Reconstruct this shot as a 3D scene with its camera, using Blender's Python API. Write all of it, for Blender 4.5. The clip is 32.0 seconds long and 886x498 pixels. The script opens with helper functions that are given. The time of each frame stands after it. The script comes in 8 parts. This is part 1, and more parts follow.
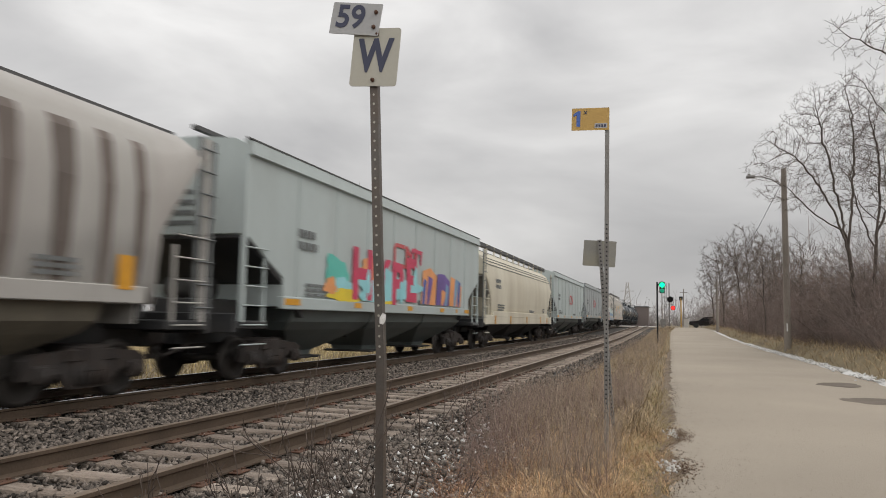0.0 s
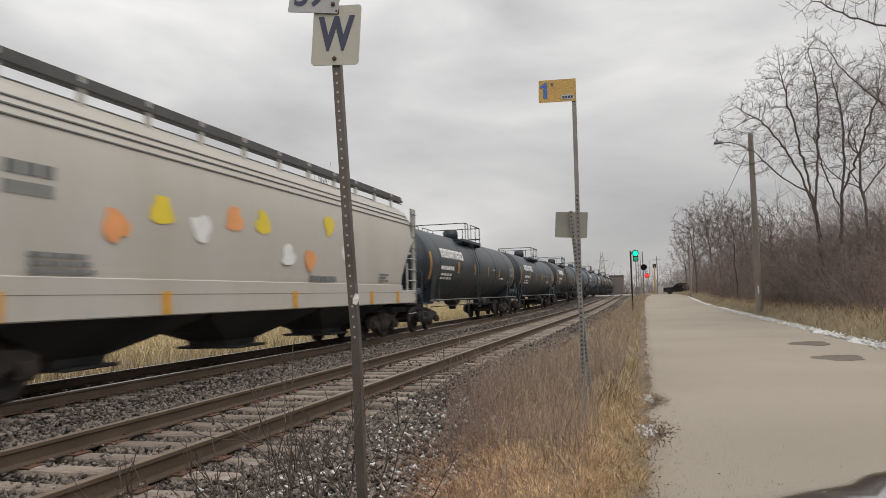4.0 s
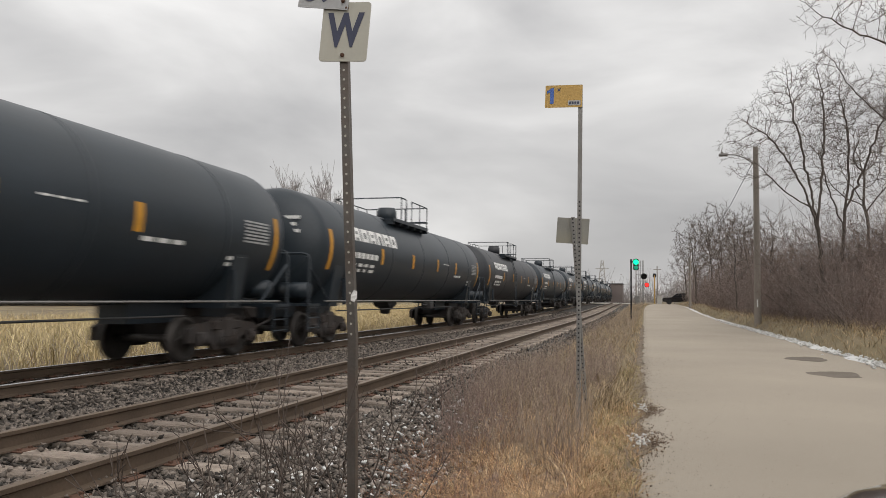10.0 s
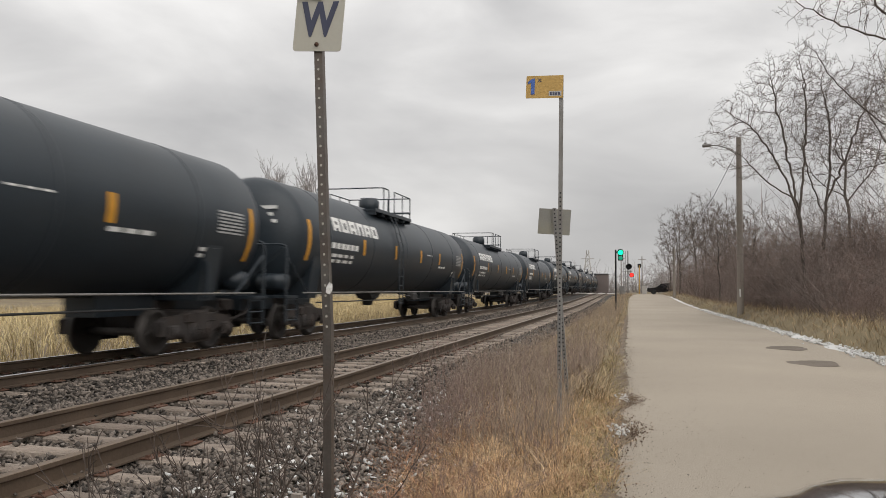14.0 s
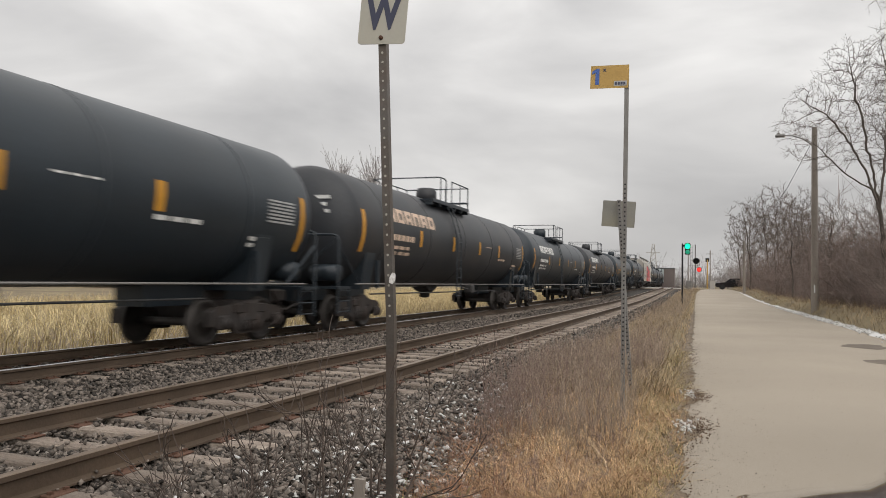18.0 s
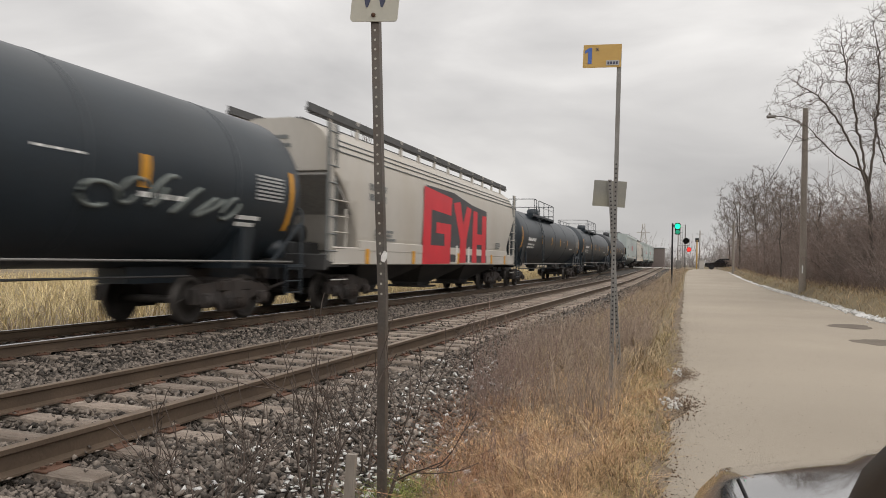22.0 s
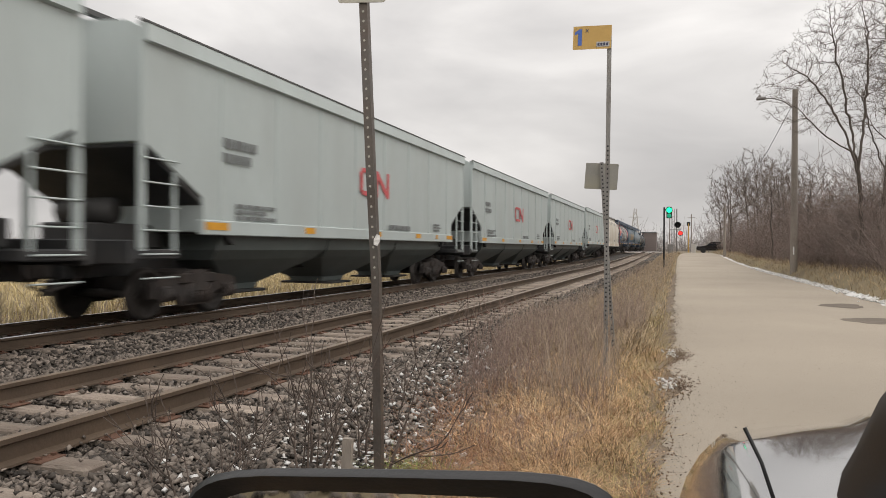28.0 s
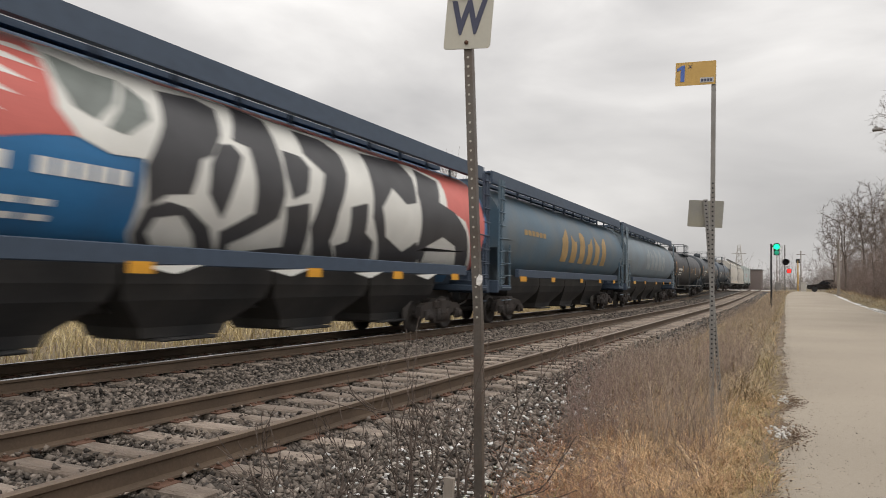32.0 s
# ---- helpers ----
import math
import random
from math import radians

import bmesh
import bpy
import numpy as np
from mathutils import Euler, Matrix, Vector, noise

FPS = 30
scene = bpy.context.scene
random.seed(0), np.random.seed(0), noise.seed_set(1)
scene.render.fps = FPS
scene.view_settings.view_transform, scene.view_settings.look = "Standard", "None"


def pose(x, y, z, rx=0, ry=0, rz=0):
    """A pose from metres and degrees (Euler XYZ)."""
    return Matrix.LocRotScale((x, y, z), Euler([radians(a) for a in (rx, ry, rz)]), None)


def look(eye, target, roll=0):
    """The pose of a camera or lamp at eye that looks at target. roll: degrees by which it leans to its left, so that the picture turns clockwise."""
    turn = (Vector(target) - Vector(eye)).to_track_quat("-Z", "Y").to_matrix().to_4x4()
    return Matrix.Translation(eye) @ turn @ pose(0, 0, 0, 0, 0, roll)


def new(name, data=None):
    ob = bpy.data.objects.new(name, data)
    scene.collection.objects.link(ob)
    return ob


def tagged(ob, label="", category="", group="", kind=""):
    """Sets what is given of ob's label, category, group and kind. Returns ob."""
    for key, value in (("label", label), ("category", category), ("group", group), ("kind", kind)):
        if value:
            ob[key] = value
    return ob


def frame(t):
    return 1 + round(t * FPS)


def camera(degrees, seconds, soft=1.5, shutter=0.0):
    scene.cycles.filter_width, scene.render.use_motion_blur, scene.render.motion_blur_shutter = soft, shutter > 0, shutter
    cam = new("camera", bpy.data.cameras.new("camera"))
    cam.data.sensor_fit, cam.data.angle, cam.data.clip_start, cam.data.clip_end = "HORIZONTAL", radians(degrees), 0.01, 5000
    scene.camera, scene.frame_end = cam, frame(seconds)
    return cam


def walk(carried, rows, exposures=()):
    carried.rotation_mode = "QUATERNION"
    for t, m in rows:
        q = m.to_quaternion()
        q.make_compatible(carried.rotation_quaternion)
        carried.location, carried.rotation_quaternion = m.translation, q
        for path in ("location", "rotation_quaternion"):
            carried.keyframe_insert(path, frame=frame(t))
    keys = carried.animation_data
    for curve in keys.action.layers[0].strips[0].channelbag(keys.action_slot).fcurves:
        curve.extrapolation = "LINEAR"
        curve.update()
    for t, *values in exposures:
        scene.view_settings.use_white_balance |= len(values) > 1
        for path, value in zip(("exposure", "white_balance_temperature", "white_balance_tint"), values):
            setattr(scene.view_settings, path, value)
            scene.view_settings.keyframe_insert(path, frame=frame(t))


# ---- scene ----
cam = camera(62.4, 32.0, soft=0.85, shutter=0.25)
PATH = [
    (0, (3.781, 0.503, 1.202), (3.188, 2.404, 1.393), 1.0),
    (0.5, (3.793, 0.505, 1.207), (3.26, 2.426, 1.37), -1.5),
    (1, (3.808, 0.518, 1.2), (3.328, 2.454, 1.338), -2.3),
    (1.5, (3.808, 0.516, 1.21), (3.333, 2.455, 1.343), -1.9),
    (2, (3.808, 0.511, 1.205), (3.311, 2.444, 1.324), -1.9),
    (2.5, (3.808, 0.522, 1.206), (3.293, 2.451, 1.32), -1.8),
    (3, (3.807, 0.516, 1.199), (3.281, 2.442, 1.319), -1.8),
    (3.5, (3.803, 0.514, 1.2), (3.273, 2.438, 1.33), -1.6),
    (5.5, (3.803, 0.513, 1.201), (3.278, 2.438, 1.324), -1.7),
    (6, (3.81, 0.509, 1.2), (3.268, 2.43, 1.322), -1.4),
    (6.5, (3.8, 0.517, 1.199), (3.245, 2.434, 1.326), -1.3),
    (7, (3.804, 0.513, 1.2), (3.244, 2.428, 1.33), -1.2),
    (7.5, (3.802, 0.515, 1.198), (3.243, 2.431, 1.331), -1.3),
    (8, (3.803, 0.526, 1.2), (3.248, 2.443, 1.331), -1.3),
    (8.5, (3.808, 0.523, 1.198), (3.258, 2.441, 1.331), -1.4),
    (9, (3.807, 0.511, 1.197), (3.266, 2.432, 1.33), -0.9),
    (9.5, (3.805, 0.515, 1.198), (3.27, 2.438, 1.327), -0.0),
    (10, (3.808, 0.514, 1.197), (3.277, 2.437, 1.329), 0.7),
    (10.5, (3.812, 0.52, 1.203), (3.285, 2.444, 1.344), 0.8),
    (11, (3.818, 0.532, 1.209), (3.297, 2.459, 1.336), 0.6),
    (11.5, (3.838, 0.545, 1.196), (3.335, 2.477, 1.303), 0.7),
    (12, (3.843, 0.557, 1.199), (3.352, 2.494, 1.299), 0.6),
    (12.5, (3.843, 0.547, 1.202), (3.353, 2.483, 1.303), 0.3),
    (13, (3.857, 0.559, 1.201), (3.367, 2.495, 1.306), 0.1),
    (13.5, (3.857, 0.559, 1.206), (3.373, 2.496, 1.317), 0.2),
    (15.5, (3.865, 0.523, 1.191), (3.267, 2.43, 1.271), 2.5),
    (16, (3.867, 0.522, 1.19), (3.239, 2.419, 1.27), 2.6),
    (16.5, (3.856, 0.534, 1.196), (3.211, 2.425, 1.283), 2.1),
    (17, (3.862, 0.511, 1.194), (3.207, 2.398, 1.295), 1.3),
    (17.5, (3.865, 0.542, 1.194), (3.205, 2.427, 1.295), 0.9),
    (18, (3.863, 0.536, 1.191), (3.206, 2.423, 1.277), 1.0),
    (18.5, (3.856, 0.546, 1.189), (3.212, 2.438, 1.253), 1.3),
    (19, (3.854, 0.522, 1.191), (3.219, 2.418, 1.247), 1.2),
    (19.5, (3.854, 0.518, 1.195), (3.22, 2.414, 1.253), 1.2),
    (20, (3.854, 0.517, 1.192), (3.217, 2.412, 1.249), 1.3),
    (20.5, (3.86, 0.514, 1.187), (3.22, 2.408, 1.236), 1.2),
    (21, (3.857, 0.522, 1.184), (3.217, 2.416, 1.226), 1.0),
    (21.5, (3.859, 0.528, 1.187), (3.222, 2.424, 1.22), 1.0),
    (22, (3.867, 0.512, 1.191), (3.234, 2.409, 1.219), 1.3),
    (22.5, (3.857, 0.501, 1.193), (3.226, 2.399, 1.217), 1.7),
    (23, (3.86, 0.528, 1.195), (3.233, 2.427, 1.217), 1.6),
    (23.5, (3.877, 0.521, 1.193), (3.257, 2.422, 1.208), 1.3),
    (24, (3.872, 0.500, 1.187), (3.2475, 2.400, 1.203), 1.7),
    (24.5, (3.86, 0.514, 1.158), (3.219, 2.409, 1.179), 2.1),
    (26.5, (3.85, 0.516, 1.159), (3.216, 2.413, 1.182), 2.0),
    (27, (3.854, 0.524, 1.161), (3.218, 2.42, 1.164), 1.2),
    (27.5, (3.859, 0.527, 1.162), (3.237, 2.428, 1.156), 0.6),
    (28, (3.858, 0.531, 1.157), (3.245, 2.434, 1.153), 0.3),
    (28.5, (3.86, 0.525, 1.159), (3.259, 2.432, 1.163), 0.1),
    (29, (3.862, 0.533, 1.168), (3.272, 2.444, 1.182), 0.1),
    (29.5, (3.861, 0.53, 1.161), (3.277, 2.443, 1.194), 0.2),
    (30, (3.861, 0.537, 1.163), (3.275, 2.449, 1.209), 0.2),
    (30.5, (3.863, 0.539, 1.166), (3.26, 2.445, 1.22), 0.2),
    (31, (3.86, 0.528, 1.164), (3.215, 2.42, 1.224), 0.2),
    (31.5, (3.846, 0.504, 1.175), (3.098, 2.358, 1.244), 0.6),
    (32, (3.823, 0.476, 1.186), (2.973, 2.283, 1.275), 0.9),
]
walk(cam, [(t, look(eye, target, roll)) for t, eye, target, roll in PATH], [(0, -0.13, 6500, 10), (8, -0.11, 6500, 10), (18, 0.0, 6560, 10), (22, 0.01, 6620, 10.5), (24, 0.10, 6680, 11), (27, 0.10, 6700, 11), (29, 0.14, 6650, 11), (30, 0.11, 6650, 11), (31, 0.01, 6700, 11), (32, 0.04, 6620, 10.5)])

# ---- world, sun ----
SUN_EL, SUN_ROT = 48.0, 130.0
world = bpy.data.worlds.new("overcast_sky")
scene.world = world
world.use_nodes = True
wn, wl = world.node_tree.nodes, world.node_tree.links
wn.clear()
w_out = wn.new("ShaderNodeOutputWorld")
w_bg = wn.new("ShaderNodeBackground")
w_sky = wn.new("ShaderNodeTexSky")
w_sky.sky_type, w_sky.sun_disc = "NISHITA", False
w_sky.sun_elevation, w_sky.sun_rotation = radians(SUN_EL), radians(SUN_ROT)
w_sky.dust_density, w_sky.air_density = 4.0, 1.0
w_gain = wn.new("ShaderNodeVectorMath")
w_gain.operation = "SCALE"
w_gain.inputs["Scale"].default_value = 0.06
w_co = wn.new("ShaderNodeTexCoord")
w_sep = wn.new("ShaderNodeSeparateXYZ")
w_map = wn.new("ShaderNodeMapping")
w_map.inputs["Scale"].default_value = (1.0, 1.0, 2.5)
w_n1 = wn.new("ShaderNodeTexNoise")
w_n1.inputs["Scale"].default_value, w_n1.inputs["Detail"].default_value = 2.6, 6.0
w_n1.inputs["Roughness"].default_value, w_n1.inputs["Distortion"].default_value = 0.48, 0.35
w_ramp = wn.new("ShaderNodeValToRGB")
cr = w_ramp.color_ramp
cr.elements[0].position, cr.elements[0].color = 0.34, (0.47, 0.465, 0.465, 1)
cr.elements[1].position, cr.elements[1].color = 0.72, (0.83, 0.82, 0.805, 1)
e = cr.elements.new(0.52)
e.color = (0.62, 0.612, 0.605, 1)
w_mix = wn.new("ShaderNodeMix")
w_mix.data_type = "RGBA"
w_mix.inputs[0].default_value = 0.93
wl.new(w_co.outputs["Generated"], w_map.inputs["Vector"])
wl.new(w_map.outputs["Vector"], w_n1.inputs["Vector"])
wl.new(w_n1.outputs["Fac"], w_ramp.inputs["Fac"])
wl.new(w_sky.outputs["Color"], w_gain.inputs[0])
wl.new(w_gain.outputs["Vector"], w_mix.inputs[6])
wl.new(w_ramp.outputs["Color"], w_mix.inputs[7])
# an overcast sky is brighter towards the zenith
w_pow = wn.new("ShaderNodeMath")
w_pow.operation, w_pow.use_clamp = "MULTIPLY", True
w_pow.inputs[1].default_value = 1.0
w_lift = wn.new("ShaderNodeMath")
w_lift.operation = "MULTIPLY_ADD"
w_lift.inputs[1].default_value, w_lift.inputs[2].default_value = 0.95, 0.98
w_tone = wn.new("ShaderNodeVectorMath")
w_tone.operation = "SCALE"
wl.new(w_co.outputs["Generated"], w_sep.inputs["Vector"])
wl.new(w_sep.outputs["Z"], w_pow.inputs[0])
wl.new(w_pow.outputs[0], w_lift.inputs[0])
wl.new(w_mix.outputs[2], w_tone.inputs[0])
wl.new(w_lift.outputs[0], w_tone.inputs["Scale"])
wl.new(w_tone.outputs["Vector"], w_bg.inputs["Color"])
wl.new(w_bg.outputs["Background"], w_out.inputs["Surface"])
w_bg.inputs["Strength"].default_value = 1.0

sun_data = bpy.data.lights.new("sun", "SUN")
sun_data.energy, sun_data.angle, sun_data.color = 1.5, radians(75), (1.0, 0.97, 0.93)
sun = new("sun", sun_data)
sun.matrix_world = pose(0, 0, 60, 90 - SUN_EL, 0, 180 - SUN_ROT)  # shines from the right, behind the camera


# ---- materials ----
MATS = {}


def mat(name, color, rough=0.7, metal=0.0, var=0.25, scale=6.0, fine=60.0, bump=0.15, spec=0.4, stretch=(1, 1, 1),
        stain=None, stain_amt=0.0, stain_scale=1.2, rnd=0.0, glow=0.0, coat=0.0, island=0.0):
    """A paint, stone, wood or plant surface: base colour, two scales of variation, bump, an optional stain colour."""
    if name in MATS:
        return MATS[name]
    m = bpy.data.materials.new(name)
    m.use_nodes = True
    n, l = m.node_tree.nodes, m.node_tree.links
    b = n["Principled BSDF"]
    b.inputs["Roughness"].default_value, b.inputs["Metallic"].default_value = rough, metal
    b.inputs["Specular IOR Level"].default_value = spec
    b.inputs["Coat Weight"].default_value = coat
    co = n.new("ShaderNodeTexCoord")
    mp = n.new("ShaderNodeMapping")
    mp.inputs["Scale"].default_value = stretch
    l.new(co.outputs["Object"], mp.inputs["Vector"])
    big, small = n.new("ShaderNodeTexNoise"), n.new("ShaderNodeTexNoise")
    big.inputs["Scale"].default_value, big.inputs["Detail"].default_value = scale, 5.0
    small.inputs["Scale"].default_value, small.inputs["Detail"].default_value = fine, 3.0
    for t in (big, small):
        l.new(mp.outputs["Vector"], t.inputs["Vector"])
    add = n.new("ShaderNodeMath")
    add.operation = "MULTIPLY_ADD"
    add.inputs[1].default_value = 0.6
    half = n.new("ShaderNodeMath")
    half.operation = "MULTIPLY"
    half.inputs[1].default_value = 0.4
    l.new(big.outputs["Fac"], add.inputs[0])
    l.new(small.outputs["Fac"], half.inputs[0])
    l.new(half.outputs[0], add.inputs[2])
    rng = n.new("ShaderNodeMapRange")
    rng.inputs["From Min"].default_value, rng.inputs["From Max"].default_value = 0.3, 0.7
    rng.inputs["To Min"].default_value, rng.inputs["To Max"].default_value = 1 - var, 1 + var
    l.new(add.outputs[0], rng.inputs["Value"])
    gain = rng.outputs["Result"]
    for source, amount in (("Object", rnd), ("Island", island)):
        if amount:
            info = n.new("ShaderNodeObjectInfo" if source == "Object" else "ShaderNodeNewGeometry")
            r2 = n.new("ShaderNodeMapRange")
            r2.inputs["To Min"].default_value, r2.inputs["To Max"].default_value = 1 - amount, 1 + amount
            l.new(info.outputs["Random" if source == "Object" else "Random Per Island"], r2.inputs["Value"])
            mul = n.new("ShaderNodeMath")
            mul.operation = "MULTIPLY"
            l.new(gain, mul.inputs[0])
            l.new(r2.outputs["Result"], mul.inputs[1])
            gain = mul.outputs[0]
    sc = n.new("ShaderNodeVectorMath")
    sc.operation = "SCALE"
    sc.inputs[0].default_value = color
    l.new(gain, sc.inputs["Scale"])
    out = sc.outputs["Vector"]
    if stain is not None:
        st = n.new("ShaderNodeTexNoise")
        st.inputs["Scale"].default_value, st.inputs["Detail"].default_value = stain_scale, 6.0
        l.new(mp.outputs["Vector"], st.inputs["Vector"])
        sr = n.new("ShaderNodeMapRange")
        sr.inputs["From Min"].default_value, sr.inputs["From Max"].default_value = 0.42, 0.75
        sr.inputs["To Max"].default_value = stain_amt
        l.new(st.outputs["Fac"], sr.inputs["Value"])
        mx = n.new("ShaderNodeMix")
        mx.data_type = "RGBA"
        mx.inputs[7].default_value = (*stain, 1)
        l.new(sr.outputs["Result"], mx.inputs[0])
        l.new(out, mx.inputs[6])
        out = mx.outputs[2]
    l.new(out, b.inputs["Base Color"])
    if bump:
        bp = n.new("ShaderNodeBump")
        bp.inputs["Strength"].default_value, bp.inputs["Distance"].default_value = bump, 0.02
        l.new(small.outputs["Fac"], bp.inputs["Height"])
        l.new(bp.outputs["Normal"], b.inputs["Normal"])
    if glow:
        b.inputs["Emission Color"].default_value, b.inputs["Emission Strength"].default_value = (*color, 1), glow
    MATS[name] = m
    return m


M_GROUND = mat("dry_soil", (0.16, 0.125, 0.08), 0.95, var=0.4, scale=0.6, fine=14, bump=0.5, stain=(0.28, 0.23, 0.12), stain_amt=0.8, stain_scale=0.25)
# bed darker than its stones: the shade in their gaps is put into the colour
M_SHADED_BED = mat("ballast_bed", (0.055, 0.049, 0.043), 0.95, var=0.45, scale=1.4, fine=22, bump=1.0, stain=(0.05, 0.045, 0.04), stain_amt=0.7, stain_scale=0.5)
M_STONE = mat("ballast_stone", (0.132, 0.111, 0.094), 0.85, var=0.3, scale=8, fine=60, bump=0.4, island=0.85)
M_PALESTONE = mat("pale_ballast_stone", (0.27, 0.24, 0.21), 0.85, var=0.25, scale=8, fine=60, bump=0.3, island=0.4)
M_ROAD = mat("worn_asphalt", (0.362, 0.316, 0.258), 0.95, var=0.17, scale=0.22, fine=120, bump=0.6, spec=0.2, stain=(0.41, 0.365, 0.305), stain_amt=0.35, stain_scale=0.12)
M_GRIT = mat("road_grit", (0.25, 0.215, 0.175), 0.9, var=0.3, scale=8, fine=60, bump=0.2, island=0.7)
M_SOIL = mat("edge_soil", (0.155, 0.118, 0.085), 0.95, var=0.5, scale=5, fine=60, bump=1.0, stain=(0.27, 0.22, 0.165), stain_amt=0.8, stain_scale=3)
M_SEAL = mat("tar_patch", (0.15, 0.125, 0.1), 0.9, var=0.25, scale=3, fine=60, bump=0.3)
M_RAIL = mat("rail_side", (0.095, 0.067, 0.046), 0.75, 0.1, var=0.25, scale=2, fine=40, stain=(0.06, 0.042, 0.03), stain_amt=0.7)
M_RAILTOP = mat("rail_head", (0.42, 0.42, 0.43), 0.22, 1.0, var=0.1, scale=2, fine=40, bump=0.03)
M_DULLTOP = mat("rail_head_dull", (0.25, 0.195, 0.15), 0.42, 0.5, var=0.2, scale=2, fine=40, bump=0.05)
M_TIE = mat("weathered_tie", (0.325, 0.275, 0.23), 0.95, var=0.42, scale=3, fine=30, bump=0.7, stretch=(1, 6, 1), rnd=0.32, stain=(0.15, 0.105, 0.08), stain_amt=0.7)
M_RUST = mat("rusty_steel", (0.115, 0.062, 0.042), 0.85, 0.2, var=0.35, scale=5, fine=50, bump=0.3)
M_STEEL = mat("galvanised_steel", (0.25, 0.245, 0.235), 0.55, 0.6, var=0.18, scale=4, fine=70, bump=0.1, stain=(0.12, 0.085, 0.06), stain_amt=0.35, stain_scale=3)
M_POST = mat("dark_post_steel", (0.155, 0.142, 0.13), 0.45, 0.65, var=0.25, scale=5, fine=70, bump=0.1, stain=(0.16, 0.10, 0.07), stain_amt=0.5, stain_scale=4)
M_SIGN = mat("sign_face", (0.46, 0.445, 0.385), 0.45, var=0.06, scale=5, fine=50, bump=0.03, stain=(0.40, 0.36, 0.28), stain_amt=0.3, stain_scale=5)
M_SIGN2 = mat("mile_sign_face", (0.40, 0.40, 0.40), 0.5, var=0.1, scale=5, fine=50, bump=0.03)
M_LETTER = mat("blue_black_letter", (0.055, 0.06, 0.10), 0.5, var=0.1, bump=0.02)
M_YSIGN = mat("yellow_sign", (0.50, 0.32, 0.10), 0.45, var=0.07, scale=6, bump=0.03)
M_BLUE = mat("blue_letter", (0.07, 0.14, 0.42), 0.5, var=0.1, bump=0.02)
M_BACK = mat("sign_back", (0.27, 0.265, 0.24), 0.5, 0.4, var=0.12, scale=6, bump=0.05, stain=(0.33, 0.30, 0.20), stain_amt=0.5, stain_scale=3)
M_STRAW = mat("pale_straw", (0.62, 0.50, 0.33), 0.8, var=0.2, scale=2, fine=9, bump=0, island=0.3)
M_GRASS = mat("dry_grass", (0.53, 0.365, 0.205), 0.85, var=0.28, scale=1.3, fine=7, bump=0, island=0.95, stain=(0.33, 0.165, 0.09), stain_amt=0.95, stain_scale=1.5)
M_OLIVE = mat("olive_grass", (0.36, 0.29, 0.14), 0.85, var=0.25, scale=1, fine=5, bump=0, island=0.5)
M_BANKGRASS = mat("bank_grass", (0.34, 0.255, 0.155), 0.85, var=0.3, scale=0.6, fine=5, bump=0, island=0.6)
M_PLUMWEED = mat("plum_brown_weed", (0.27, 0.195, 0.165), 0.9, var=0.25, scale=0.9, fine=6, bump=0, island=0.45)
M_WEED = mat("grey_weed", (0.36, 0.285, 0.22), 0.9, var=0.2, scale=0.8, fine=5, bump=0, island=0.4)
M_GREEN = mat("green_grass", (0.20, 0.24, 0.06), 0.85, var=0.25, scale=1, fine=5, bump=0, island=0.35)
M_FIELD = mat("golden_field_grass", (0.57, 0.465, 0.265), 0.9, var=0.2, scale=0.4, fine=4, bump=0, island=0.35, stain=(0.40, 0.27, 0.12), stain_amt=0.6, stain_scale=0.2)
M_TWIG = mat("dark_twig", (0.14, 0.112, 0.096), 0.9, var=0.2, scale=3, fine=20, bump=0, island=0.35)
M_BARK = mat("grey_bark", (0.105, 0.088, 0.075), 0.95, var=0.3, scale=3, fine=25, bump=0.6, stretch=(1, 1, 0.3))
M_BRUSH = mat("brown_brush", (0.20, 0.162, 0.143), 0.95, var=0.25, scale=0.5, fine=6, bump=0, island=0.55, stain=(0.25, 0.165, 0.135), stain_amt=0.7, stain_scale=0.3)
# paler than twigs and brush: distance haze is put into the colour
M_HAZY_WOOD = mat("far_wood", (0.27, 0.245, 0.235), 1.0, var=0.3, scale=0.2, fine=2, bump=0, island=0.35)
M_POLE = mat("utility_pole_wood", (0.25, 0.22, 0.19), 0.95, var=0.25, scale=3, fine=40, bump=0.4, stretch=(1, 1, 0.15))
M_SNOW = mat("old_snow", (0.66, 0.66, 0.65), 0.7, var=0.12, scale=3, fine=40, bump=0.5, stain=(0.42, 0.39, 0.34), stain_amt=0.6, stain_scale=3)
M_LEAF = mat("dead_leaf", (0.14, 0.09, 0.06), 0.9, var=0.3, bump=0, island=0.4)
M_BLACKP = mat("black_plastic", (0.016, 0.016, 0.017), 0.38, var=0.1, scale=20, fine=300, bump=0.03)
M_CARP = mat("black_car_paint", (0.012, 0.012, 0.014), 0.12, var=0.1, scale=3, fine=40, bump=0.0, coat=0.8, stain=(0.06, 0.055, 0.05), stain_amt=0.15, stain_scale=6)
M_SILVER = mat("dark_grey_metallic", (0.33, 0.33, 0.335), 0.08, 0.85, var=0.06, scale=3, fine=40, bump=0.0, coat=1.0)
M_PILLAR = mat("black_gloss_trim", (0.006, 0.006, 0.007), 0.5, var=0.05, scale=8, fine=200, bump=0.02, spec=0.25)
M_RUBBER = mat("tyre_rubber", (0.02, 0.02, 0.02), 0.85, var=0.2, bump=0.2)
M_ALLOY = mat("wheel_alloy", (0.35, 0.35, 0.36), 0.35, 0.9, var=0.1, bump=0.02)
M_CHROME = mat("mirror_glass", (0.85, 0.86, 0.87), 0.03, 1.0, var=0.01, bump=0)
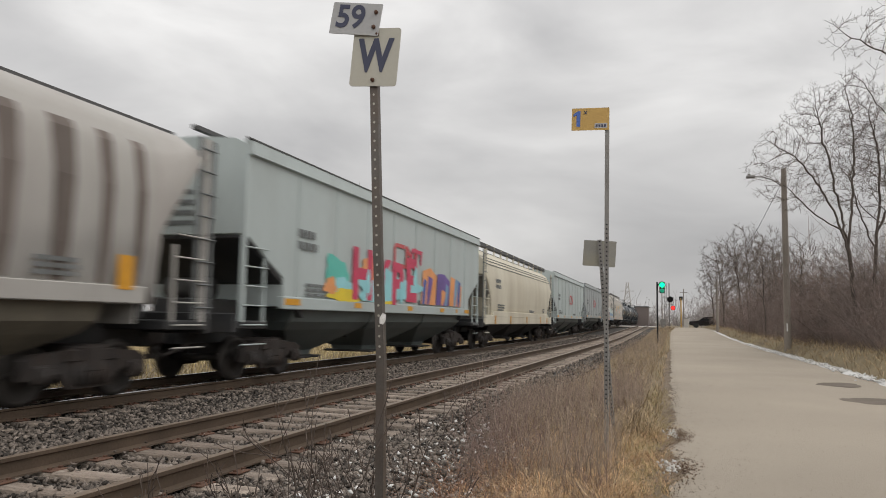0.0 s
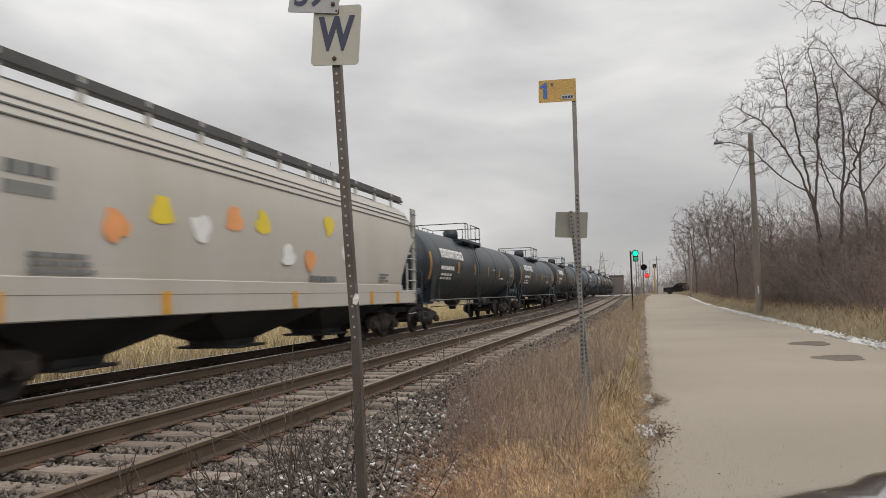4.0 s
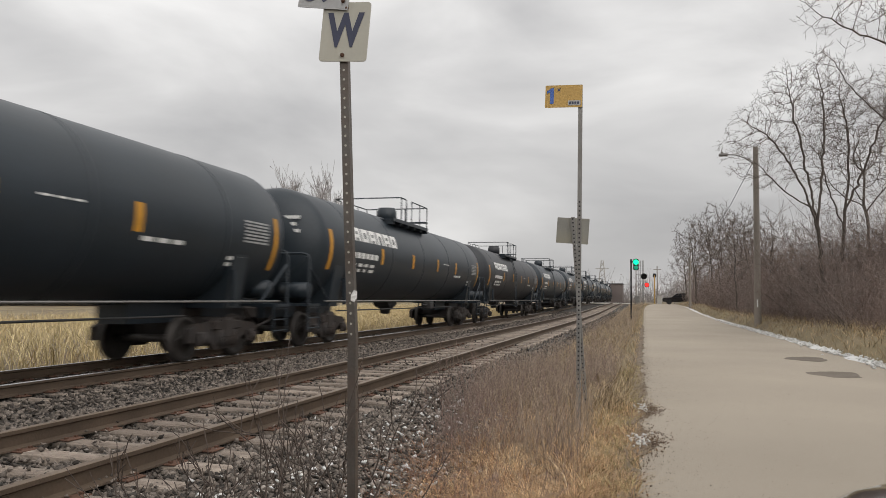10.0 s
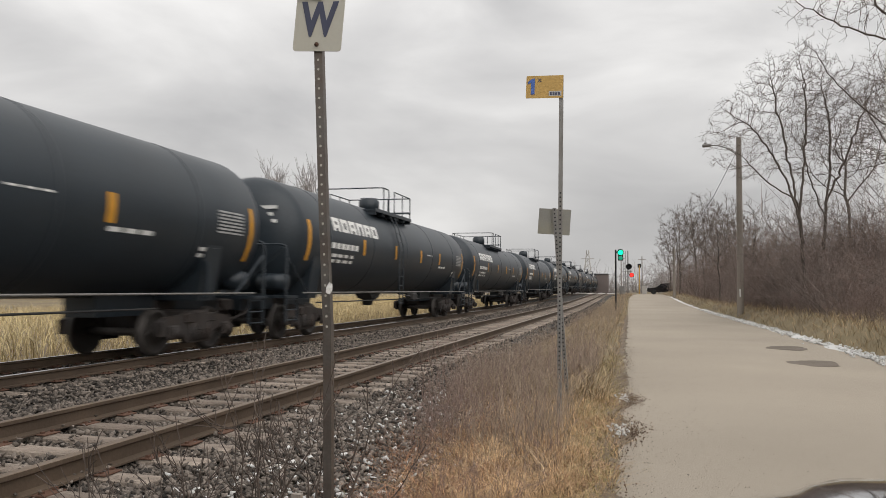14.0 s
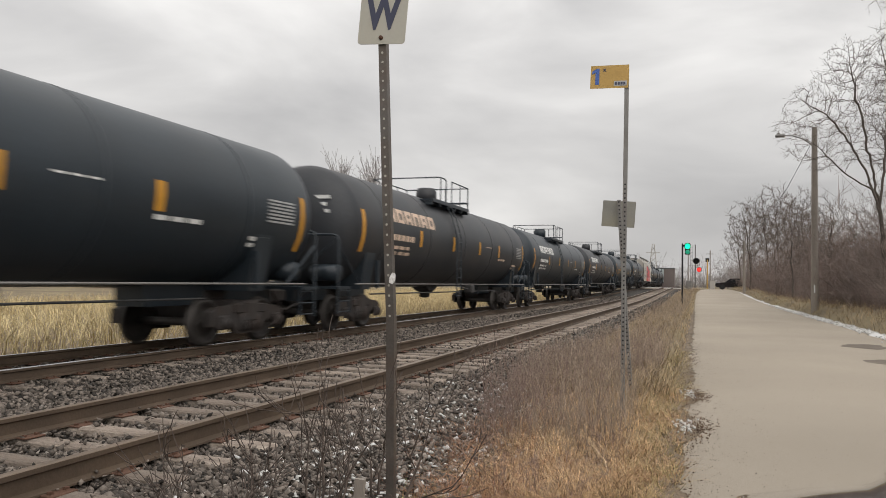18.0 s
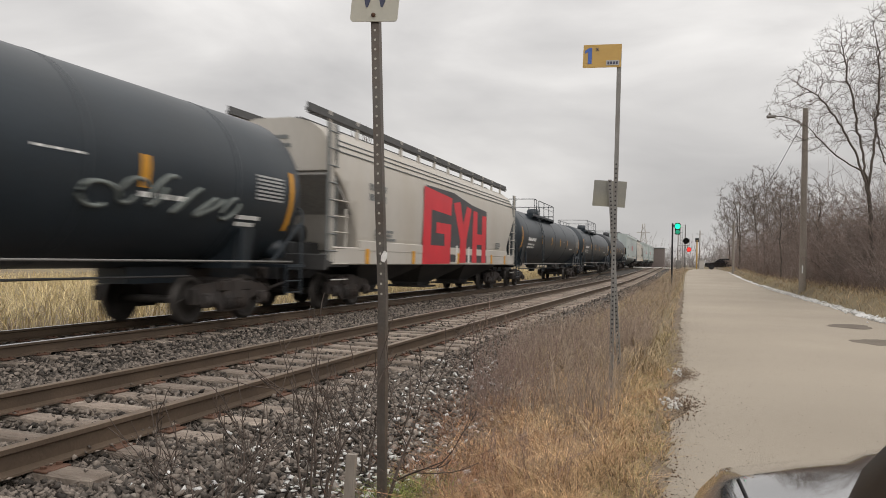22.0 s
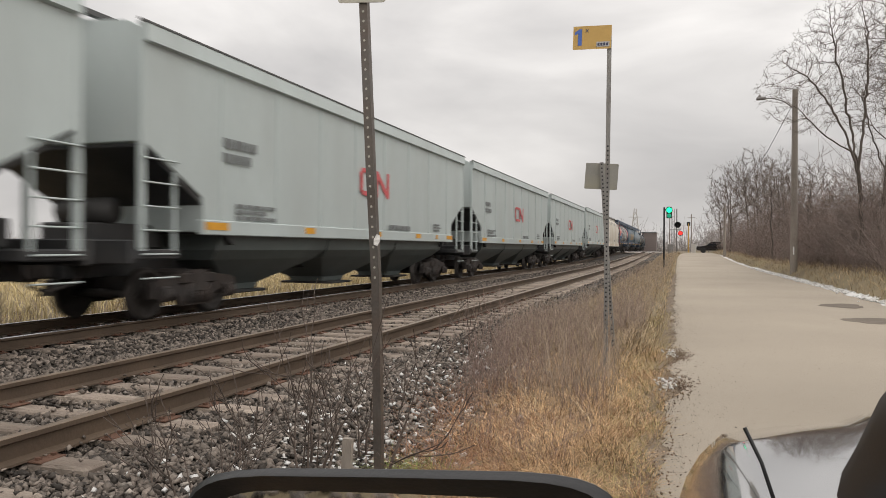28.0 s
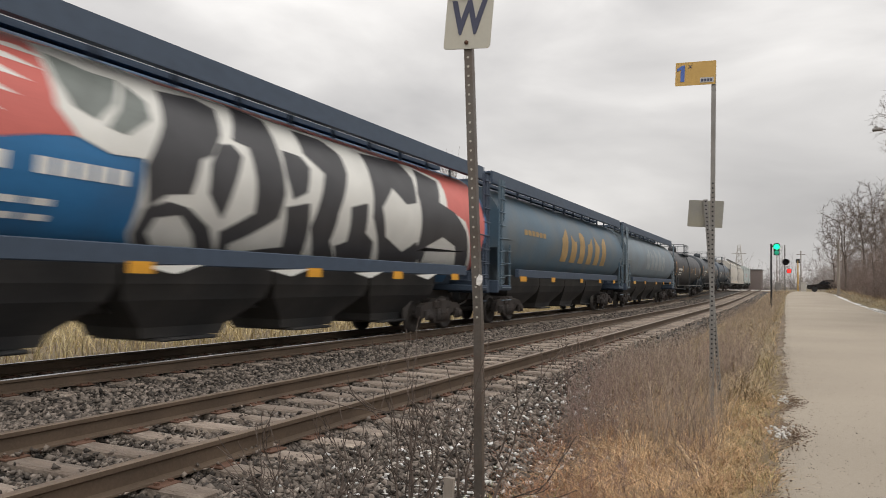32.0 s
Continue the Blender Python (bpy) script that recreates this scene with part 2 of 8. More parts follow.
M_SIGBLK = mat("signal_black", (0.015, 0.015, 0.016), 0.6, var=0.2, bump=0.05)
M_GREENL = mat("green_lens", (0.004, 0.85, 0.36), 0.3, var=0.01, bump=0, glow=2.0)
M_REDL = mat("red_lens", (1.0, 0.025, 0.02), 0.3, var=0.01, bump=0, glow=2.6)
M_BLDG = mat("far_building", (0.17, 0.14, 0.13), 0.9, var=0.2, bump=0.1)
M_PALE = mat("pale_concrete", (0.42, 0.40, 0.37), 0.9, var=0.12, scale=1.5, fine=30, bump=0.2)
M_WINDOW = mat("dark_window", (0.02, 0.022, 0.026), 0.08, var=0.05, bump=0, spec=0.6)
# train
M_TRUCK = mat("truck_steel", (0.045, 0.040, 0.038), 0.8, 0.2, var=0.35, scale=4, fine=40, bump=0.3, stain=(0.065, 0.042, 0.03), stain_amt=0.5, stain_scale=3)
M_WHEEL = mat("wheel_steel", (0.060, 0.054, 0.050), 0.6, 0.5, var=0.3, scale=5, fine=40, bump=0.1)
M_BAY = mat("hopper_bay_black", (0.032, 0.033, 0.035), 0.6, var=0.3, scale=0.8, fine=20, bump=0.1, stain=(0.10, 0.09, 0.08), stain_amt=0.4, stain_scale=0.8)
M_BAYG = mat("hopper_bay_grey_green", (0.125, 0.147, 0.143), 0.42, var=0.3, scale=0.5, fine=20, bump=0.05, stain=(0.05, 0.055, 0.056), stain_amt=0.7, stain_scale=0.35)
M_GREYCAR = mat("grey_car_paint", (0.435, 0.49, 0.485), 0.5, var=0.07, scale=0.5, fine=12, bump=0.05, stretch=(1, 1, 0.25), stain=(0.34, 0.365, 0.355), stain_amt=0.5, stain_scale=0.7, rnd=0.05)
M_GREYDARK = mat("dull_grey_car_paint", (0.335, 0.365, 0.37), 0.5, var=0.09, scale=0.5, fine=12, bump=0.05, stretch=(1, 1, 0.25), stain=(0.27, 0.28, 0.275), stain_amt=0.6, stain_scale=0.7, rnd=0.05)
M_CREAM = mat("cream_car_paint", (0.49, 0.465, 0.425), 0.55, var=0.09, scale=0.5, fine=12, bump=0.05, stretch=(1, 1, 0.25), stain=(0.42, 0.375, 0.31), stain_amt=0.6, stain_scale=0.6, rnd=0.05)
M_STRIPED = mat("dirty_white_paint", (0.40, 0.385, 0.36), 0.6, var=0.10, scale=0.6, fine=12, bump=0.05, stretch=(1, 1, 0.2), stain=(0.32, 0.28, 0.26), stain_amt=0.6, stain_scale=0.9)
M_STREAK = mat("brown_rust_streak", (0.155, 0.128, 0.112), 0.75, var=0.25, scale=1.5, fine=14, bump=0.05, stretch=(1, 1, 0.2), stain=(0.26, 0.22, 0.20), stain_amt=0.6, stain_scale=1.5)
M_PEACH = mat("salmon_wall", (0.62, 0.33, 0.24), 0.85, var=0.1, scale=0.6, fine=8, bump=0.1)
M_BLUECAR = mat("blue_car_paint", (0.03, 0.16, 0.36), 0.5, var=0.15, scale=0.6, fine=12, bump=0.05, stain=(0.05, 0.08, 0.13), stain_amt=0.6, stain_scale=0.7)
M_TEALCAR = mat("faded_blue_paint", (0.075, 0.125, 0.17), 0.5, var=0.15, scale=0.6, fine=12, bump=0.05, stain=(0.16, 0.15, 0.13), stain_amt=0.6, stain_scale=0.7)
M_PALEBLUE = mat("chalky_blue_paint", (0.165, 0.215, 0.255), 0.5, var=0.15, scale=0.6, fine=12, bump=0.05, stain=(0.16, 0.15, 0.13), stain_amt=0.5, stain_scale=0.7)
M_MAROON = mat("maroon_end_paint", (0.14, 0.045, 0.05), 0.5, var=0.2, scale=1.0, fine=12, bump=0.05, stain=(0.06, 0.05, 0.06), stain_amt=0.5, stain_scale=1.0)
M_NAVY = mat("navy_walkway", (0.045, 0.065, 0.098), 0.6, var=0.2, bump=0.05)
M_GRIME = mat("grimy_grey_sheet", (0.36, 0.35, 0.33), 0.6, var=0.3, scale=1.0, fine=14, bump=0.05, stain=(0.16, 0.15, 0.14), stain_amt=0.7, stain_scale=1.0)
M_DARKW = mat("dark_walkway", (0.10, 0.10, 0.10), 0.7, 0.2, var=0.25, bump=0.05)
M_TANKBLK = mat("black_tank_paint", (0.021, 0.029, 0.037), 0.40, var=0.25, scale=0.5, fine=14, bump=0.03, stain=(0.030, 0.036, 0.042), stain_amt=0.6, stain_scale=0.7)
M_TANKSLATE = mat("slate_tank_paint", (0.050, 0.070, 0.094), 0.45, var=0.18, scale=0.5, fine=14, bump=0.03, stain=(0.10, 0.11, 0.12), stain_amt=0.5, stain_scale=0.6)
M_TANKBRN = mat("brown_black_tank_paint", (0.025, 0.028, 0.033), 0.46, var=0.25, scale=0.5, fine=14, bump=0.03, stain=(0.055, 0.05, 0.048), stain_amt=0.6, stain_scale=0.7)
M_YELLOW = mat("yellow_reflector", (0.62, 0.30, 0.03), 0.45, var=0.2, bump=0)
M_WHITE = mat("white_stencil", (0.75, 0.75, 0.73), 0.5, var=0.12, scale=5, bump=0)
M_GREYST = mat("grey_stencil", (0.16, 0.17, 0.17), 0.6, var=0.15, bump=0)
M_REDLOGO = mat("red_logo_paint", (0.52, 0.10, 0.105), 0.5, var=0.12, scale=3, bump=0)
M_BLKLOGO = mat("black_logo_paint", (0.085, 0.080, 0.075), 0.6, var=0.35, scale=2, bump=0)
M_GRAFR = mat("graffiti_red", (0.60, 0.03, 0.045), 0.45, var=0.15, scale=1.5, bump=0)
M_GRAFP = mat("graffiti_pink_red", (0.55, 0.06, 0.12), 0.45, var=0.2, scale=1.5, bump=0)
M_GRAFT = mat("graffiti_teal", (0.12, 0.50, 0.42), 0.45, var=0.2, scale=1.5, bump=0)
M_GRAFO = mat("graffiti_orange", (0.75, 0.33, 0.13), 0.45, var=0.2, scale=1.5, bump=0)
M_GRAFB = mat("graffiti_blue", (0.05, 0.10, 0.34), 0.45, var=0.3, scale=1.5, bump=0)
M_GRAFY = mat("graffiti_yellow", (0.75, 0.58, 0.05), 0.45, var=0.2, scale=1.5, bump=0)
M_GRAFK = mat("graffiti_black", (0.055, 0.055, 0.06), 0.45, var=0.3, scale=1.5, bump=0)
M_GRAFW = mat("graffiti_white", (0.66, 0.66, 0.63), 0.45, var=0.12, scale=1.5, bump=0)
M_GRAFS = mat("graffiti_salmon", (0.55, 0.14, 0.12), 0.5, var=0.25, scale=0.8, bump=0)
M_GRAFL = mat("graffiti_pale_blue", (0.20, 0.34, 0.50), 0.45, var=0.3, scale=1.5, bump=0)
M_GRAFC = mat("graffiti_cyan", (0.30, 0.62, 0.66), 0.45, var=0.2, scale=1.5, bump=0)
M_GRAFV = mat("graffiti_violet", (0.16, 0.10, 0.32), 0.45, var=0.35, scale=1.5, bump=0)
M_SHRUB = mat("shrub_twig", (0.095, 0.074, 0.062), 0.9, var=0.25, scale=4, fine=30, bump=0, island=0.35)
M_HULL = mat("grimy_hull", (0.19, 0.17, 0.13), 0.7, var=0.25, scale=0.8, fine=14, bump=0.1, stain=(0.05, 0.045, 0.04), stain_amt=0.7, stain_scale=0.8)
M_CONC = mat("bright_concrete", (0.62, 0.60, 0.57), 0.9, var=0.15, scale=1.5, fine=30, bump=0.2)
M_BRAND2 = mat("rust_stained_white", (0.62, 0.47, 0.36), 0.5, var=0.2, scale=3, bump=0)
M_STENY = mat("ochre_stencil", (0.42, 0.24, 0.07), 0.5, var=0.2, scale=3, bump=0)
M_FADED = mat("faded_yellow_lettering", (0.34, 0.225, 0.095), 0.55, var=0.35, scale=2, bump=0)
M_CHALK = mat("chalky_spray", (0.25, 0.28, 0.30), 0.55, var=0.35, scale=2, bump=0)
M_SCUFF = mat("grey_sprayed_scrawl", (0.17, 0.19, 0.18), 0.5, var=0.4, scale=2, bump=0)
M_CREAM2 = mat("yellowed_cream_paint", (0.64, 0.60, 0.49), 0.55, var=0.10, scale=0.5, fine=12, bump=0.05, stretch=(1, 1, 0.2), stain=(0.46, 0.40, 0.30), stain_amt=0.7, stain_scale=0.7)
M_OFFWHITE = mat("off_white_paint", (0.62, 0.595, 0.53), 0.55, var=0.09, scale=0.5, fine=12, bump=0.05, stretch=(1, 1, 0.2), stain=(0.42, 0.32, 0.22), stain_amt=0.65, stain_scale=0.8)


# ---- mesh tools ----
class MB:
    """Collects boxes, tubes and sheets into one mesh."""

    def __init__(self):
        self.v, self.f, self.s = [], [], []

    def add(self, verts, faces, smooth=False):
        k = len(self.v)
        self.v += [tuple(p) for p in verts]
        self.f += [tuple(i + k for i in f) for f in faces]
        self.s += [smooth] * len(faces)
        return self

    def box(self, x0, x1, y0, y1, z0, z1, c=0.0):
        """A box, with its long edges chamfered by c."""
        if c <= 0:
            v = [(x, y, z) for z in (z0, z1) for y in (y0, y1) for x in (x0, x1)]
            return self.add(v, [(0, 2, 3, 1), (4, 5, 7, 6), (0, 1, 5, 4), (2, 6, 7, 3), (0, 4, 6, 2), (1, 3, 7, 5)])
        ring = lambda z, k: [(x0 + k, y0, z), (x1 - k, y0, z), (x1, y0 + k, z), (x1, y1 - k, z), (x1 - k, y1, z), (x0 + k, y1, z), (x0, y1 - k, z), (x0, y0 + k, z)]  # noqa: E731
        inner = lambda z: [(min(max(x, x0 + c), x1 - c), min(max(y, y0 + c), y1 - c), z) for x, y, z in ring(z, c)]  # noqa: E731
        v = inner(z0) + ring(z0 + c, c) + ring(z1 - c, c) + inner(z1)
        f = [tuple(range(7, -1, -1)), tuple(range(24, 32))]
        for a in (0, 8, 16):
            f += [(a + i, a + (i + 1) % 8, a + 8 + (i + 1) % 8, a + 8 + i) for i in range(8)]
        return self.add(v, f)

    def prism(self, poly, a0, a1, axis="y"):
        """A polygon of (u, w) drawn out from a0 to a1: axis y takes (x, z), axis x takes (y, z), axis z takes (x, y)."""
        put = {"y": lambda u, w, a: (u, a, w), "x": lambda u, w, a: (a, u, w), "z": lambda u, w, a: (u, w, a)}[axis]
        n = len(poly)
        v = [put(u, w, a0) for u, w in poly] + [put(u, w, a1) for u, w in poly]
        f = [tuple(range(n)), tuple(range(2 * n - 1, n - 1, -1))] + [(i, i + n, (i + 1) % n + n, (i + 1) % n) for i in range(n)]
        return self.add(v, f)

    def tube(self, pts, r, n=6, caps=True, smooth=True):
        """A tube along points; r is one radius or one per point."""
        pts = [Vector(p) for p in pts]
        rs = [r] * len(pts) if isinstance(r, (int, float)) else list(r)
        v, f = [], []
        for i, p in enumerate(pts):
            d = (pts[min(i + 1, len(pts) - 1)] - pts[max(i - 1, 0)]).normalized()
            u = d.cross(Vector((0, 0, 1)) if abs(d.z) < 0.9 else Vector((1, 0, 0))).normalized()
            w = d.cross(u)
            v += [p + rs[i] * (math.cos(2 * math.pi * k / n) * u + math.sin(2 * math.pi * k / n) * w) for k in range(n)]
        for i in range(len(pts) - 1):
            f += [(i * n + k, (i + 1) * n + k, (i + 1) * n + (k + 1) % n, i * n + (k + 1) % n) for k in range(n)]
        self.add(v, f, smooth)
        if caps:
            e = len(pts) - 1
            self.add([v[k] for k in range(n)], [tuple(range(n))])
            self.add([v[e * n + k] for k in range(n)], [tuple(range(n - 1, -1, -1))])
        return self

    def turned(self, prof, axis="x", at=(0, 0, 0), n=24, smooth=True):
        """A profile of (along, radius) turned round an axis."""
        v, f = [], []
        for a, r in prof:
            for k in range(n):
                c, s = r * math.cos(2 * math.pi * k / n), r * math.sin(2 * math.pi * k / n)
                p = {"x": (a, c, s), "y": (s, a, c), "z": (c, s, a)}[axis]
                v.append((p[0] + at[0], p[1] + at[1], p[2] + at[2]))
        for i in range(len(prof) - 1):
            f += [(i * n + k, i * n + (k + 1) % n, (i + 1) * n + (k + 1) % n, (i + 1) * n + k) for k in range(n)]
        f += [tuple(range(n - 1, -1, -1)), tuple(range((len(prof) - 1) * n, len(prof) * n))]
        return self.add(v, f, smooth)

    def mesh(self, name):
        me = bpy.data.meshes.new(name)
        me.from_pydata(self.v, [], self.f)
        me.polygons.foreach_set("use_smooth", self.s)
        me.update()
        return me


def np_mesh(name, verts, quads):
    """A mesh from arrays: verts (n, 3), faces (m, 3 or 4)."""
    me = bpy.data.meshes.new(name)
    k = quads.shape[1]
    me.vertices.add(len(verts))
    me.vertices.foreach_set("co", np.ascontiguousarray(verts, np.float32).ravel())
    me.loops.add(quads.size)
    me.loops.foreach_set("vertex_index", np.ascontiguousarray(quads, np.int32).ravel())
    me.polygons.add(len(quads))
    me.polygons.foreach_set("loop_start", np.arange(len(quads), dtype=np.int32) * k)
    me.update(calc_edges=True)
    me.validate()
    return me


def part(name, mb, material, parent=None, label="", at=None):
    """Links a mesh as one object, under a thing or a part."""
    me = mb if isinstance(mb, bpy.types.Mesh) else mb.mesh(name)
    if material and not me.materials:
        me.materials.append(material)
    ob = new(name, me)
    if parent is not None:
        ob.parent = parent
    if at is not None:
        ob.matrix_basis = at
    if label:
        tagged(ob, label)
    return ob


def thing(name, label, category, group="", kind="", at=None):
    ob = tagged(new(name), label, category, group, kind)
    ob.empty_display_size = 0.2
    if at is not None:
        ob.matrix_basis = at
    return ob


def text_mesh(name, words, size, depth=0.004, bold=0.0):
    cu = bpy.data.curves.new(name, "FONT")
    cu.body, cu.size, cu.extrude, cu.offset = words, size, depth, bold
    cu.align_x, cu.align_y = "CENTER", "CENTER"
    tmp = bpy.data.objects.new(name, cu)
    scene.collection.objects.link(tmp)
    me = bpy.data.meshes.new_from_object(tmp.evaluated_get(bpy.context.evaluated_depsgraph_get()))
    bpy.data.objects.remove(tmp)
    me.name = name
    return me


RNG = np.random.default_rng(7)


def smooth01(x):
    x = np.clip(x, 0, 1)
    return x * x * (3 - 2 * x)


def rise(y):
    """The gentle climb of line and road towards the level crossing."""
    return 0.62 * smooth01((np.asarray(y, float) - 45) / 80)


# ---- ground, line and road ----
def ground_height(x, y):
    x, y = np.asarray(x, float), np.asarray(y, float)
    z = np.interp(x, [-400, -30, -12, -9.0, -8.0, -7.6, 1.0, 1.9, 2.6, 3.5, 3.66, 3.9, 8.6, 9.0, 9.6, 12, 18, 40],
                  [0.4, -0.45, -0.6, -0.55, -0.46, -0.42, -0.42, -0.34, -0.30, -0.20, -0.145, -0.21, -0.21, -0.16, 0.25, 0.5, 1.2, 1.6])
    return z + rise(y)


XS = np.concatenate([[-3000, -1200, -500, -250, -120, -60, -30, -20, -14], np.arange(-12, 14.1, 0.5), [16, 18, 22, 30, 40, 80, 200, 600, 3000]])
YS = np.concatenate([[-3000, -1200, -500, -200, -80, -40, -20], np.arange(-10, 40, 1.0), np.arange(40, 170, 5.0), [180, 220, 300, 450, 700, 1200, 3000]])
gx, gy = np.meshgrid(XS, YS)
gz = ground_height(gx, gy) + 0.035 * np.sin(gx * 3.1 + gy * 1.7) * np.sin(gx * 1.3 - gy * 2.3) * ((gx > 1.5) & (gx < 3.6) | (gx < -8) | (gx > 9))
nx, ny = len(XS), len(YS)
idx = np.arange(nx * ny).reshape(ny, nx)
gq = np.stack([idx[:-1, :-1], idx[:-1, 1:], idx[1:, 1:], idx[1:, :-1]], -1).reshape(-1, 4)
ground = part("ground", np_mesh("ground", np.stack([gx, gy, gz], -1).reshape(-1, 3), gq), M_GROUND)
tagged(ground, "dry winter soil and thin dead grass", "ground", kind="structure")

NEAR_X, FAR_X, GAUGE = -0.755, -5.40, 1.51
CURVE_Y, CURVE_R, DROP = 165.0, 900.0, 0.07  # the main line lies a little lower


def line_at(s, x0):
    """Place and heading of the line at s metres along it: straight, then bending left beyond the crossing."""
    if s <= CURVE_Y:
        return x0, s, float(rise(s)) - (DROP if x0 == FAR_X else 0.0), 0.0
    a = (s - CURVE_Y) / CURVE_R
    r = CURVE_R + x0 - FAR_X
    return x0 - r * (1 - math.cos(a)), CURVE_Y + r * math.sin(a), float(rise(s)) - (DROP if x0 == FAR_X else 0.0), a


STATIONS = [-900, -400, -150, -60, -20, 0, 20, 40] + list(range(45, 130, 5)) + [140, 150, 165] + list(range(180, 1100, 20))


def swept(section, x0, stations=STATIONS):
    """A closed section of (x, z) swept along a track."""
    v, f, n = [], [], len(section)
    for s in stations:
        x, y, z, a = line_at(s, x0)
        v += [(x + u * math.cos(a), y + u * math.sin(a), z + w) for u, w in section]
    for i in range(len(stations) - 1):
        f += [(i * n + k, i * n + (k + 1) % n, (i + 1) * n + (k + 1) % n, (i + 1) * n + k) for k in range(n)]
    f += [tuple(range(n)), tuple(range(len(v) - 1, len(v) - n - 1, -1))]
    return MB().add(v, f)


bed = part("ballast_bed", swept([(-2.4, -0.42), (2.0, -0.42), (1.75, -0.245), (1.5, -0.245), (1.25, -0.262), (-1.25, -0.262), (-1.5, -0.245), (-1.8, -0.245)], NEAR_X), M_SHADED_BED)
tagged(bed, "grey crushed-stone track bed under the rails", "track bed", kind="structure")
bed2 = part("ballast_bed", swept([(-2.7, -0.5), (2.4, -0.43), (2.3, -0.238), (-1.9, -0.238)], FAR_X), M_SHADED_BED)
tagged(bed2, "dark grey crushed-stone bed under the main line", "track bed", kind="structure")

RAIL_SIDE = [(-0.07, -0.172), (0.07, -0.172), (0.068, -0.158), (0.012, -0.14), (0.010, -0.05), (0.036, -0.036), (0.036, -0.005), (-0.036, -0.005), (-0.036, -0.036), (-0.010, -0.05), (-0.012, -0.14), (-0.068, -0.158)]
RAIL_TOP = [(-0.035, -0.005), (0.035, -0.005), (0.033, -0.001), (0.022, 0.0), (-0.022, 0.0), (-0.033, -0.001)]


def rail_track(x0, label, top):
    tr = thing("railway_track", label, "railway track", kind="structure")
    for side in (-1, 1):
        r = part("rail", swept([(u + side * GAUGE / 2, w) for u, w in RAIL_SIDE], x0), M_RAIL, tr)
        part("rail_head", swept([(u + side * GAUGE / 2, w) for u, w in RAIL_TOP], x0), top, r, "worn running surface of the rail")
    return tr


track_near = rail_track(NEAR_X, "rusty brown siding track on grey weathered wooden ties", M_DULLTOP)
track_far = rail_track(FAR_X, "main line track with bright worn rails", M_RAILTOP)

road_st = [-200, -60, -20, -5] + [0.3 * k for k in range(0, 134)] + [42, 46, 50, 55, 60, 70, 80, 90, 100, 110, 118, 126]
rv, rf = [], []
for i, y in enumerate(road_st):
    right = 8.68 + (0.9 * ((y - 60) / 60) ** 2 if y > 60 else 0) + (4 * ((y - 108) / 18) ** 2 if y > 108 else 0)
    left = 3.72 + (0.035 * math.sin(1.9 * y) + 0.025 * math.sin(4.7 * y + 1) if -5 < y < 40 else 0) + (1.0 * ((y - 80) / 46) ** 2 if y > 80 else 0)
    z = float(rise(y)) - 0.15
    rv += [(left, y, z - 0.2), (left, y, z - 0.03), (left + 0.18, y, z), (6.2, y, z + 0.02), (right - 0.2, y, z), (right, y, z - 0.03), (right, y, z - 0.2)]
for i in range(len(road_st) - 1):
    rf += [(i * 7 + k, i * 7 + k + 1, (i + 1) * 7 + k + 1, (i + 1) * 7 + k) for k in range(6)]
road = part("road", MB().add(rv, rf), M_ROAD)
tagged(road, "pale worn asphalt lane beside the railway", "road", kind="structure")


def spill(y):
    """How far soil and litter reach from the verge onto the asphalt."""
    w = 0.06 + 0.035 * math.sin(2.3 * y + 0.6) + 0.03 * math.sin(6.1 * y) + 0.02 * math.sin(17.3 * y) + 0.012 * math.sin(41.0 * y)
    return w + sum(a * math.exp(-((y - c) / d) ** 2) for c, d, a in ((7.75, 0.45, 0.20), (9.85, 0.5, 0.18), (4.3, 0.6, 0.08), (12.4, 0.8, 0.12)))


sv, sf = [], []
for i, y in enumerate(np.arange(-3, 40, 0.05)):
    z, w = float(rise(y)) - 0.146, spill(float(y))
    sv += [(3.50, y, z - 0.07), (3.64, y, z + 0.006), (3.67 + 0.5 * w, y, z + 0.010), (3.68 + w, y, z - 0.012)]
    if i:
        sf += [(4 * i - 4 + k, 4 * i - 3 + k, 4 * i + 1 + k, 4 * i + k) for k in range(3)]
tagged(part("soil_edge", MB().add(sv, sf, True), M_SOIL), "brown soil and leaf mould creeping over the asphalt's edge", "soil", kind="structure")
cross = MB()
cross.prism([(-80, 0.40), (70, 0.40), (70, 0.50), (-80, 0.50)], 126.0, 134.5, "y")
tagged(part("crossing_road", cross, M_ROAD), "pale asphalt cross street over the tracks", "road", kind="structure")
lx = thing("level_crossing", "pale concrete panels between the rails at the level crossing", "level crossing", kind="structure")
for x0 in (NEAR_X, FAR_X):
    for a, b in ((-2.2, -0.86), (-0.62, 0.62), (0.86, 2.2)):
        for k in range(3):
            part("concrete_panel", MB().box(x0 + a, x0 + b, 126.2 + k * 2.7, 128.8 + k * 2.7, 0.42, 0.615, 0.02), M_CONC, lx)


def blob(cx, cy, rx, ry, z, n=28, seed=0, h=0.004):
    r = random.Random(seed)
    ph = [r.uniform(0, 6.28) for _ in range(4)]
    pts = []
    for k in range(n):
        a = 2 * math.pi * k / n
        q = 1 + 0.14 * math.sin(2 * a + ph[0]) + 0.11 * math.sin(3 * a + ph[1]) + 0.07 * math.sin(5 * a + ph[2]) + 0.05 * math.sin(9 * a + ph[3])
        pts.append((cx + rx * q * math.cos(a), cy + ry * q * math.sin(a)))
    return MB().prism(pts, z, z + h, "z")


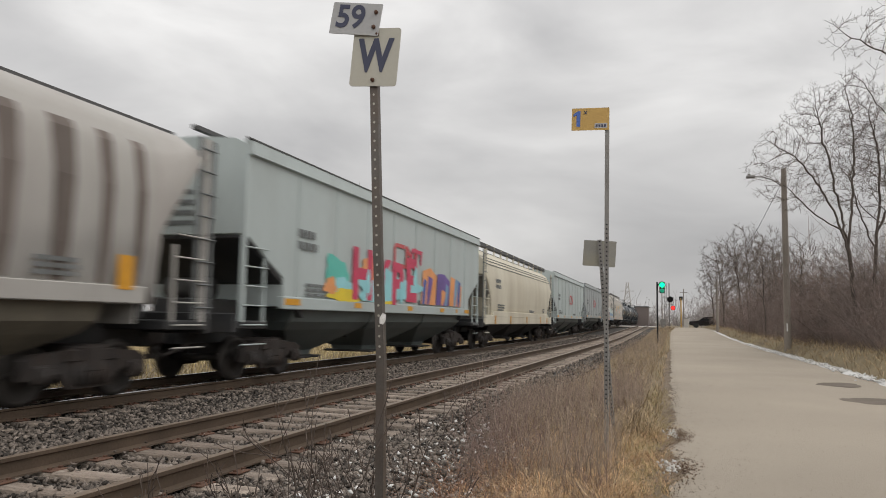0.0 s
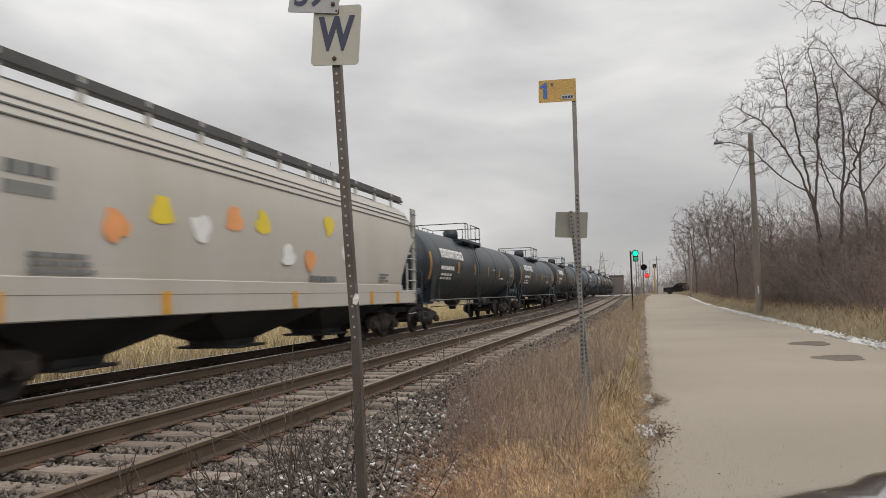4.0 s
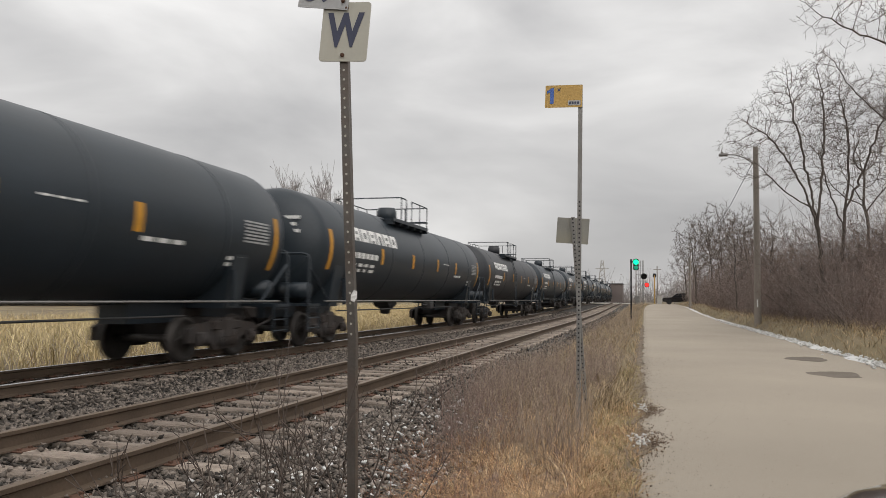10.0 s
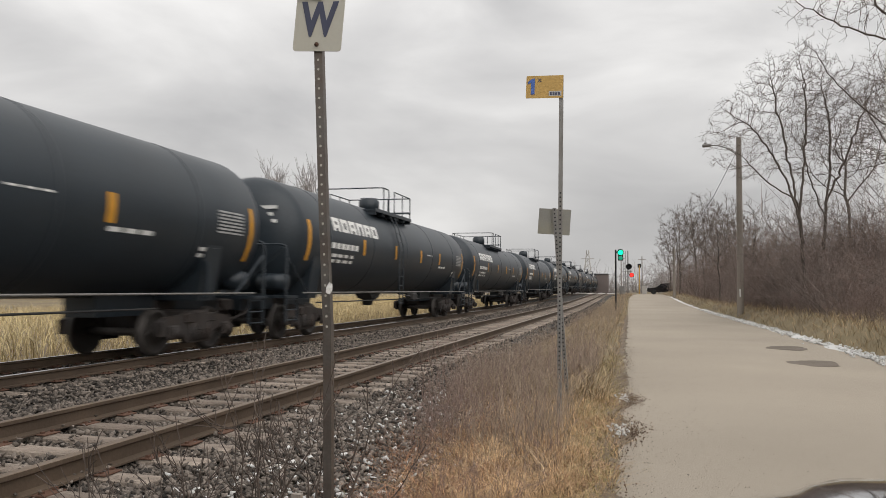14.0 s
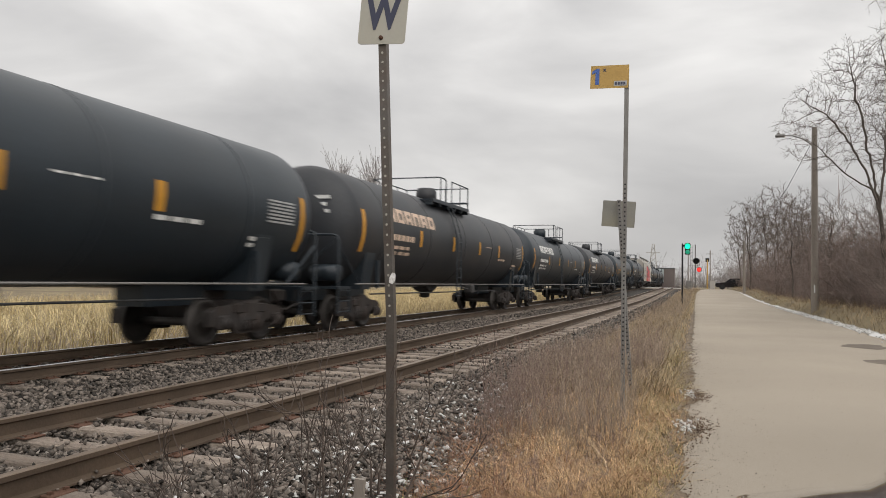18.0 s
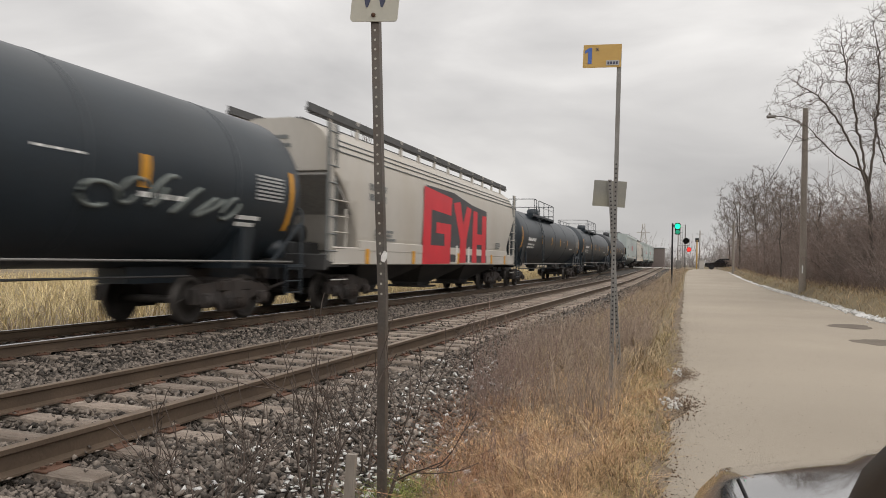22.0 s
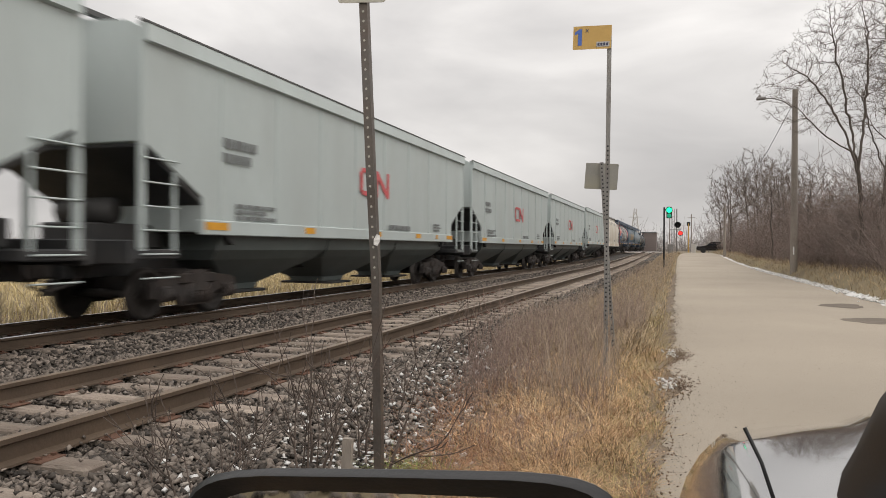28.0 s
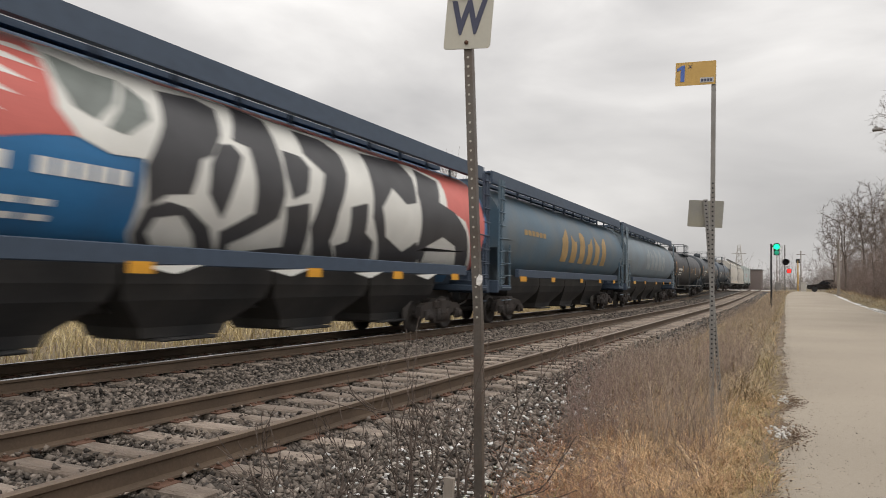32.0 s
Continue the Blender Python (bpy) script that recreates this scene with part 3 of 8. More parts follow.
for i, (cx, cy, rx, ry) in enumerate(((7.45, 19.4, 0.5, 0.62), (7.2, 15.6, 0.4, 0.66))):
    tagged(part("tar_patch", blob(cx, cy, rx, ry, -0.137, seed=i), M_SEAL), "dark tar patch on the pale asphalt", "road patch", kind="structure")


# ---- the train ----
SPEED = 25.1
CACHE = {}
WHEELS = {-1: [], 1: []}


def cached(key, build):
    if key not in CACHE:
        CACHE[key] = build()
    return CACHE[key]


def shared(name, key, build, material, parent, label="", at=None):
    me = cached((name, key, material.name), lambda: build().mesh(name))
    return part(name, me, material, parent, label, at)


def wheelset_mb():
    m = MB()
    for s in (-1, 1):
        m.turned([(s * 0.72, 0.10), (s * 0.72, 0.36), (s * 0.69, 0.36), (s * 0.685, 0.45), (s * 0.71, 0.457), (s * 0.725, 0.42), (s * 0.82, 0.42), (s * 0.82, 0.35), (s * 0.77, 0.33), (s * 0.76, 0.16), (s * 0.80, 0.13), (s * 0.80, 0.08)][::s], "x", n=28)
        for k in range(2):
            a = math.pi * k
            m.turned([(s * 0.80, 0.04), (s * 0.835, 0.03)][::s], "x", (0, 0.24 * math.cos(a), 0.24 * math.sin(a)), 8)
    m.turned([(-1.05, 0.075), (1.05, 0.075)], "x", n=12)
    return m


def side_frame_mb(s):
    x0, x1 = (0.98, 1.12) if s > 0 else (-1.12, -0.98)
    m = MB()
    poly = [(-1.17, 0.36), (-1.17, 0.62), (-0.98, 0.70), (-0.45, 0.74), (-0.30, 0.80), (0.30, 0.80), (0.45, 0.74), (0.98, 0.70), (1.17, 0.62), (1.17, 0.36), (0.92, 0.36), (0.88, 0.50), (0.58, 0.42), (0.38, 0.20), (-0.38, 0.20), (-0.58, 0.42), (-0.88, 0.50), (-0.92, 0.36)]
    m.prism(poly[::-1] if s > 0 else poly, x0, x1, "x")
    for k in (-1, 1):
        m.box(min(x1, x1 + 0.10 * s), max(x1, x1 + 0.10 * s), k * 0.89 - 0.14, k * 0.89 + 0.14, 0.30, 0.56, 0.03)
        m.turned([(x1 + 0.08 * s, 0.11), (x1 + 0.15 * s, 0.10)][::s], "x", (0, k * 0.89, 0.42), 12)
    for k in range(-2, 3):
        m.turned([(0.26, 0.062), (0.58, 0.062)], "z", (x1 + 0.015 * s, k * 0.13, 0), 10)
    m.box(min(x1, x1 + 0.05 * s), max(x1, x1 + 0.05 * s), -0.5, 0.5, 0.58, 0.76, 0.02)
    return m


def truck(parent, y):
    t = shared("truck", 0, lambda: MB().box(-1.2, 1.2, -0.22, 0.22, 0.40, 0.82, 0.05).box(-0.35, 0.35, -0.35, 0.35, 0.80, 1.0, 0.03), M_TRUCK, parent, at=pose(0, y, 0))
    for s in (-1, 1):
        shared("side_frame", s, lambda: side_frame_mb(s), M_TRUCK, t)
        w = shared("wheelset", 0, wheelset_mb, M_WHEEL, t, at=pose(0, s * 0.89, 0.42))
        WHEELS[s].append(w)
    return t


def coupler(parent, y, s):
    def build():
        m = MB().box(-0.12, 0.12, min(0, 0.75 * s), max(0, 0.75 * s), 0.72, 0.98, 0.03)
        m.box(-0.2, 0.2, min(0.62 * s, 0.9 * s), max(0.62 * s, 0.9 * s), 0.68, 1.02, 0.06)
        m.tube([(0.5, 0, 0.95), (0.5, 0.3 * s, 0.66), (0.35, 0.8 * s, 0.5)], 0.03, 6)
        return m
    shared("coupler", s, build, M_TRUCK, parent, at=pose(0, y, 0))


def ladder_mb(x, y0, y1, z0, z1, n, r=0.016, rails=True):
    m = MB()
    if rails:
        for y in (y0, y1):
            m.box(x - 0.02, x + 0.02, y - 0.03, y + 0.03, z0, z1)
    for k in range(n):
        z = z0 + (k + 0.5) * (z1 - z0) / n
        m.tube([(x + 0.05, y0 - 0.02, z), (x + 0.05, y1 + 0.02, z)], r, 6)
    return m


def bars_mb(x, y, z, w, h, rows, seed, lift=0.006):
    """Lines of unreadable stencilled writing as plain bars, on the side at x."""
    r = random.Random(seed)
    m = MB()
    for k in range(rows):
        yy, end = y, y + w * r.uniform(0.65, 1.0)
        z1 = z - k * h * 1.55
        while yy < end:
            b = r.uniform(0.12, 0.3) * min(1.0, w)
            m.box(x, x + lift, yy, min(yy + b, end), z1 - h, z1)
            yy += b + 0.06 * min(1, w)
    return m


def logo_mb(x, y, z, h, k=1.6, lift=0.008):
    """A railway's red monogram, as plain bent bars."""
    m = MB()
    w, c = h * 0.165, h * k * 0.82
    v, r = w * 1.35, h * 0.20
    m.prism([(y + r, z + h), (y, z + h - r), (y, z + r), (y + r, z), (y + c, z), (y + c, z + w), (y + v * 1.1, z + w), (y + v, z + w * 1.2), (y + v, z + h - w * 1.2), (y + v * 1.1, z + h - w), (y + c, z + h - w), (y + c, z + h)], x, x + lift, "x")
    q = y + c + h * 0.10
    d = c * 1.02
    m.prism([(q, z), (q, z + h - r * 0.4), (q + r * 0.4, z + h), (q + v * 1.05, z + h), (q + d - v, z + h * 0.28), (q + d - v, z + h), (q + d, z + h), (q + d, z + r * 0.4), (q + d - r * 0.4, z), (q + d - v * 1.05, z), (q + v, z + h * 0.72), (q + v, z)], x, x + lift, "x")
    return m


SIDE = 1.575


def hopper(name_label, L, paint, style="grey", logo=None, graffiti=None, walk_mat=None, bays=3, seed=0, streaks=False, end_paint=None):
    """A covered hopper wagon: body with cut-away ends, bays, roof walkway, ladders, sill, trucks."""
    car = thing("covered_hopper_car", name_label, "freight car", group="freight train")
    h, e = L / 2, 0.62
    wm = walk_mat or M_DARKW
    X = SIDE
    y0, y1 = -h + e, h - e

    def body():
        m = MB()
        if style == "grey":
            sec = [(-X, 1.48), (X, 1.48), (X, 4.36), (X - 0.02, 4.50), (X - 0.30, 4.66), (0.4, 4.74), (-0.4, 4.74), (-X + 0.30, 4.66), (-X + 0.02, 4.50), (-X, 4.36)]
        elif style == "cyl":
            sec = [(-0.9, 1.25), (0.9, 1.25)] + [(1.6 * math.cos(a), 2.75 + 1.62 * math.sin(a)) for a in np.radians(np.arange(-55, 236, 6))]
        else:
            zz = [1.42, 1.8, 2.2, 2.65, 3.1, 3.32, 3.55, 3.75, 3.9, 4.03, 4.15, 4.28, 4.38, 4.45]
            bow = np.interp(zz, [1.42, 2.2, 2.65, 3.1, 3.4, 3.75, 4.15, 4.38, 4.45], [-0.04, 0.012, 0.024, 0.016, -0.015, -0.08, -0.30, -0.62, -0.85])
            half_sec = [(X + float(b), z) for b, z in zip(bow, zz)] + [(0.45, 4.5)]
            sec = half_sec + [(-u, w) for u, w in half_sec[::-1]]
        n = len(sec)
        half = {"grey": [(0, 2.82), (1.45, 2.06), (1.52, 0)], "cyl": [(0, 2.3), (0.7, 1.8), (1.4, 0)], "other": [(0, 4.1), (1.12, 2.56), (1.16, 0)] if streaks else [(0, 3.25), (0.45, 2.95), (0.9, 2.45), (1.3, 1.95), (1.42, 0)]}[style]
        stations = [(y0 + a, c) for a, c in half] + [(y1 - a, c) for a, c in half[::-1]]
        v = []
        for y, c in stations:
            for u, w in sec:
                v.append((u, y, w if w > c else c + (w - 1.2) * 0.01))
        last = len(stations) - 1
        f = [(i * n + k, i * n + (k + 1) % n, (i + 1) * n + (k + 1) % n, (i + 1) * n + k) for i in range(last) for k in range(n)]
        m.add(v, f, style != "grey")
        m.add(v[:n], [tuple(range(n - 1, -1, -1))])
        return m.add(v[last * n:], [tuple(range(n))])

    b = shared("body", (style, streaks, round(L, 1)), body, paint, car)
    # side posts pressed into the sheet
    if style == "grey":
        for k in range(1, 9):
            y = y0 + 0.15 + k * (y1 - y0 - 0.3) / 9
            shared("side_post", "g", lambda: MB().prism([(-0.09, 1.62), (0.09, 1.62), (0.05, 4.28), (-0.05, 4.28)], X - 0.01, X + 0.022, "x"), paint, car, at=pose(0, y, 0)) if y0 + 2.0 < y < y1 - 2.0 else None
        shared("top_chord", round(L, 1), lambda: MB().prism([(X - 0.03, 4.30), (X + 0.085, 4.33), (X + 0.05, 4.60), (X - 0.1, 4.62)], y0, y1).prism([(-X + 0.03, 4.30), (-X + 0.1, 4.62), (-X - 0.05, 4.60), (-X - 0.085, 4.33)], y0, y1), paint, car)
        shared("roof_edge", round(L, 1), lambda: MB().box(X + 0.005, X + 0.06, y0 - 0.1, y1 + 0.1, 4.602, 4.635).box(-X - 0.06, -X - 0.005, y0 - 0.1, y1 + 0.1, 4.602, 4.635), M_DARKW, car, "dark roof seam")
    elif style == "other" and not streaks:
        for zr, xr in ((3.72, X - 0.062), (3.88, X - 0.135), (4.02, X - 0.22)):
            shared("roof_rib", (round(L, 1), zr), lambda: MB().box(xr - 0.03, xr + 0.012, y0 + 0.1, y1 - 0.1, zr, zr + 0.022), M_GREYST, car)
        shared("deep_sill", round(L, 1), lambda: MB().box(X - 0.12, X + 0.03, y0 + 0.1, y1 - 0.1, 1.08, 1.50, 0.02).box(-X - 0.03, -X + 0.12, y0 + 0.1, y1 - 0.1, 1.08, 1.50, 0.02), paint, car)
    # roof walkway
    zt = {"grey": 4.72, "cyl": 4.37, "other": 4.40 if streaks else 4.5}[style]
    xo = {"grey": 0.55, "cyl": 0.75, "other": 0.55 if streaks else 1.05}[style]

    def walkway():
        m = MB()
        for s in (-1, 1):
            m.box(s * xo - 0.06, s * xo + 0.06, y0 - 0.3, y1 + 0.3, zt + 0.08, zt + 0.16)
            if style == "other" and not streaks:
                m.box(s * xo - 0.02, s * xo + 0.02, y0 - 0.3, y1 + 0.3, zt + 0.16, zt + 0.27)
                m.box(s * xo - 0.015, s * xo + 0.015, y0 - 0.3, y1 + 0.3, zt + 0.02, zt + 0.05)
            for k in range(12):
                y = y0 + (k + 0.5) * (y1 - y0) / 12
                m.box(s * xo - 0.03, s * xo + 0.03, y - 0.03, y + 0.03, zt - 0.3, zt + 0.1)
        m.box(-0.4, 0.4, y0 + 0.6, y1 - 0.6, zt + 0.02, zt + 0.12)
        return m
    shared("roof_walkway", (style, streaks, round(L, 1)), walkway, wm, car)
    if style == "other" and not streaks:
        for k in range(12):
            shared("walkway_post", 0, lambda: MB().box(xo - 0.035, xo + 0.035, -0.05, 0.05, zt - 0.30, zt + 0.275), paint, car, at=pose(0, y0 + (k + 0.5) * (y1 - y0) / 12, 0))
    if style == "cyl":
        shared("eave_walkway", round(L, 1), lambda: MB().prism([(1.30, 4.165), (1.40, 4.175), (1.36, 4.56), (1.30, 4.56)], y0 - 0.3, y1 + 0.3).box(0.7, 1.3, y0 - 0.3, y1 + 0.3, 4.50, 4.55).box(1.395, 1.412, y0 - 0.3, y1 + 0.3, 4.175, 4.20), wm, car, "slate blue roof side panel")
    # sills
    shared("side_sill", (style, round(L, 1)), lambda: MB().box(X - 0.10, X + 0.04, y0 + 1.45, y1 - 1.45, 1.42, 1.68, 0.015).box(-X - 0.04, -X + 0.10, y0 + 1.45, y1 - 1.45, 1.42, 1.68, 0.015), paint if style != "cyl" else wm, car)
    shared("centre_sill", round(L, 1), lambda: MB().box(-0.35, 0.35, -h + 0.35, h - 0.35, 0.72, 1.1), M_BAY, car)
    # slope sheets at the ends, bays below
    for s in (-1, 1):
        ep = paint if end_paint is None else end_paint if s < 0 else wm

        def slope():
            ye, top = s * (h - e - 0.03), 2.79 if style == "grey" else 3.2
            p = [(ye, top), (ye, top - 0.05), (s * (h - e - 1.40), 1.97), (s * (h - e - 2.4), 1.25), (s * (h - e - 2.4), 1.45), (s * (h - e - 1.46), 2.03)]
            return MB().prism(p, -X + 0.03, X - 0.03, "x")
        shared("slope_sheet", (s, style, round(L, 1)), slope, M_GRIME if style == "other" else M_BAY, car) if style != "cyl" and not streaks else None
        for xs in (-X + 0.02, X - 0.02):
            shared("corner_post", (s, style, ep.name), lambda: MB().box(-0.035, 0.035, -0.05, 0.05, 1.15, 4.3), ep, car, at=pose(xs, s * (h - e), 0))
            shared("ladder_post", (s, style, ep.name), lambda: MB().box(-0.025, 0.025, -0.025, 0.025, 1.15, 2.4), ep, car, at=pose(xs, s * (h - e - 0.75), 0))

        dark = M_BAY if style != "cyl" else wm
        shared("end_platform", (s, style, round(L, 1)), lambda: MB().box(-X, X, min(s * (h - 0.46), s * (h - 1.5)), max(s * (h - 0.46), s * (h - 1.5)), 1.02, 1.18, 0.02), dark, car, "dark grimy end platform")
        shared("end_beam", (s, style, round(L, 1)), lambda: MB().box(-X, X, min(s * (h - 0.36), s * (h - 0.46)), max(s * (h - 0.36), s * (h - 0.46)), 0.95, 1.32, 0.02), dark, car)
        shared("draft_box", (s, style, round(L, 1)), lambda: MB().box(-0.5, 0.5, min(s * (h - 0.7), s * (h - 2.4)), max(s * (h - 0.7), s * (h - 2.4)), 1.18, 1.6, 0.03), dark, car)
        shared("brake_cylinder", (s, style, round(L, 1)), lambda: MB().turned([(-0.5, 0.22), (0.5, 0.22)], "x", (0, s * (h - 1.2), 1.80), 14), dark, car)
        for yy in ((s * (h - e), s * (h - e - 0.75)),):
            a, c = min(yy), max(yy)
            shared("ladder", (s, style, round(L, 1)), lambda: ladder_mb(X - 0.02, a, c, 0.55, 2.75, 6, rails=False), ep, car)
        if style == "other":
            # plates added to keep bright sky from showing through the open end
            shared("end_web", (s, round(L, 1)), lambda: MB().prism([(s * (h - e - 0.15), 3.0), (s * (h - e - 1.4), 1.9), (s * (h - e - 2.3), 1.22), (s * (h - e - 0.55), 1.18)], -0.03, 0.03, "x"), M_GRIME, car)
            shared("end_bulkhead", (s, round(L, 1)), lambda: MB().box(-X + 0.1, X - 0.1, s * (h - e - 1.5) - 0.02, s * (h - e - 1.5) + 0.02, 1.12, 2.3), M_GRIME, car)
        if style != "grey":
            shared("end_ladder", (s, style, round(L, 1)), lambda: ladder_mb(X - 0.02, s * (h - e) - 0.2, s * (h - e) + 0.2, 1.2, 4.3, 8), M_GREYST if style == "other" else ep, car)
    n_b = bays
    span = (L - 2 * e - 4.2) / n_b
    for k in range(n_b):
        yc = -(L - 2 * e - 4.2) / 2 + (k + 0.5) * span

        def bay():
            g = span / 2 - 0.02
            w = 1.02 if style == "cyl" else X - 0.1
            levels = [(1.5, w, g), (1.16, w * 0.93, g - 0.03), (0.98, w * 0.80, g - 0.16), (0.46, 0.50, 0.62), (0.34, 0.47, 0.58)]
            if style == "cyl":
                levels = [(1.5, w, g), (1.16, w, g - 0.02), (0.92, w * 0.92, g - 0.12), (0.50, 0.62, g - 0.72), (0.34, 0.58, g - 0.78)]
            v = [p for z, a, c in levels for p in ((-a, -c, z), (a, -c, z), (a, c, z), (-a, c, z))]
            f = [(4 * q + k, 4 * q + 4 + k, 4 * q + 4 + (k + 1) % 4, 4 * q + (k + 1) % 4) for q in range(4) for k in range(4)]
            return MB().add(v, f + [(19, 18, 17, 16)])
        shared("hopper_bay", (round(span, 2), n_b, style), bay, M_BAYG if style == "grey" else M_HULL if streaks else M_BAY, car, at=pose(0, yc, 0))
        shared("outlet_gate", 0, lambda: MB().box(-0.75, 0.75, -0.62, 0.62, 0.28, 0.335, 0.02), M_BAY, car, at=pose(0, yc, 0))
    for s in (-1, 1):
        truck(car, s * (h - 2.55))
        coupler(car, s * (h - 0.72), s)
    # reflectors on the sill
    if streaks:
        spots = [(y, 0.32, 1.62, 2.12) for y in (y0 + 1.9, y0 + 5.2, 0.4, y1 - 5.2, y1 - 1.9)]
    elif style == "grey":
        spots = [(y, w, 1.51, 1.64) for y, w in ((y0 + 1.82, 0.66), (y0 + 5.2, 0.42), (0.4, 0.42), (y1 - 5.0, 0.42), (y1 - 3.2, 0.18), (y1 - 1.82, 0.66))]
    elif style == "other" and paint is not M_OFFWHITE:
        spots = [(y, 0.22, 1.10, 1.48) for y in (y0 + 1.9, y0 + 5.2, 0.4, y1 - 4.2, y1 - 1.9)]
    elif style == "other":
        spots = [(y0 + 1.75, 0.36, 1.16, 1.44), (y1 - 1.75, 0.36, 1.16, 1.44)] + [(y, 0.30, 1.25, 1.36) for y in (y0 + 4.6, y0 + 6.9, 0.4, y1 - 6.3, y1 - 4.2)]
    else:
        spots = [(y, w, 1.30, 1.46) for y, w in ((y0 + 1.9, 0.62), (y0 + 5.2, 0.42), (0.4, 0.42), (y1 - 5.2, 0.42), (y1 - 2.2, 0.42))]
    for y, w, za, zb in spots:
        shared("reflector", (w, za), lambda: MB().box(X + 0.04, X + 0.048, -w / 2, w / 2, za, zb), M_YELLOW, car, at=pose(0, y, 0))
    # stencils
    if style != "cyl":
        part("stencil", bars_mb(X + 0.03, y0 + 2.0, 3.15, 1.1, 0.17, 2, seed), M_GREYST, car, "grey stencilled marks")["kind"] = "stuff"
        part("stencil", bars_mb(X + 0.03, y0 + 2.4, 2.0, 1.5, 0.07, 3, seed + 1), M_GREYST, car)["kind"] = "stuff"
        part("stencil", bars_mb(X + 0.03, y1 - 3.5, 2.0, 0.8, 0.06, 3, seed + 2), M_GREYST, car)["kind"] = "stuff"
        part("stencil", bars_mb(X + 0.03, 1.2, 1.85, 1.9, 0.14, 1, seed + 3), M_GREYST, car)["kind"] = "stuff"
        em = MB()
        r = random.Random(seed + 5)
        for k in range(6):
            em.box(-0.5 + r.uniform(-.05, .05), 0.15 + r.uniform(0, 0.35), y0 - 0.012, y0 - 0.004, 4.0 - k * 0.2, 4.09 - k * 0.2)
        part("end_stencil", em, M_GREYST, car)["kind"] = "stuff"
    if logo:
        mat_l, yl, zl, hl = logo
        part("painted_logo", logo_mb(X + 0.03, yl, zl, hl, 1.6), mat_l, car, "plain painted monogram bars")
    if streaks:
        sec = [(X - 0.05, 1.5), (X + 0.03, 2.2), (X + 0.03, 3.1), (X - 0.08, 3.75), (X - 0.30, 4.12)]
        rr = random.Random(seed)
        yy = y0 + 1.4
        while yy < y1 - 1.5:
            w, low = rr.uniform(0.22, 0.46), rr.choice((1.5, 1.5, 1.5, 2.3))
            v = [(x + 0.006, yy + w * (0.5 + q * (0.25 + 0.25 * (z - 1.4) / 2.7)), max(z, low)) for x, z in sec for q in (-1, 1)]
            part("rust_streak", MB().add(v, [(2 * k, 2 * k + 1, 2 * k + 3, 2 * k + 2) for k in range(4)]), M_STREAK, car, "brown rust streak down the white side")
            yy += w + rr.uniform(0.18, 0.50)
    if graffiti:
        graffiti(car, X + 0.034, y0, y1)
    return car


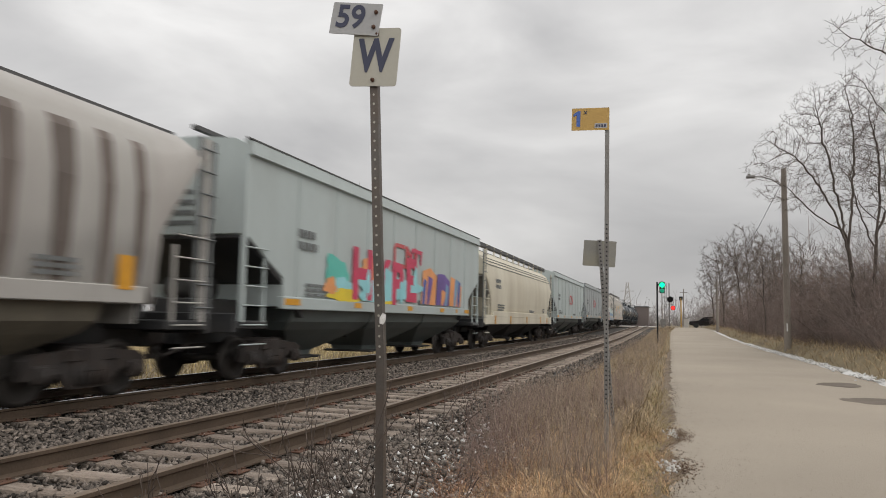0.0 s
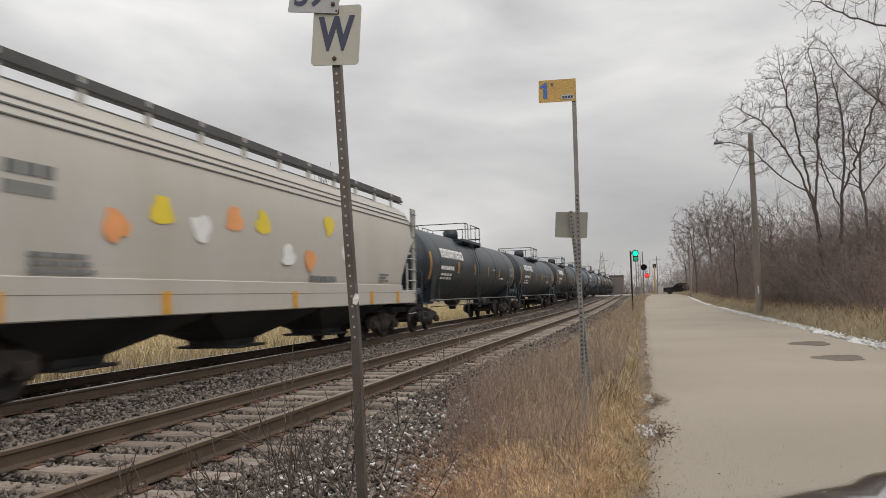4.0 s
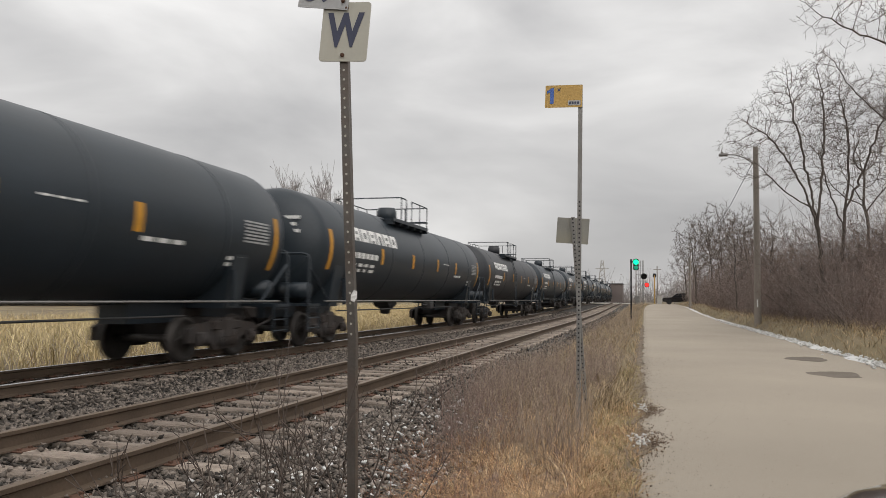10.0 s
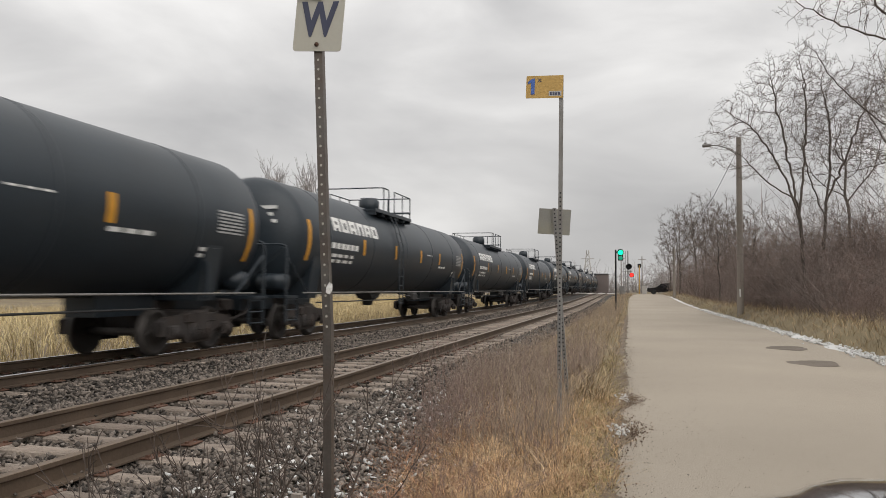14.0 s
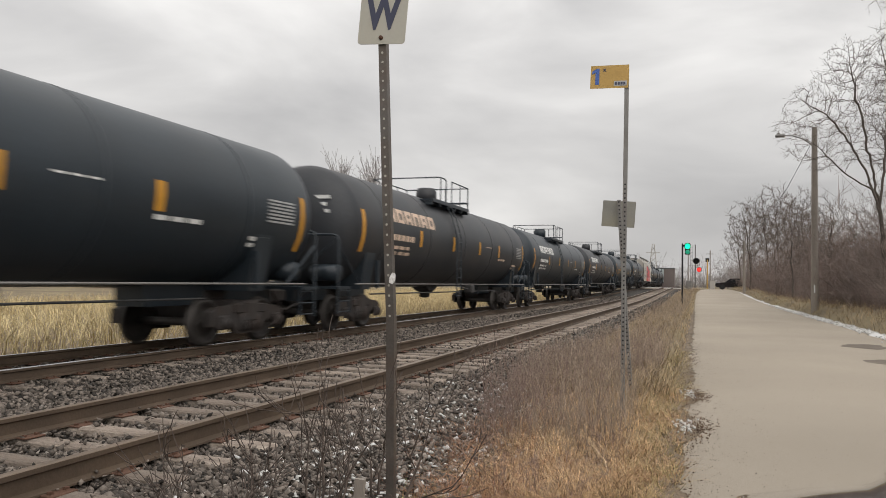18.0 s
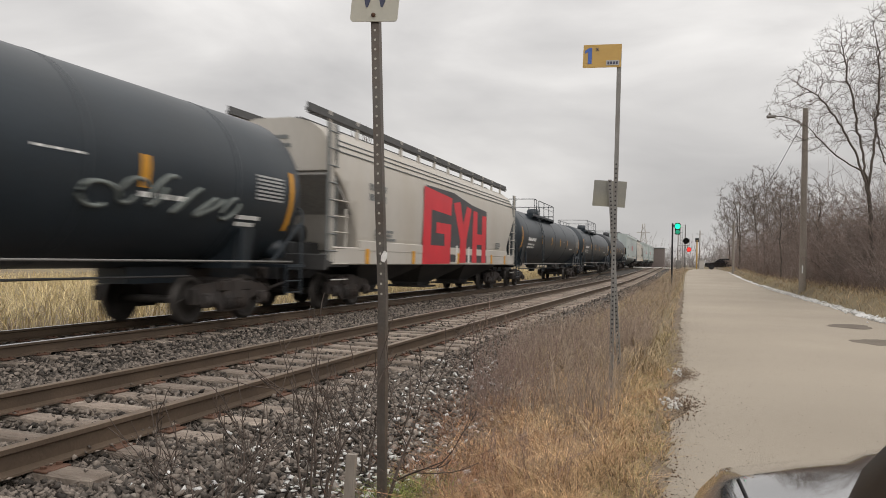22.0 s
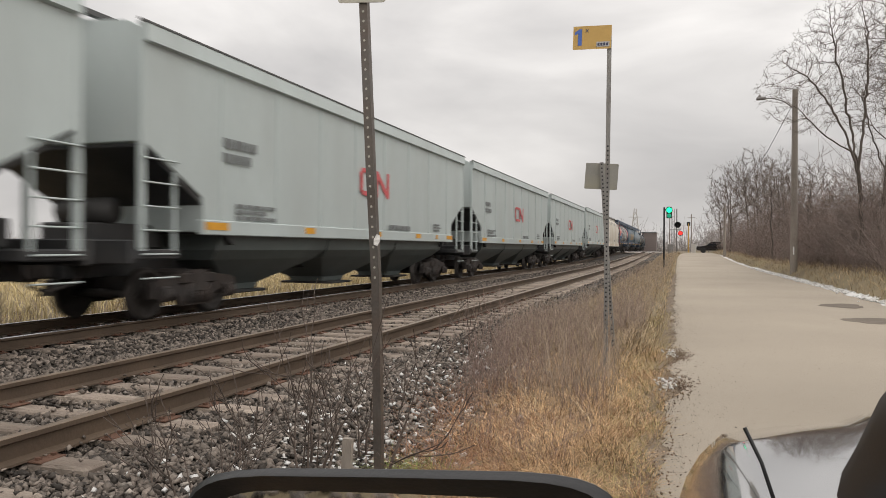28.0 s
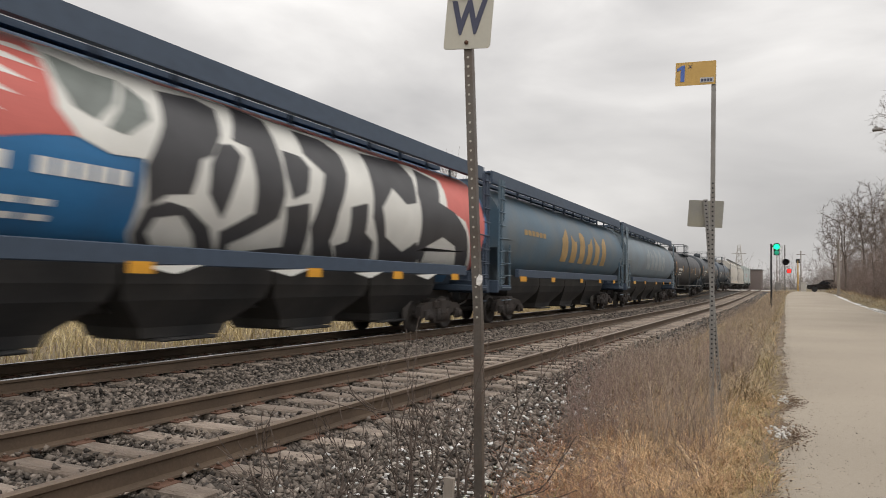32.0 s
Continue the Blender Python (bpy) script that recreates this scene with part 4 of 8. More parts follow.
def tank(label, L, paint, brand=True, marks=True, bands=0, seed=0, side_ladder=True, radius=1.50, long_deck=False):
    """A pressure tank wagon: shell with rounded heads, saddle ends, dome platform with railings, handrail, trucks."""
    car = thing("tank_car", label, "tank car", group="freight train")
    h, R, zc = L / 2, radius, 2.56
    ys, ye = h - 0.85, h - 0.32

    def shell():
        prof = [(-ys, 0.02)]
        for k in range(1, 9):
            a = math.pi / 2 * k / 8
            prof.append((-ys + 0.72 * (1 - math.cos(a)), R * math.sin(a)))
        prof += [(y, R) for y in np.linspace(-ys + 2.0, ye - 2.0, 8)]
        for k in range(8, 0, -1):
            a = math.pi / 2 * k / 8
            prof.append((ye - 0.62 * (1 - math.cos(a)), R * math.sin(a)))
        prof.append((ye, 0.02))
        return MB().turned(prof, "y", (0, 0, zc), 48)
    body = shared("shell", (round(L, 1), R), shell, paint, car)
    r = random.Random(seed)
    for k in range(5):
        y = -ys + 2.2 + k * (2 * ys - 4.4) / 4
        shared("weld_seam", R, lambda: MB().turned([(-0.03, R), (-0.03, R + 0.006), (0.03, R + 0.006), (0.03, R)], "y", (0, 0, zc), 48), paint, car, at=pose(0, y, 0))
    if bands:
        for y in ((-0.9, 1.5) if bands == 2 else (0.3,)):
            shared("jacket_band", R, lambda: MB().turned([(-0.10, R), (-0.10, R + 0.02), (0.10, R + 0.02), (0.10, R)], "y", (0, 0, zc), 48), paint, car, "raised jacket band", at=pose(0, y, 0))

    def dome():
        m = MB().turned([(0, 0.37), (0.42, 0.37), (0.46, 0.32), (0.52, 0.32), (0.54, 0.1)], "z", (0, 0, zc + R - 0.05), 20)
        return m
    shared("dome", R, dome, paint, car)

    # the deck runs along the top; its near railing has a gap for the ladder
    d0, d1, a0, a1, b0, b1 = (-6.1, 0.5, -5.6, -4.9, -4.3, 0.48) if long_deck else (-2.8, 1.15, -2.0, -1.35, -0.75, 1.12)
    top, tall = zc + R, 0.64 if long_deck else 0.58

    def platform():
        m = MB()
        for s in (-1, 1):
            m.box(s * 0.95 - 0.30, s * 0.95 + 0.30, d0, d1, top - 0.27, top - 0.22)
            m.box(s * 1.25 - 0.02, s * 1.25 + 0.02, d0, d1, top - 0.30, top - 0.19)
            for k in range(6):
                y = d0 + 0.06 + k * (d1 - d0 - 0.12) / 5
                m.box(s * 0.95 - 0.3, s * 0.95 + 0.3, y - 0.03, y + 0.03, top - 0.40, top - 0.27)
        m.box(-1.25, 1.25, d1 - 0.3, d1, top + 0.0, top + 0.04)
        return m
    shared("platform", (R, long_deck), platform, M_TANKBLK, car)

    def railing(s):
        m, x, z = MB(), 1.22 * s, top + tall
        m.tube([(-0.02 * s, a0, z), (x - 0.14 * s, a0, z), (x - 0.03 * s, a0 + 0.03, z), (x, a0 + 0.14, z), (x, a1 - 0.14, z), (x, a1 - 0.03, z - 0.03), (x, a1, z - 0.14), (x, a1, top - 0.25)], 0.022, 6)
        m.tube([(x, a0 + 0.1, top - 0.25), (x, a0 + 0.1, z)], 0.02, 5)
        m.tube([(x, b0, top - 0.25), (x, b0, z), (x, b1, z), (x, b1, top - 0.25)], 0.022, 6)
        for y in ((b0 + (b1 - b0) * k / 3 for k in (1, 2)) if long_deck else ((b0 + b1) / 2,)):
            m.tube([(x, y, top - 0.25), (x, y, z)], 0.018, 5)
        m.tube([(x, b1, z), (0, b1, z)], 0.022, 6)
        m.tube([(0.35 * s, b1, z), (0.35 * s, b1, top)], 0.02, 5)
        m.tube([(x, b0, top + tall * 0.5), (x, b1, top + tall * 0.5)], 0.014, 5) if long_deck else None
        return m
    for s in (-1, 1):
        shared("railing", (R, long_deck, s), lambda: railing(s), M_TANKBLK, car)
    if side_ladder:
        def lad():
            m = MB()
            pts = lambda y: [(R + 0.10, y, 0.72), (R + 0.10, y, 2.7), (R * 0.93, y, 3.4), (1.22, y, top - 0.25)]  # noqa: E731
            for y in (-0.22, 0.22):
                m.tube(pts(y), 0.02, 5)
            for k in range(11):
                z = 0.76 + k * 0.3
                x = float(np.interp(z, [1.2, 2.7, 3.4, top - 0.25], [R + 0.10, R + 0.10, R * 0.93, 1.22]))
                m.tube([(x, -0.22, z), (x, 0.22, z)], 0.016, 5)
            return m
        shared("side_ladder", R, lad, M_TANKBLK, car, at=pose(0, (a1 + b0) / 2, 0))
    # saddles, end platforms, handrails
    for s in (-1, 1):
        def cradle():
            m = MB()
            yc = s * (h - 2.45)
            p = [(-1.25, 1.0), (1.25, 1.0), (1.42, 2.1), (1.15, 1.55), (0.6, 1.22), (-0.6, 1.22), (-1.15, 1.55), (-1.42, 2.1)]
            m.prism(p, yc - 0.28, yc + 0.28, "y")
            m.box(-0.32, 0.32, min(s * (h - 0.5), s * (h - 4.4)), max(s * (h - 0.5), s * (h - 4.4)), 0.72, 1.12)
            m.box(-1.5, 1.5, min(s * (h - 0.45), s * (h - 1.1)), max(s * (h - 0.45), s * (h - 1.1)), 1.02, 1.08)
            for xs in (-1.46, 1.46):
                k = xs / 1.46
                m.tube([(0, s * (h - 0.5), 2.28), (xs - 0.16 * k, s * (h - 0.52), 2.28), (xs - 0.04 * k, s * (h - 0.54), 2.25), (xs, s * (h - 0.55), 2.12), (xs, s * (h - 0.55), 0.45)], 0.028, 6)
                m.box(xs - 0.02, xs + 0.02, s * (h - 1.15) - 0.02, s * (h - 1.15) + 0.02, 0.45, 1.08)
                for q in range(3):
                    m.tube([(xs, s * (h - 0.55), 0.5 + 0.24 * q), (xs, s * (h - 1.15), 0.5 + 0.24 * q)], 0.016, 5)
                m.tube([(xs, s * (h - 0.6), 1.95), (xs, s * (h - 1.75), 1.1)], 0.028, 6)
                m.box(xs - 0.05, xs + 0.03, s * (h - 2.75) - 0.05, s * (h - 2.75) + 0.05, 1.05, 1.75)
            m.tube([(-1.4, s * (h - 0.52), 2.2), (-0.1, s * (h - 0.52), 1.1)], 0.02, 5).tube([(1.4, s * (h - 0.52), 2.2), (0.1, s * (h - 0.52), 1.1)], 0.02, 5)
            m.turned([(-0.35, 0.2), (0.35, 0.2)], "x", (0.9, s * (h - 1.0), 1.4), 12)
            return m
        shared("end_cradle", (s, round(L, 1)), cradle, M_TANKBLK, car)
        truck(car, s * (h - 2.45))
        coupler(car, s * (h - 0.7), s)
    for s in (-1, 1):
        shared("handrail", (s, round(L, 1)), lambda: MB().tube([(s * 1.60, -h + 1.2, 1.14), (s * 1.60, h - 1.2, 1.14)], 0.022, 6), M_STEEL, car, "pale steel side handrail")
    shared("brake_rod", round(L, 1), lambda: MB().tube([(0.9, -h + 3.5, 0.86), (0.9, h - 3.5, 0.86)], 0.022, 6), M_BAY, car)
    shared("bottom_outlet", R, lambda: MB().turned([(0.98, 0.34), (0.86, 0.30), (0.84, 0.20), (0.66, 0.18), (0.64, 0.10)][::-1], "z", (0, 0, 0), 16), M_BAY, car)
    shared("skid_plate", R, lambda: MB().prism([(-0.6, 1.08), (-0.3, 0.90), (0.3, 0.90), (0.6, 1.08)], -0.28, 0.28, "x"), M_BAY, car)
    shared("brake_valve_box", R, lambda: MB().box(0.95, 1.25, 1.7, 2.15, 0.82, 1.10, 0.04).tube([(1.1, 1.0, 1.0), (1.1, 1.7, 0.96)], 0.03, 6), M_BAY, car)

    def wrap(y0, y1, a0, a1, n=7, lift=0.008):
        """A sheet on the shell between two angles above the level of its axis."""
        v = []
        for k in range(n + 1):
            a = radians(a0 + (a1 - a0) * k / n)
            for y in (y0, y1):
                v.append(((R + lift) * math.cos(a), y, zc + (R + lift) * math.sin(a)))
        return MB().add(v, [(2 * k, 2 * k + 1, 2 * k + 3, 2 * k + 2) for k in range(n)], True)

    def many(cells):
        m = MB()
        for c in cells:
            w = wrap(*c)
            m.add(w.v, w.f, True)
        return m
    if marks:
        shared("reflector", ("end", R, round(L, 1)), lambda: wrap(-ys + 0.80, -ys + 0.97, -24, 16), M_YELLOW, car)
        for y in (-4.4, -1.3, 1.8, 4.6):
            shared("reflector", ("mid", R), lambda: wrap(-0.09, 0.09, -12, 6), M_YELLOW, car, at=pose(0, y, 0))
        shared("reflector", ("far", R, round(L, 1)), lambda: wrap(ye - 0.94, ye - 0.80, -30, 14), M_YELLOW, car)
    if brand:
        def brand_mb():
            cells = []
            q = -ys + 2.45 + kk * 0.62
            cells += [(q, q + 0.18, 10, 25), (q, q + 0.52, 20.8, 25), (q + 0.35, q + 0.52, 10, 24)]
            if kk != 3:
                cells.append((q, q + 0.48, 13.5 if kk % 2 == 0 else 10, 17 if kk % 2 == 0 else 13.5))
            return many(cells)
        for kk in range(6):
            shared("brand_block", (R, round(L, 1), kk), brand_mb, M_BRAND2 if seed == 17 else M_WHITE, car, "plain white brand block" if seed != 17 else "rust-stained brand block")

    def sten(seed2):
        q = random.Random(seed2)
        cells = []
        y = -ys + 2.3
        for k in range(6):
            cells.append((y + k * 0.34, y + k * 0.34 + 0.27, -8.5, -2.5))
        for row in range(2):
            for k in range(4):
                cells.append((y + 0.1 + k * 0.45, y + 0.1 + k * 0.45 + q.uniform(0.2, 0.4), -17.5 - row * 6, -14 - row * 6))
        for k in range(3):
            cells.append((ye - 5.2 + 0.4 * k, ye - 4.9 + 0.4 * k, -17, -14))
        cells += [(ye - 2.6, ye - 1.9, -24, -21), (ye - 2.6, ye - 2.0, -29, -26)]
        for k in range(3):
            cells.append((2.6 + 0.3 * k, 2.8 + 0.3 * k, 0, 1.2))
        return many(cells)
    shared("stencil", ("t", R, round(L, 1), seed if seed in (17, 20) else seed % 4), lambda: sten(seed % 4), M_STENY if seed == 20 else M_BRAND2 if seed == 17 else M_WHITE, car, "stencilled data bars")["kind"] = "stuff"
    shared("data_panel", (round(L, 1), R), lambda: many([(ye - 2.15, ye - 1.2, -9 + row * 2.6, -7.6 + row * 2.6) for row in range(7)]), mat("worn_grey_stencil", (0.34, 0.345, 0.34), 0.6, var=0.3, scale=4, bump=0), car, "worn grey stencilled data panel")["kind"] = "stuff"
    hd = MB()
    for k in range(4):
        hd.box(0.2, 0.95 - 0.1 * (k % 2), -ys - 0.012 + 0.15, -ys + 0.17, zc + 0.62 - k * 0.17, zc + 0.70 - k * 0.17)
    part("head_stencil", hd, M_WHITE, car, "white stencilled lines on the tank head")["kind"] = "stuff"
    if seed == 21:
        q = random.Random(8)
        for k in range(6):
            y, a, w, tall = ye - 6.0 + 0.62 * k, q.uniform(-20, -12), q.uniform(0.28, 0.42), q.uniform(6, 11)
            loop = [(y + w * math.cos(0.42 * j) * (1 - 0.03 * j), a + tall * math.sin(0.42 * j + 0.5 * k)) for j in range(14)]
            path = [((R + 0.012) * math.cos(radians(d)), p, zc + (R + 0.012) * math.sin(radians(d))) for p, d in loop]
            part("scrawl", MB().tube(path, 0.035, 5), M_SCUFF, car, "faint grey sprayed scrawl")
    return car


# ---- graffiti panels, painted on the car sides ----
def piece(car, name, mb, material, label=""):
    return part(name, mb, material, car, label)


def side_poly(pts, x, lift):
    """A flat painted patch on the side: points (y, z)."""
    return MB().prism(pts, x + lift, x + lift + 0.003, "x")


def side_words(words, size, x, y, z, bold, sx=1.0, lean=0.0):
    me = text_mesh("painted_word", words, size, 0.002, bold)
    m = Matrix(((0, 0, 1, x), (sx, 0, 0, y), (lean * 0, 1, 0, z), (0, 0, 0, 1)))
    me.transform(m)
    return me


def cloud_poly(y, z, w, h, seed, n=26):
    r = random.Random(seed)
    ph = [r.uniform(0, 6.28) for _ in range(3)]
    pts = []
    for k in range(n):
        a = 2 * math.pi * k / n
        q = 1 + 0.16 * math.sin(3 * a + ph[0]) + 0.1 * math.sin(5 * a + ph[1]) + 0.06 * math.sin(8 * a + ph[2])
        pts.append((y + w * q * math.cos(a), z + h * q * math.sin(a)))
    return pts


def graffiti_hype(car, x, y0, y1):
    piece(car, "graffiti", side_poly(cloud_poly(y0 + 3.9, 2.30, 0.62, 0.42, 3), x, 0.001), M_GRAFT, "spray-painted teal, red and violet graffiti")
    piece(car, "graffiti", side_poly(cloud_poly(y0 + 4.3, 2.02, 0.50, 0.22, 4), x, 0.002), M_GRAFC)
    piece(car, "graffiti", side_poly(cloud_poly(y0 + 4.4, 1.80, 0.85, 0.16, 5), x, 0.003), M_GRAFY)
    piece(car, "graffiti", side_poly(cloud_poly(y0 + 6.9, 1.76, 0.9, 0.10, 6), x, 0.003), M_GRAFY)
    piece(car, "graffiti", side_poly(cloud_poly(y0 + 7.3, 2.15, 2.5, 0.42, 8), x, 0.004), M_GRAFC)
    piece(car, "graffiti", side_poly(cloud_poly(y0 + 6.0, 2.55, 0.75, 0.30, 9), x, 0.005), M_GRAFO)
    piece(car, "graffiti", side_poly(cloud_poly(y0 + 3.6, 2.0, 0.32, 0.2, 10), x, 0.004), M_GRAFO)
    r = random.Random(12)
    for k in range(3):
        a = y0 + 10.1 + 1.55 * k
        piece(car, "graffiti", side_poly([(a, 1.75), (a + 1.45, 1.72), (a + 1.6, 2.7 - 0.1 * k), (a + 0.9, 2.95 - 0.12 * k), (a + 0.15, 2.8)], x, 0.002 + 0.001 * k), (M_GRAFO, M_GRAFV, M_GRAFO)[k])
        for q in range(3):
            b = a + 0.1 + 0.45 * q
            hi = r.uniform(2.2, 2.8)
            piece(car, "graffiti", side_poly([(b, 1.74), (b + 0.25, 1.74), (b + 0.42 + 0.2 * (q % 2), hi), (b + 0.15, hi + 0.08), (b + 0.05, 2.2)], x, 0.006), (M_GRAFB, M_GRAFV, M_GRAFO, M_GRAFL)[(k + q) % 4])
    for k, (c, yy, zz, sz) in enumerate((("H", 5.45, 2.32, 1.75), ("Y", 6.75, 2.22, 1.6), ("P", 7.95, 2.2, 1.6), ("E", 9.15, 2.36, 1.75))):
        piece(car, "graffiti", side_words(c, sz, x + 0.009, y0 + yy, zz, 0.07, 1.1), M_GRAFP)
        piece(car, "graffiti", side_poly(cloud_poly(y0 + yy + 0.35, zz - 0.15 + 0.3 * (k % 2), 0.16, 0.34, 30 + k, 14), x, 0.014), M_GRAFC)
    for k in range(3):
        a = y0 + 9.0 + 0.45 * k
        piece(car, "graffiti", side_poly([(a, 2.95), (a + 0.12, 2.95), (a + 0.22, 3.35), (a + 0.08, 3.38)], x, 0.012), M_GRAFP)
    piece(car, "graffiti", side_poly([(y0 + 9.1, 3.30), (y0 + 10.1, 3.28), (y0 + 10.15, 3.40), (y0 + 9.12, 3.42)], x, 0.013), M_GRAFP)


def graffiti_gyh(car, x, y0, y1):
    """Three big red block letters with black shade, painted down over the sill."""
    def strokes(polys, lift, material, label=""):
        for p in polys:
            piece(car, "graffiti", side_poly([(y0 + 5.95 + 0.845 * a, b) for a, b in p], x, lift), material, label)
    black = [[(0.5, 1.2), (8.9, 1.15), (8.8, 3.2), (6.3, 3.3), (3.6, 3.55), (0.3, 3.55)]]
    strokes(black, 0.0, M_GRAFK, "large red graffiti letters with black shade")
    g = [[(0.0, 1.1), (0.1, 3.5), (0.95, 3.45), (0.85, 1.1)], [(0.1, 3.5), (3.4, 3.35), (3.3, 2.75), (0.1, 2.85)], [(0.0, 1.1), (3.2, 1.12), (3.25, 1.7), (0.0, 1.7)], [(2.5, 1.12), (3.25, 1.12), (3.3, 2.45), (1.5, 2.45), (1.5, 2.1), (2.5, 2.1)]]
    yl = [[(3.6, 3.2), (4.5, 3.3), (5.0, 2.5), (5.5, 3.2), (6.2, 3.15), (5.5, 1.95), (5.45, 1.15), (4.55, 1.15), (4.6, 1.95)]]
    hl = [[(6.4, 1.15), (6.5, 3.1), (7.2, 3.1), (7.15, 1.15)], [(8.0, 1.15), (8.0, 3.0), (8.75, 3.0), (8.7, 1.15)], [(7.1, 1.85), (8.1, 1.85), (8.1, 2.25), (7.1, 2.25)]]
    strokes(g + yl + hl, 0.004, M_GRAFR)
    strokes([[(4.0, 1.15), (4.3, 1.15), (4.25, 1.75), (4.05, 1.75)], [(5.75, 1.15), (6.05, 1.15), (6.0, 1.75), (5.8, 1.7)]], 0.008, M_GRAFW)


def graffiti_wild(car, x, y0, y1):
    y0 += 1.2
    piece(car, "graffiti", side_poly([(y0 + 2.6, 1.1), (y0 + 8.9, 1.1), (y0 + 8.8, 2.75), (y0 + 6.5, 2.95), (y0 + 4.6, 2.85), (y0 + 2.8, 3.05)], x, 0.001), mat("graffiti_dull_pink", (0.42, 0.33, 0.30), 0.5, var=0.3, scale=1.2, bump=0), "pale block graffiti over a pink and blue ground")
    piece(car, "graffiti", side_poly([(y0 + 8.9, 1.1), (y0 + 14.4, 1.1), (y0 + 14.2, 1.9), (y0 + 12.0, 2.0), (y0 + 8.8, 2.1)], x, 0.001), M_GRAFL)
    piece(car, "graffiti", side_poly([(y0 + 8.8, 2.1), (y0 + 12.0, 2.0), (y0 + 14.0, 1.95), (y0 + 13.5, 2.35), (y0 + 10.8, 2.6), (y0 + 8.9, 2.65)], x, 0.001), mat("graffiti_mint", (0.50, 0.62, 0.58), 0.5, var=0.25, scale=1.2, bump=0))
    for k in range(4):
        a = y0 + 3.0 + 1.45 * k
        piece(car, "graffiti", side_poly([(a, 2.1), (a + 1.1, 2.1), (a + 1.2, 2.7), (a + 0.6, 2.95), (a + 0.05, 2.75)], x, 0.004), M_GRAFW)
        piece(car, "graffiti", side_poly([(a - 0.05, 1.7), (a + 0.5, 1.95), (a + 1.2, 1.75), (a + 1.15, 2.08), (a + 0.05, 2.05)], x, 0.005), M_GRAFK)
        piece(car, "graffiti", side_poly([(a + 0.1, 1.3), (a + 0.6, 1.25), (a + 0.9, 1.6), (a + 0.3, 1.62)], x, 0.005), (M_GRAFT, M_STREAK)[k % 2])
    for k in range(5):
        a = y0 + 9.4 + 0.85 * k
        piece(car, "graffiti", side_poly([(a, 2.0), (a + 0.3, 1.98), (a + 0.62, 2.4), (a + 0.35, 2.45)], x, 0.006), M_GRAFW)


def graffiti_sparks(car, x, y0, y1):
    r = random.Random(3)
    for k in range(9):
        piece(car, "graffiti", side_poly(cloud_poly(y0 + 4 + 1.1 * k, r.uniform(2.2, 3.3), 0.3, 0.25, 60 + k, 12), x, 0.002), (M_GRAFO, M_GRAFY, M_WHITE)[k % 3], "small orange sprayed shapes")


def curve_sheet(pts, lift):
    """A painted patch that follows the round side of a cylindrical hopper: points (y, angle)."""
    m = MB()
    v = [((1.6 + lift) * math.cos(radians(a)), y, 2.75 + (1.62 + lift) * math.sin(radians(a))) for y, a in pts]
    return m.add(v, [tuple(range(len(v)))], True)


def band_sheet(y0, y1, top, bottom, lift, n=24, rows=22):
    """A strip between two edges given as functions of y, in rows that follow the round side."""
    m, v, f, q = MB(), [], [], rows + 1
    for i in range(n + 1):
        y = y0 + (y1 - y0) * i / n
        for j in range(q):
            a = radians(bottom(y) + (top(y) - bottom(y)) * j / rows)
            v.append(((1.6 + lift) * math.cos(a), y, 2.75 + (1.62 + lift) * math.sin(a)))
    for i in range(n):
        for j in range(rows):
            f.append((i * q + j, (i + 1) * q + j, (i + 1) * q + j + 1, i * q + j + 1))
    return m.add(v, f, True)


def round_patch(poly, lift, step=5.0):
    """A painted shape on the round side: its outline as (y, angle), cut into rows that follow the curve."""
    m, keys, v, f = MB(), {}, [], []

    def at(y, a):
        k = (round(y, 3), round(a, 2))
        if k not in keys:
            keys[k] = len(v)
            v.append(((1.6 + lift) * math.cos(radians(a)), y, 2.75 + (1.62 + lift) * math.sin(radians(a))))
        return keys[k]

    def clip(pts, lim, sign):
        out = []
        for (ya, aa), (yb, ab) in zip(pts, pts[1:] + pts[:1]):
            da, db = sign * (aa - lim), sign * (ab - lim)
            if da >= 0:
                out.append((ya, aa))
            if da * db < 0:
                t = da / (da - db)
                out.append((ya + (yb - ya) * t, lim))
        return out
    a = step * math.floor(min(p[1] for p in poly) / step)
    while a < max(p[1] for p in poly):
        q = clip(clip(list(poly), a, 1), a + step, -1)
        ids = [at(*p) for p in q]
        ids = [i for k, i in enumerate(ids) if i != ids[k - 1]]
        if len(set(ids)) > 2 and len(set(ids)) == len(ids):
            f.append(tuple(ids))
        a += step
    return m.add(v, f, True)


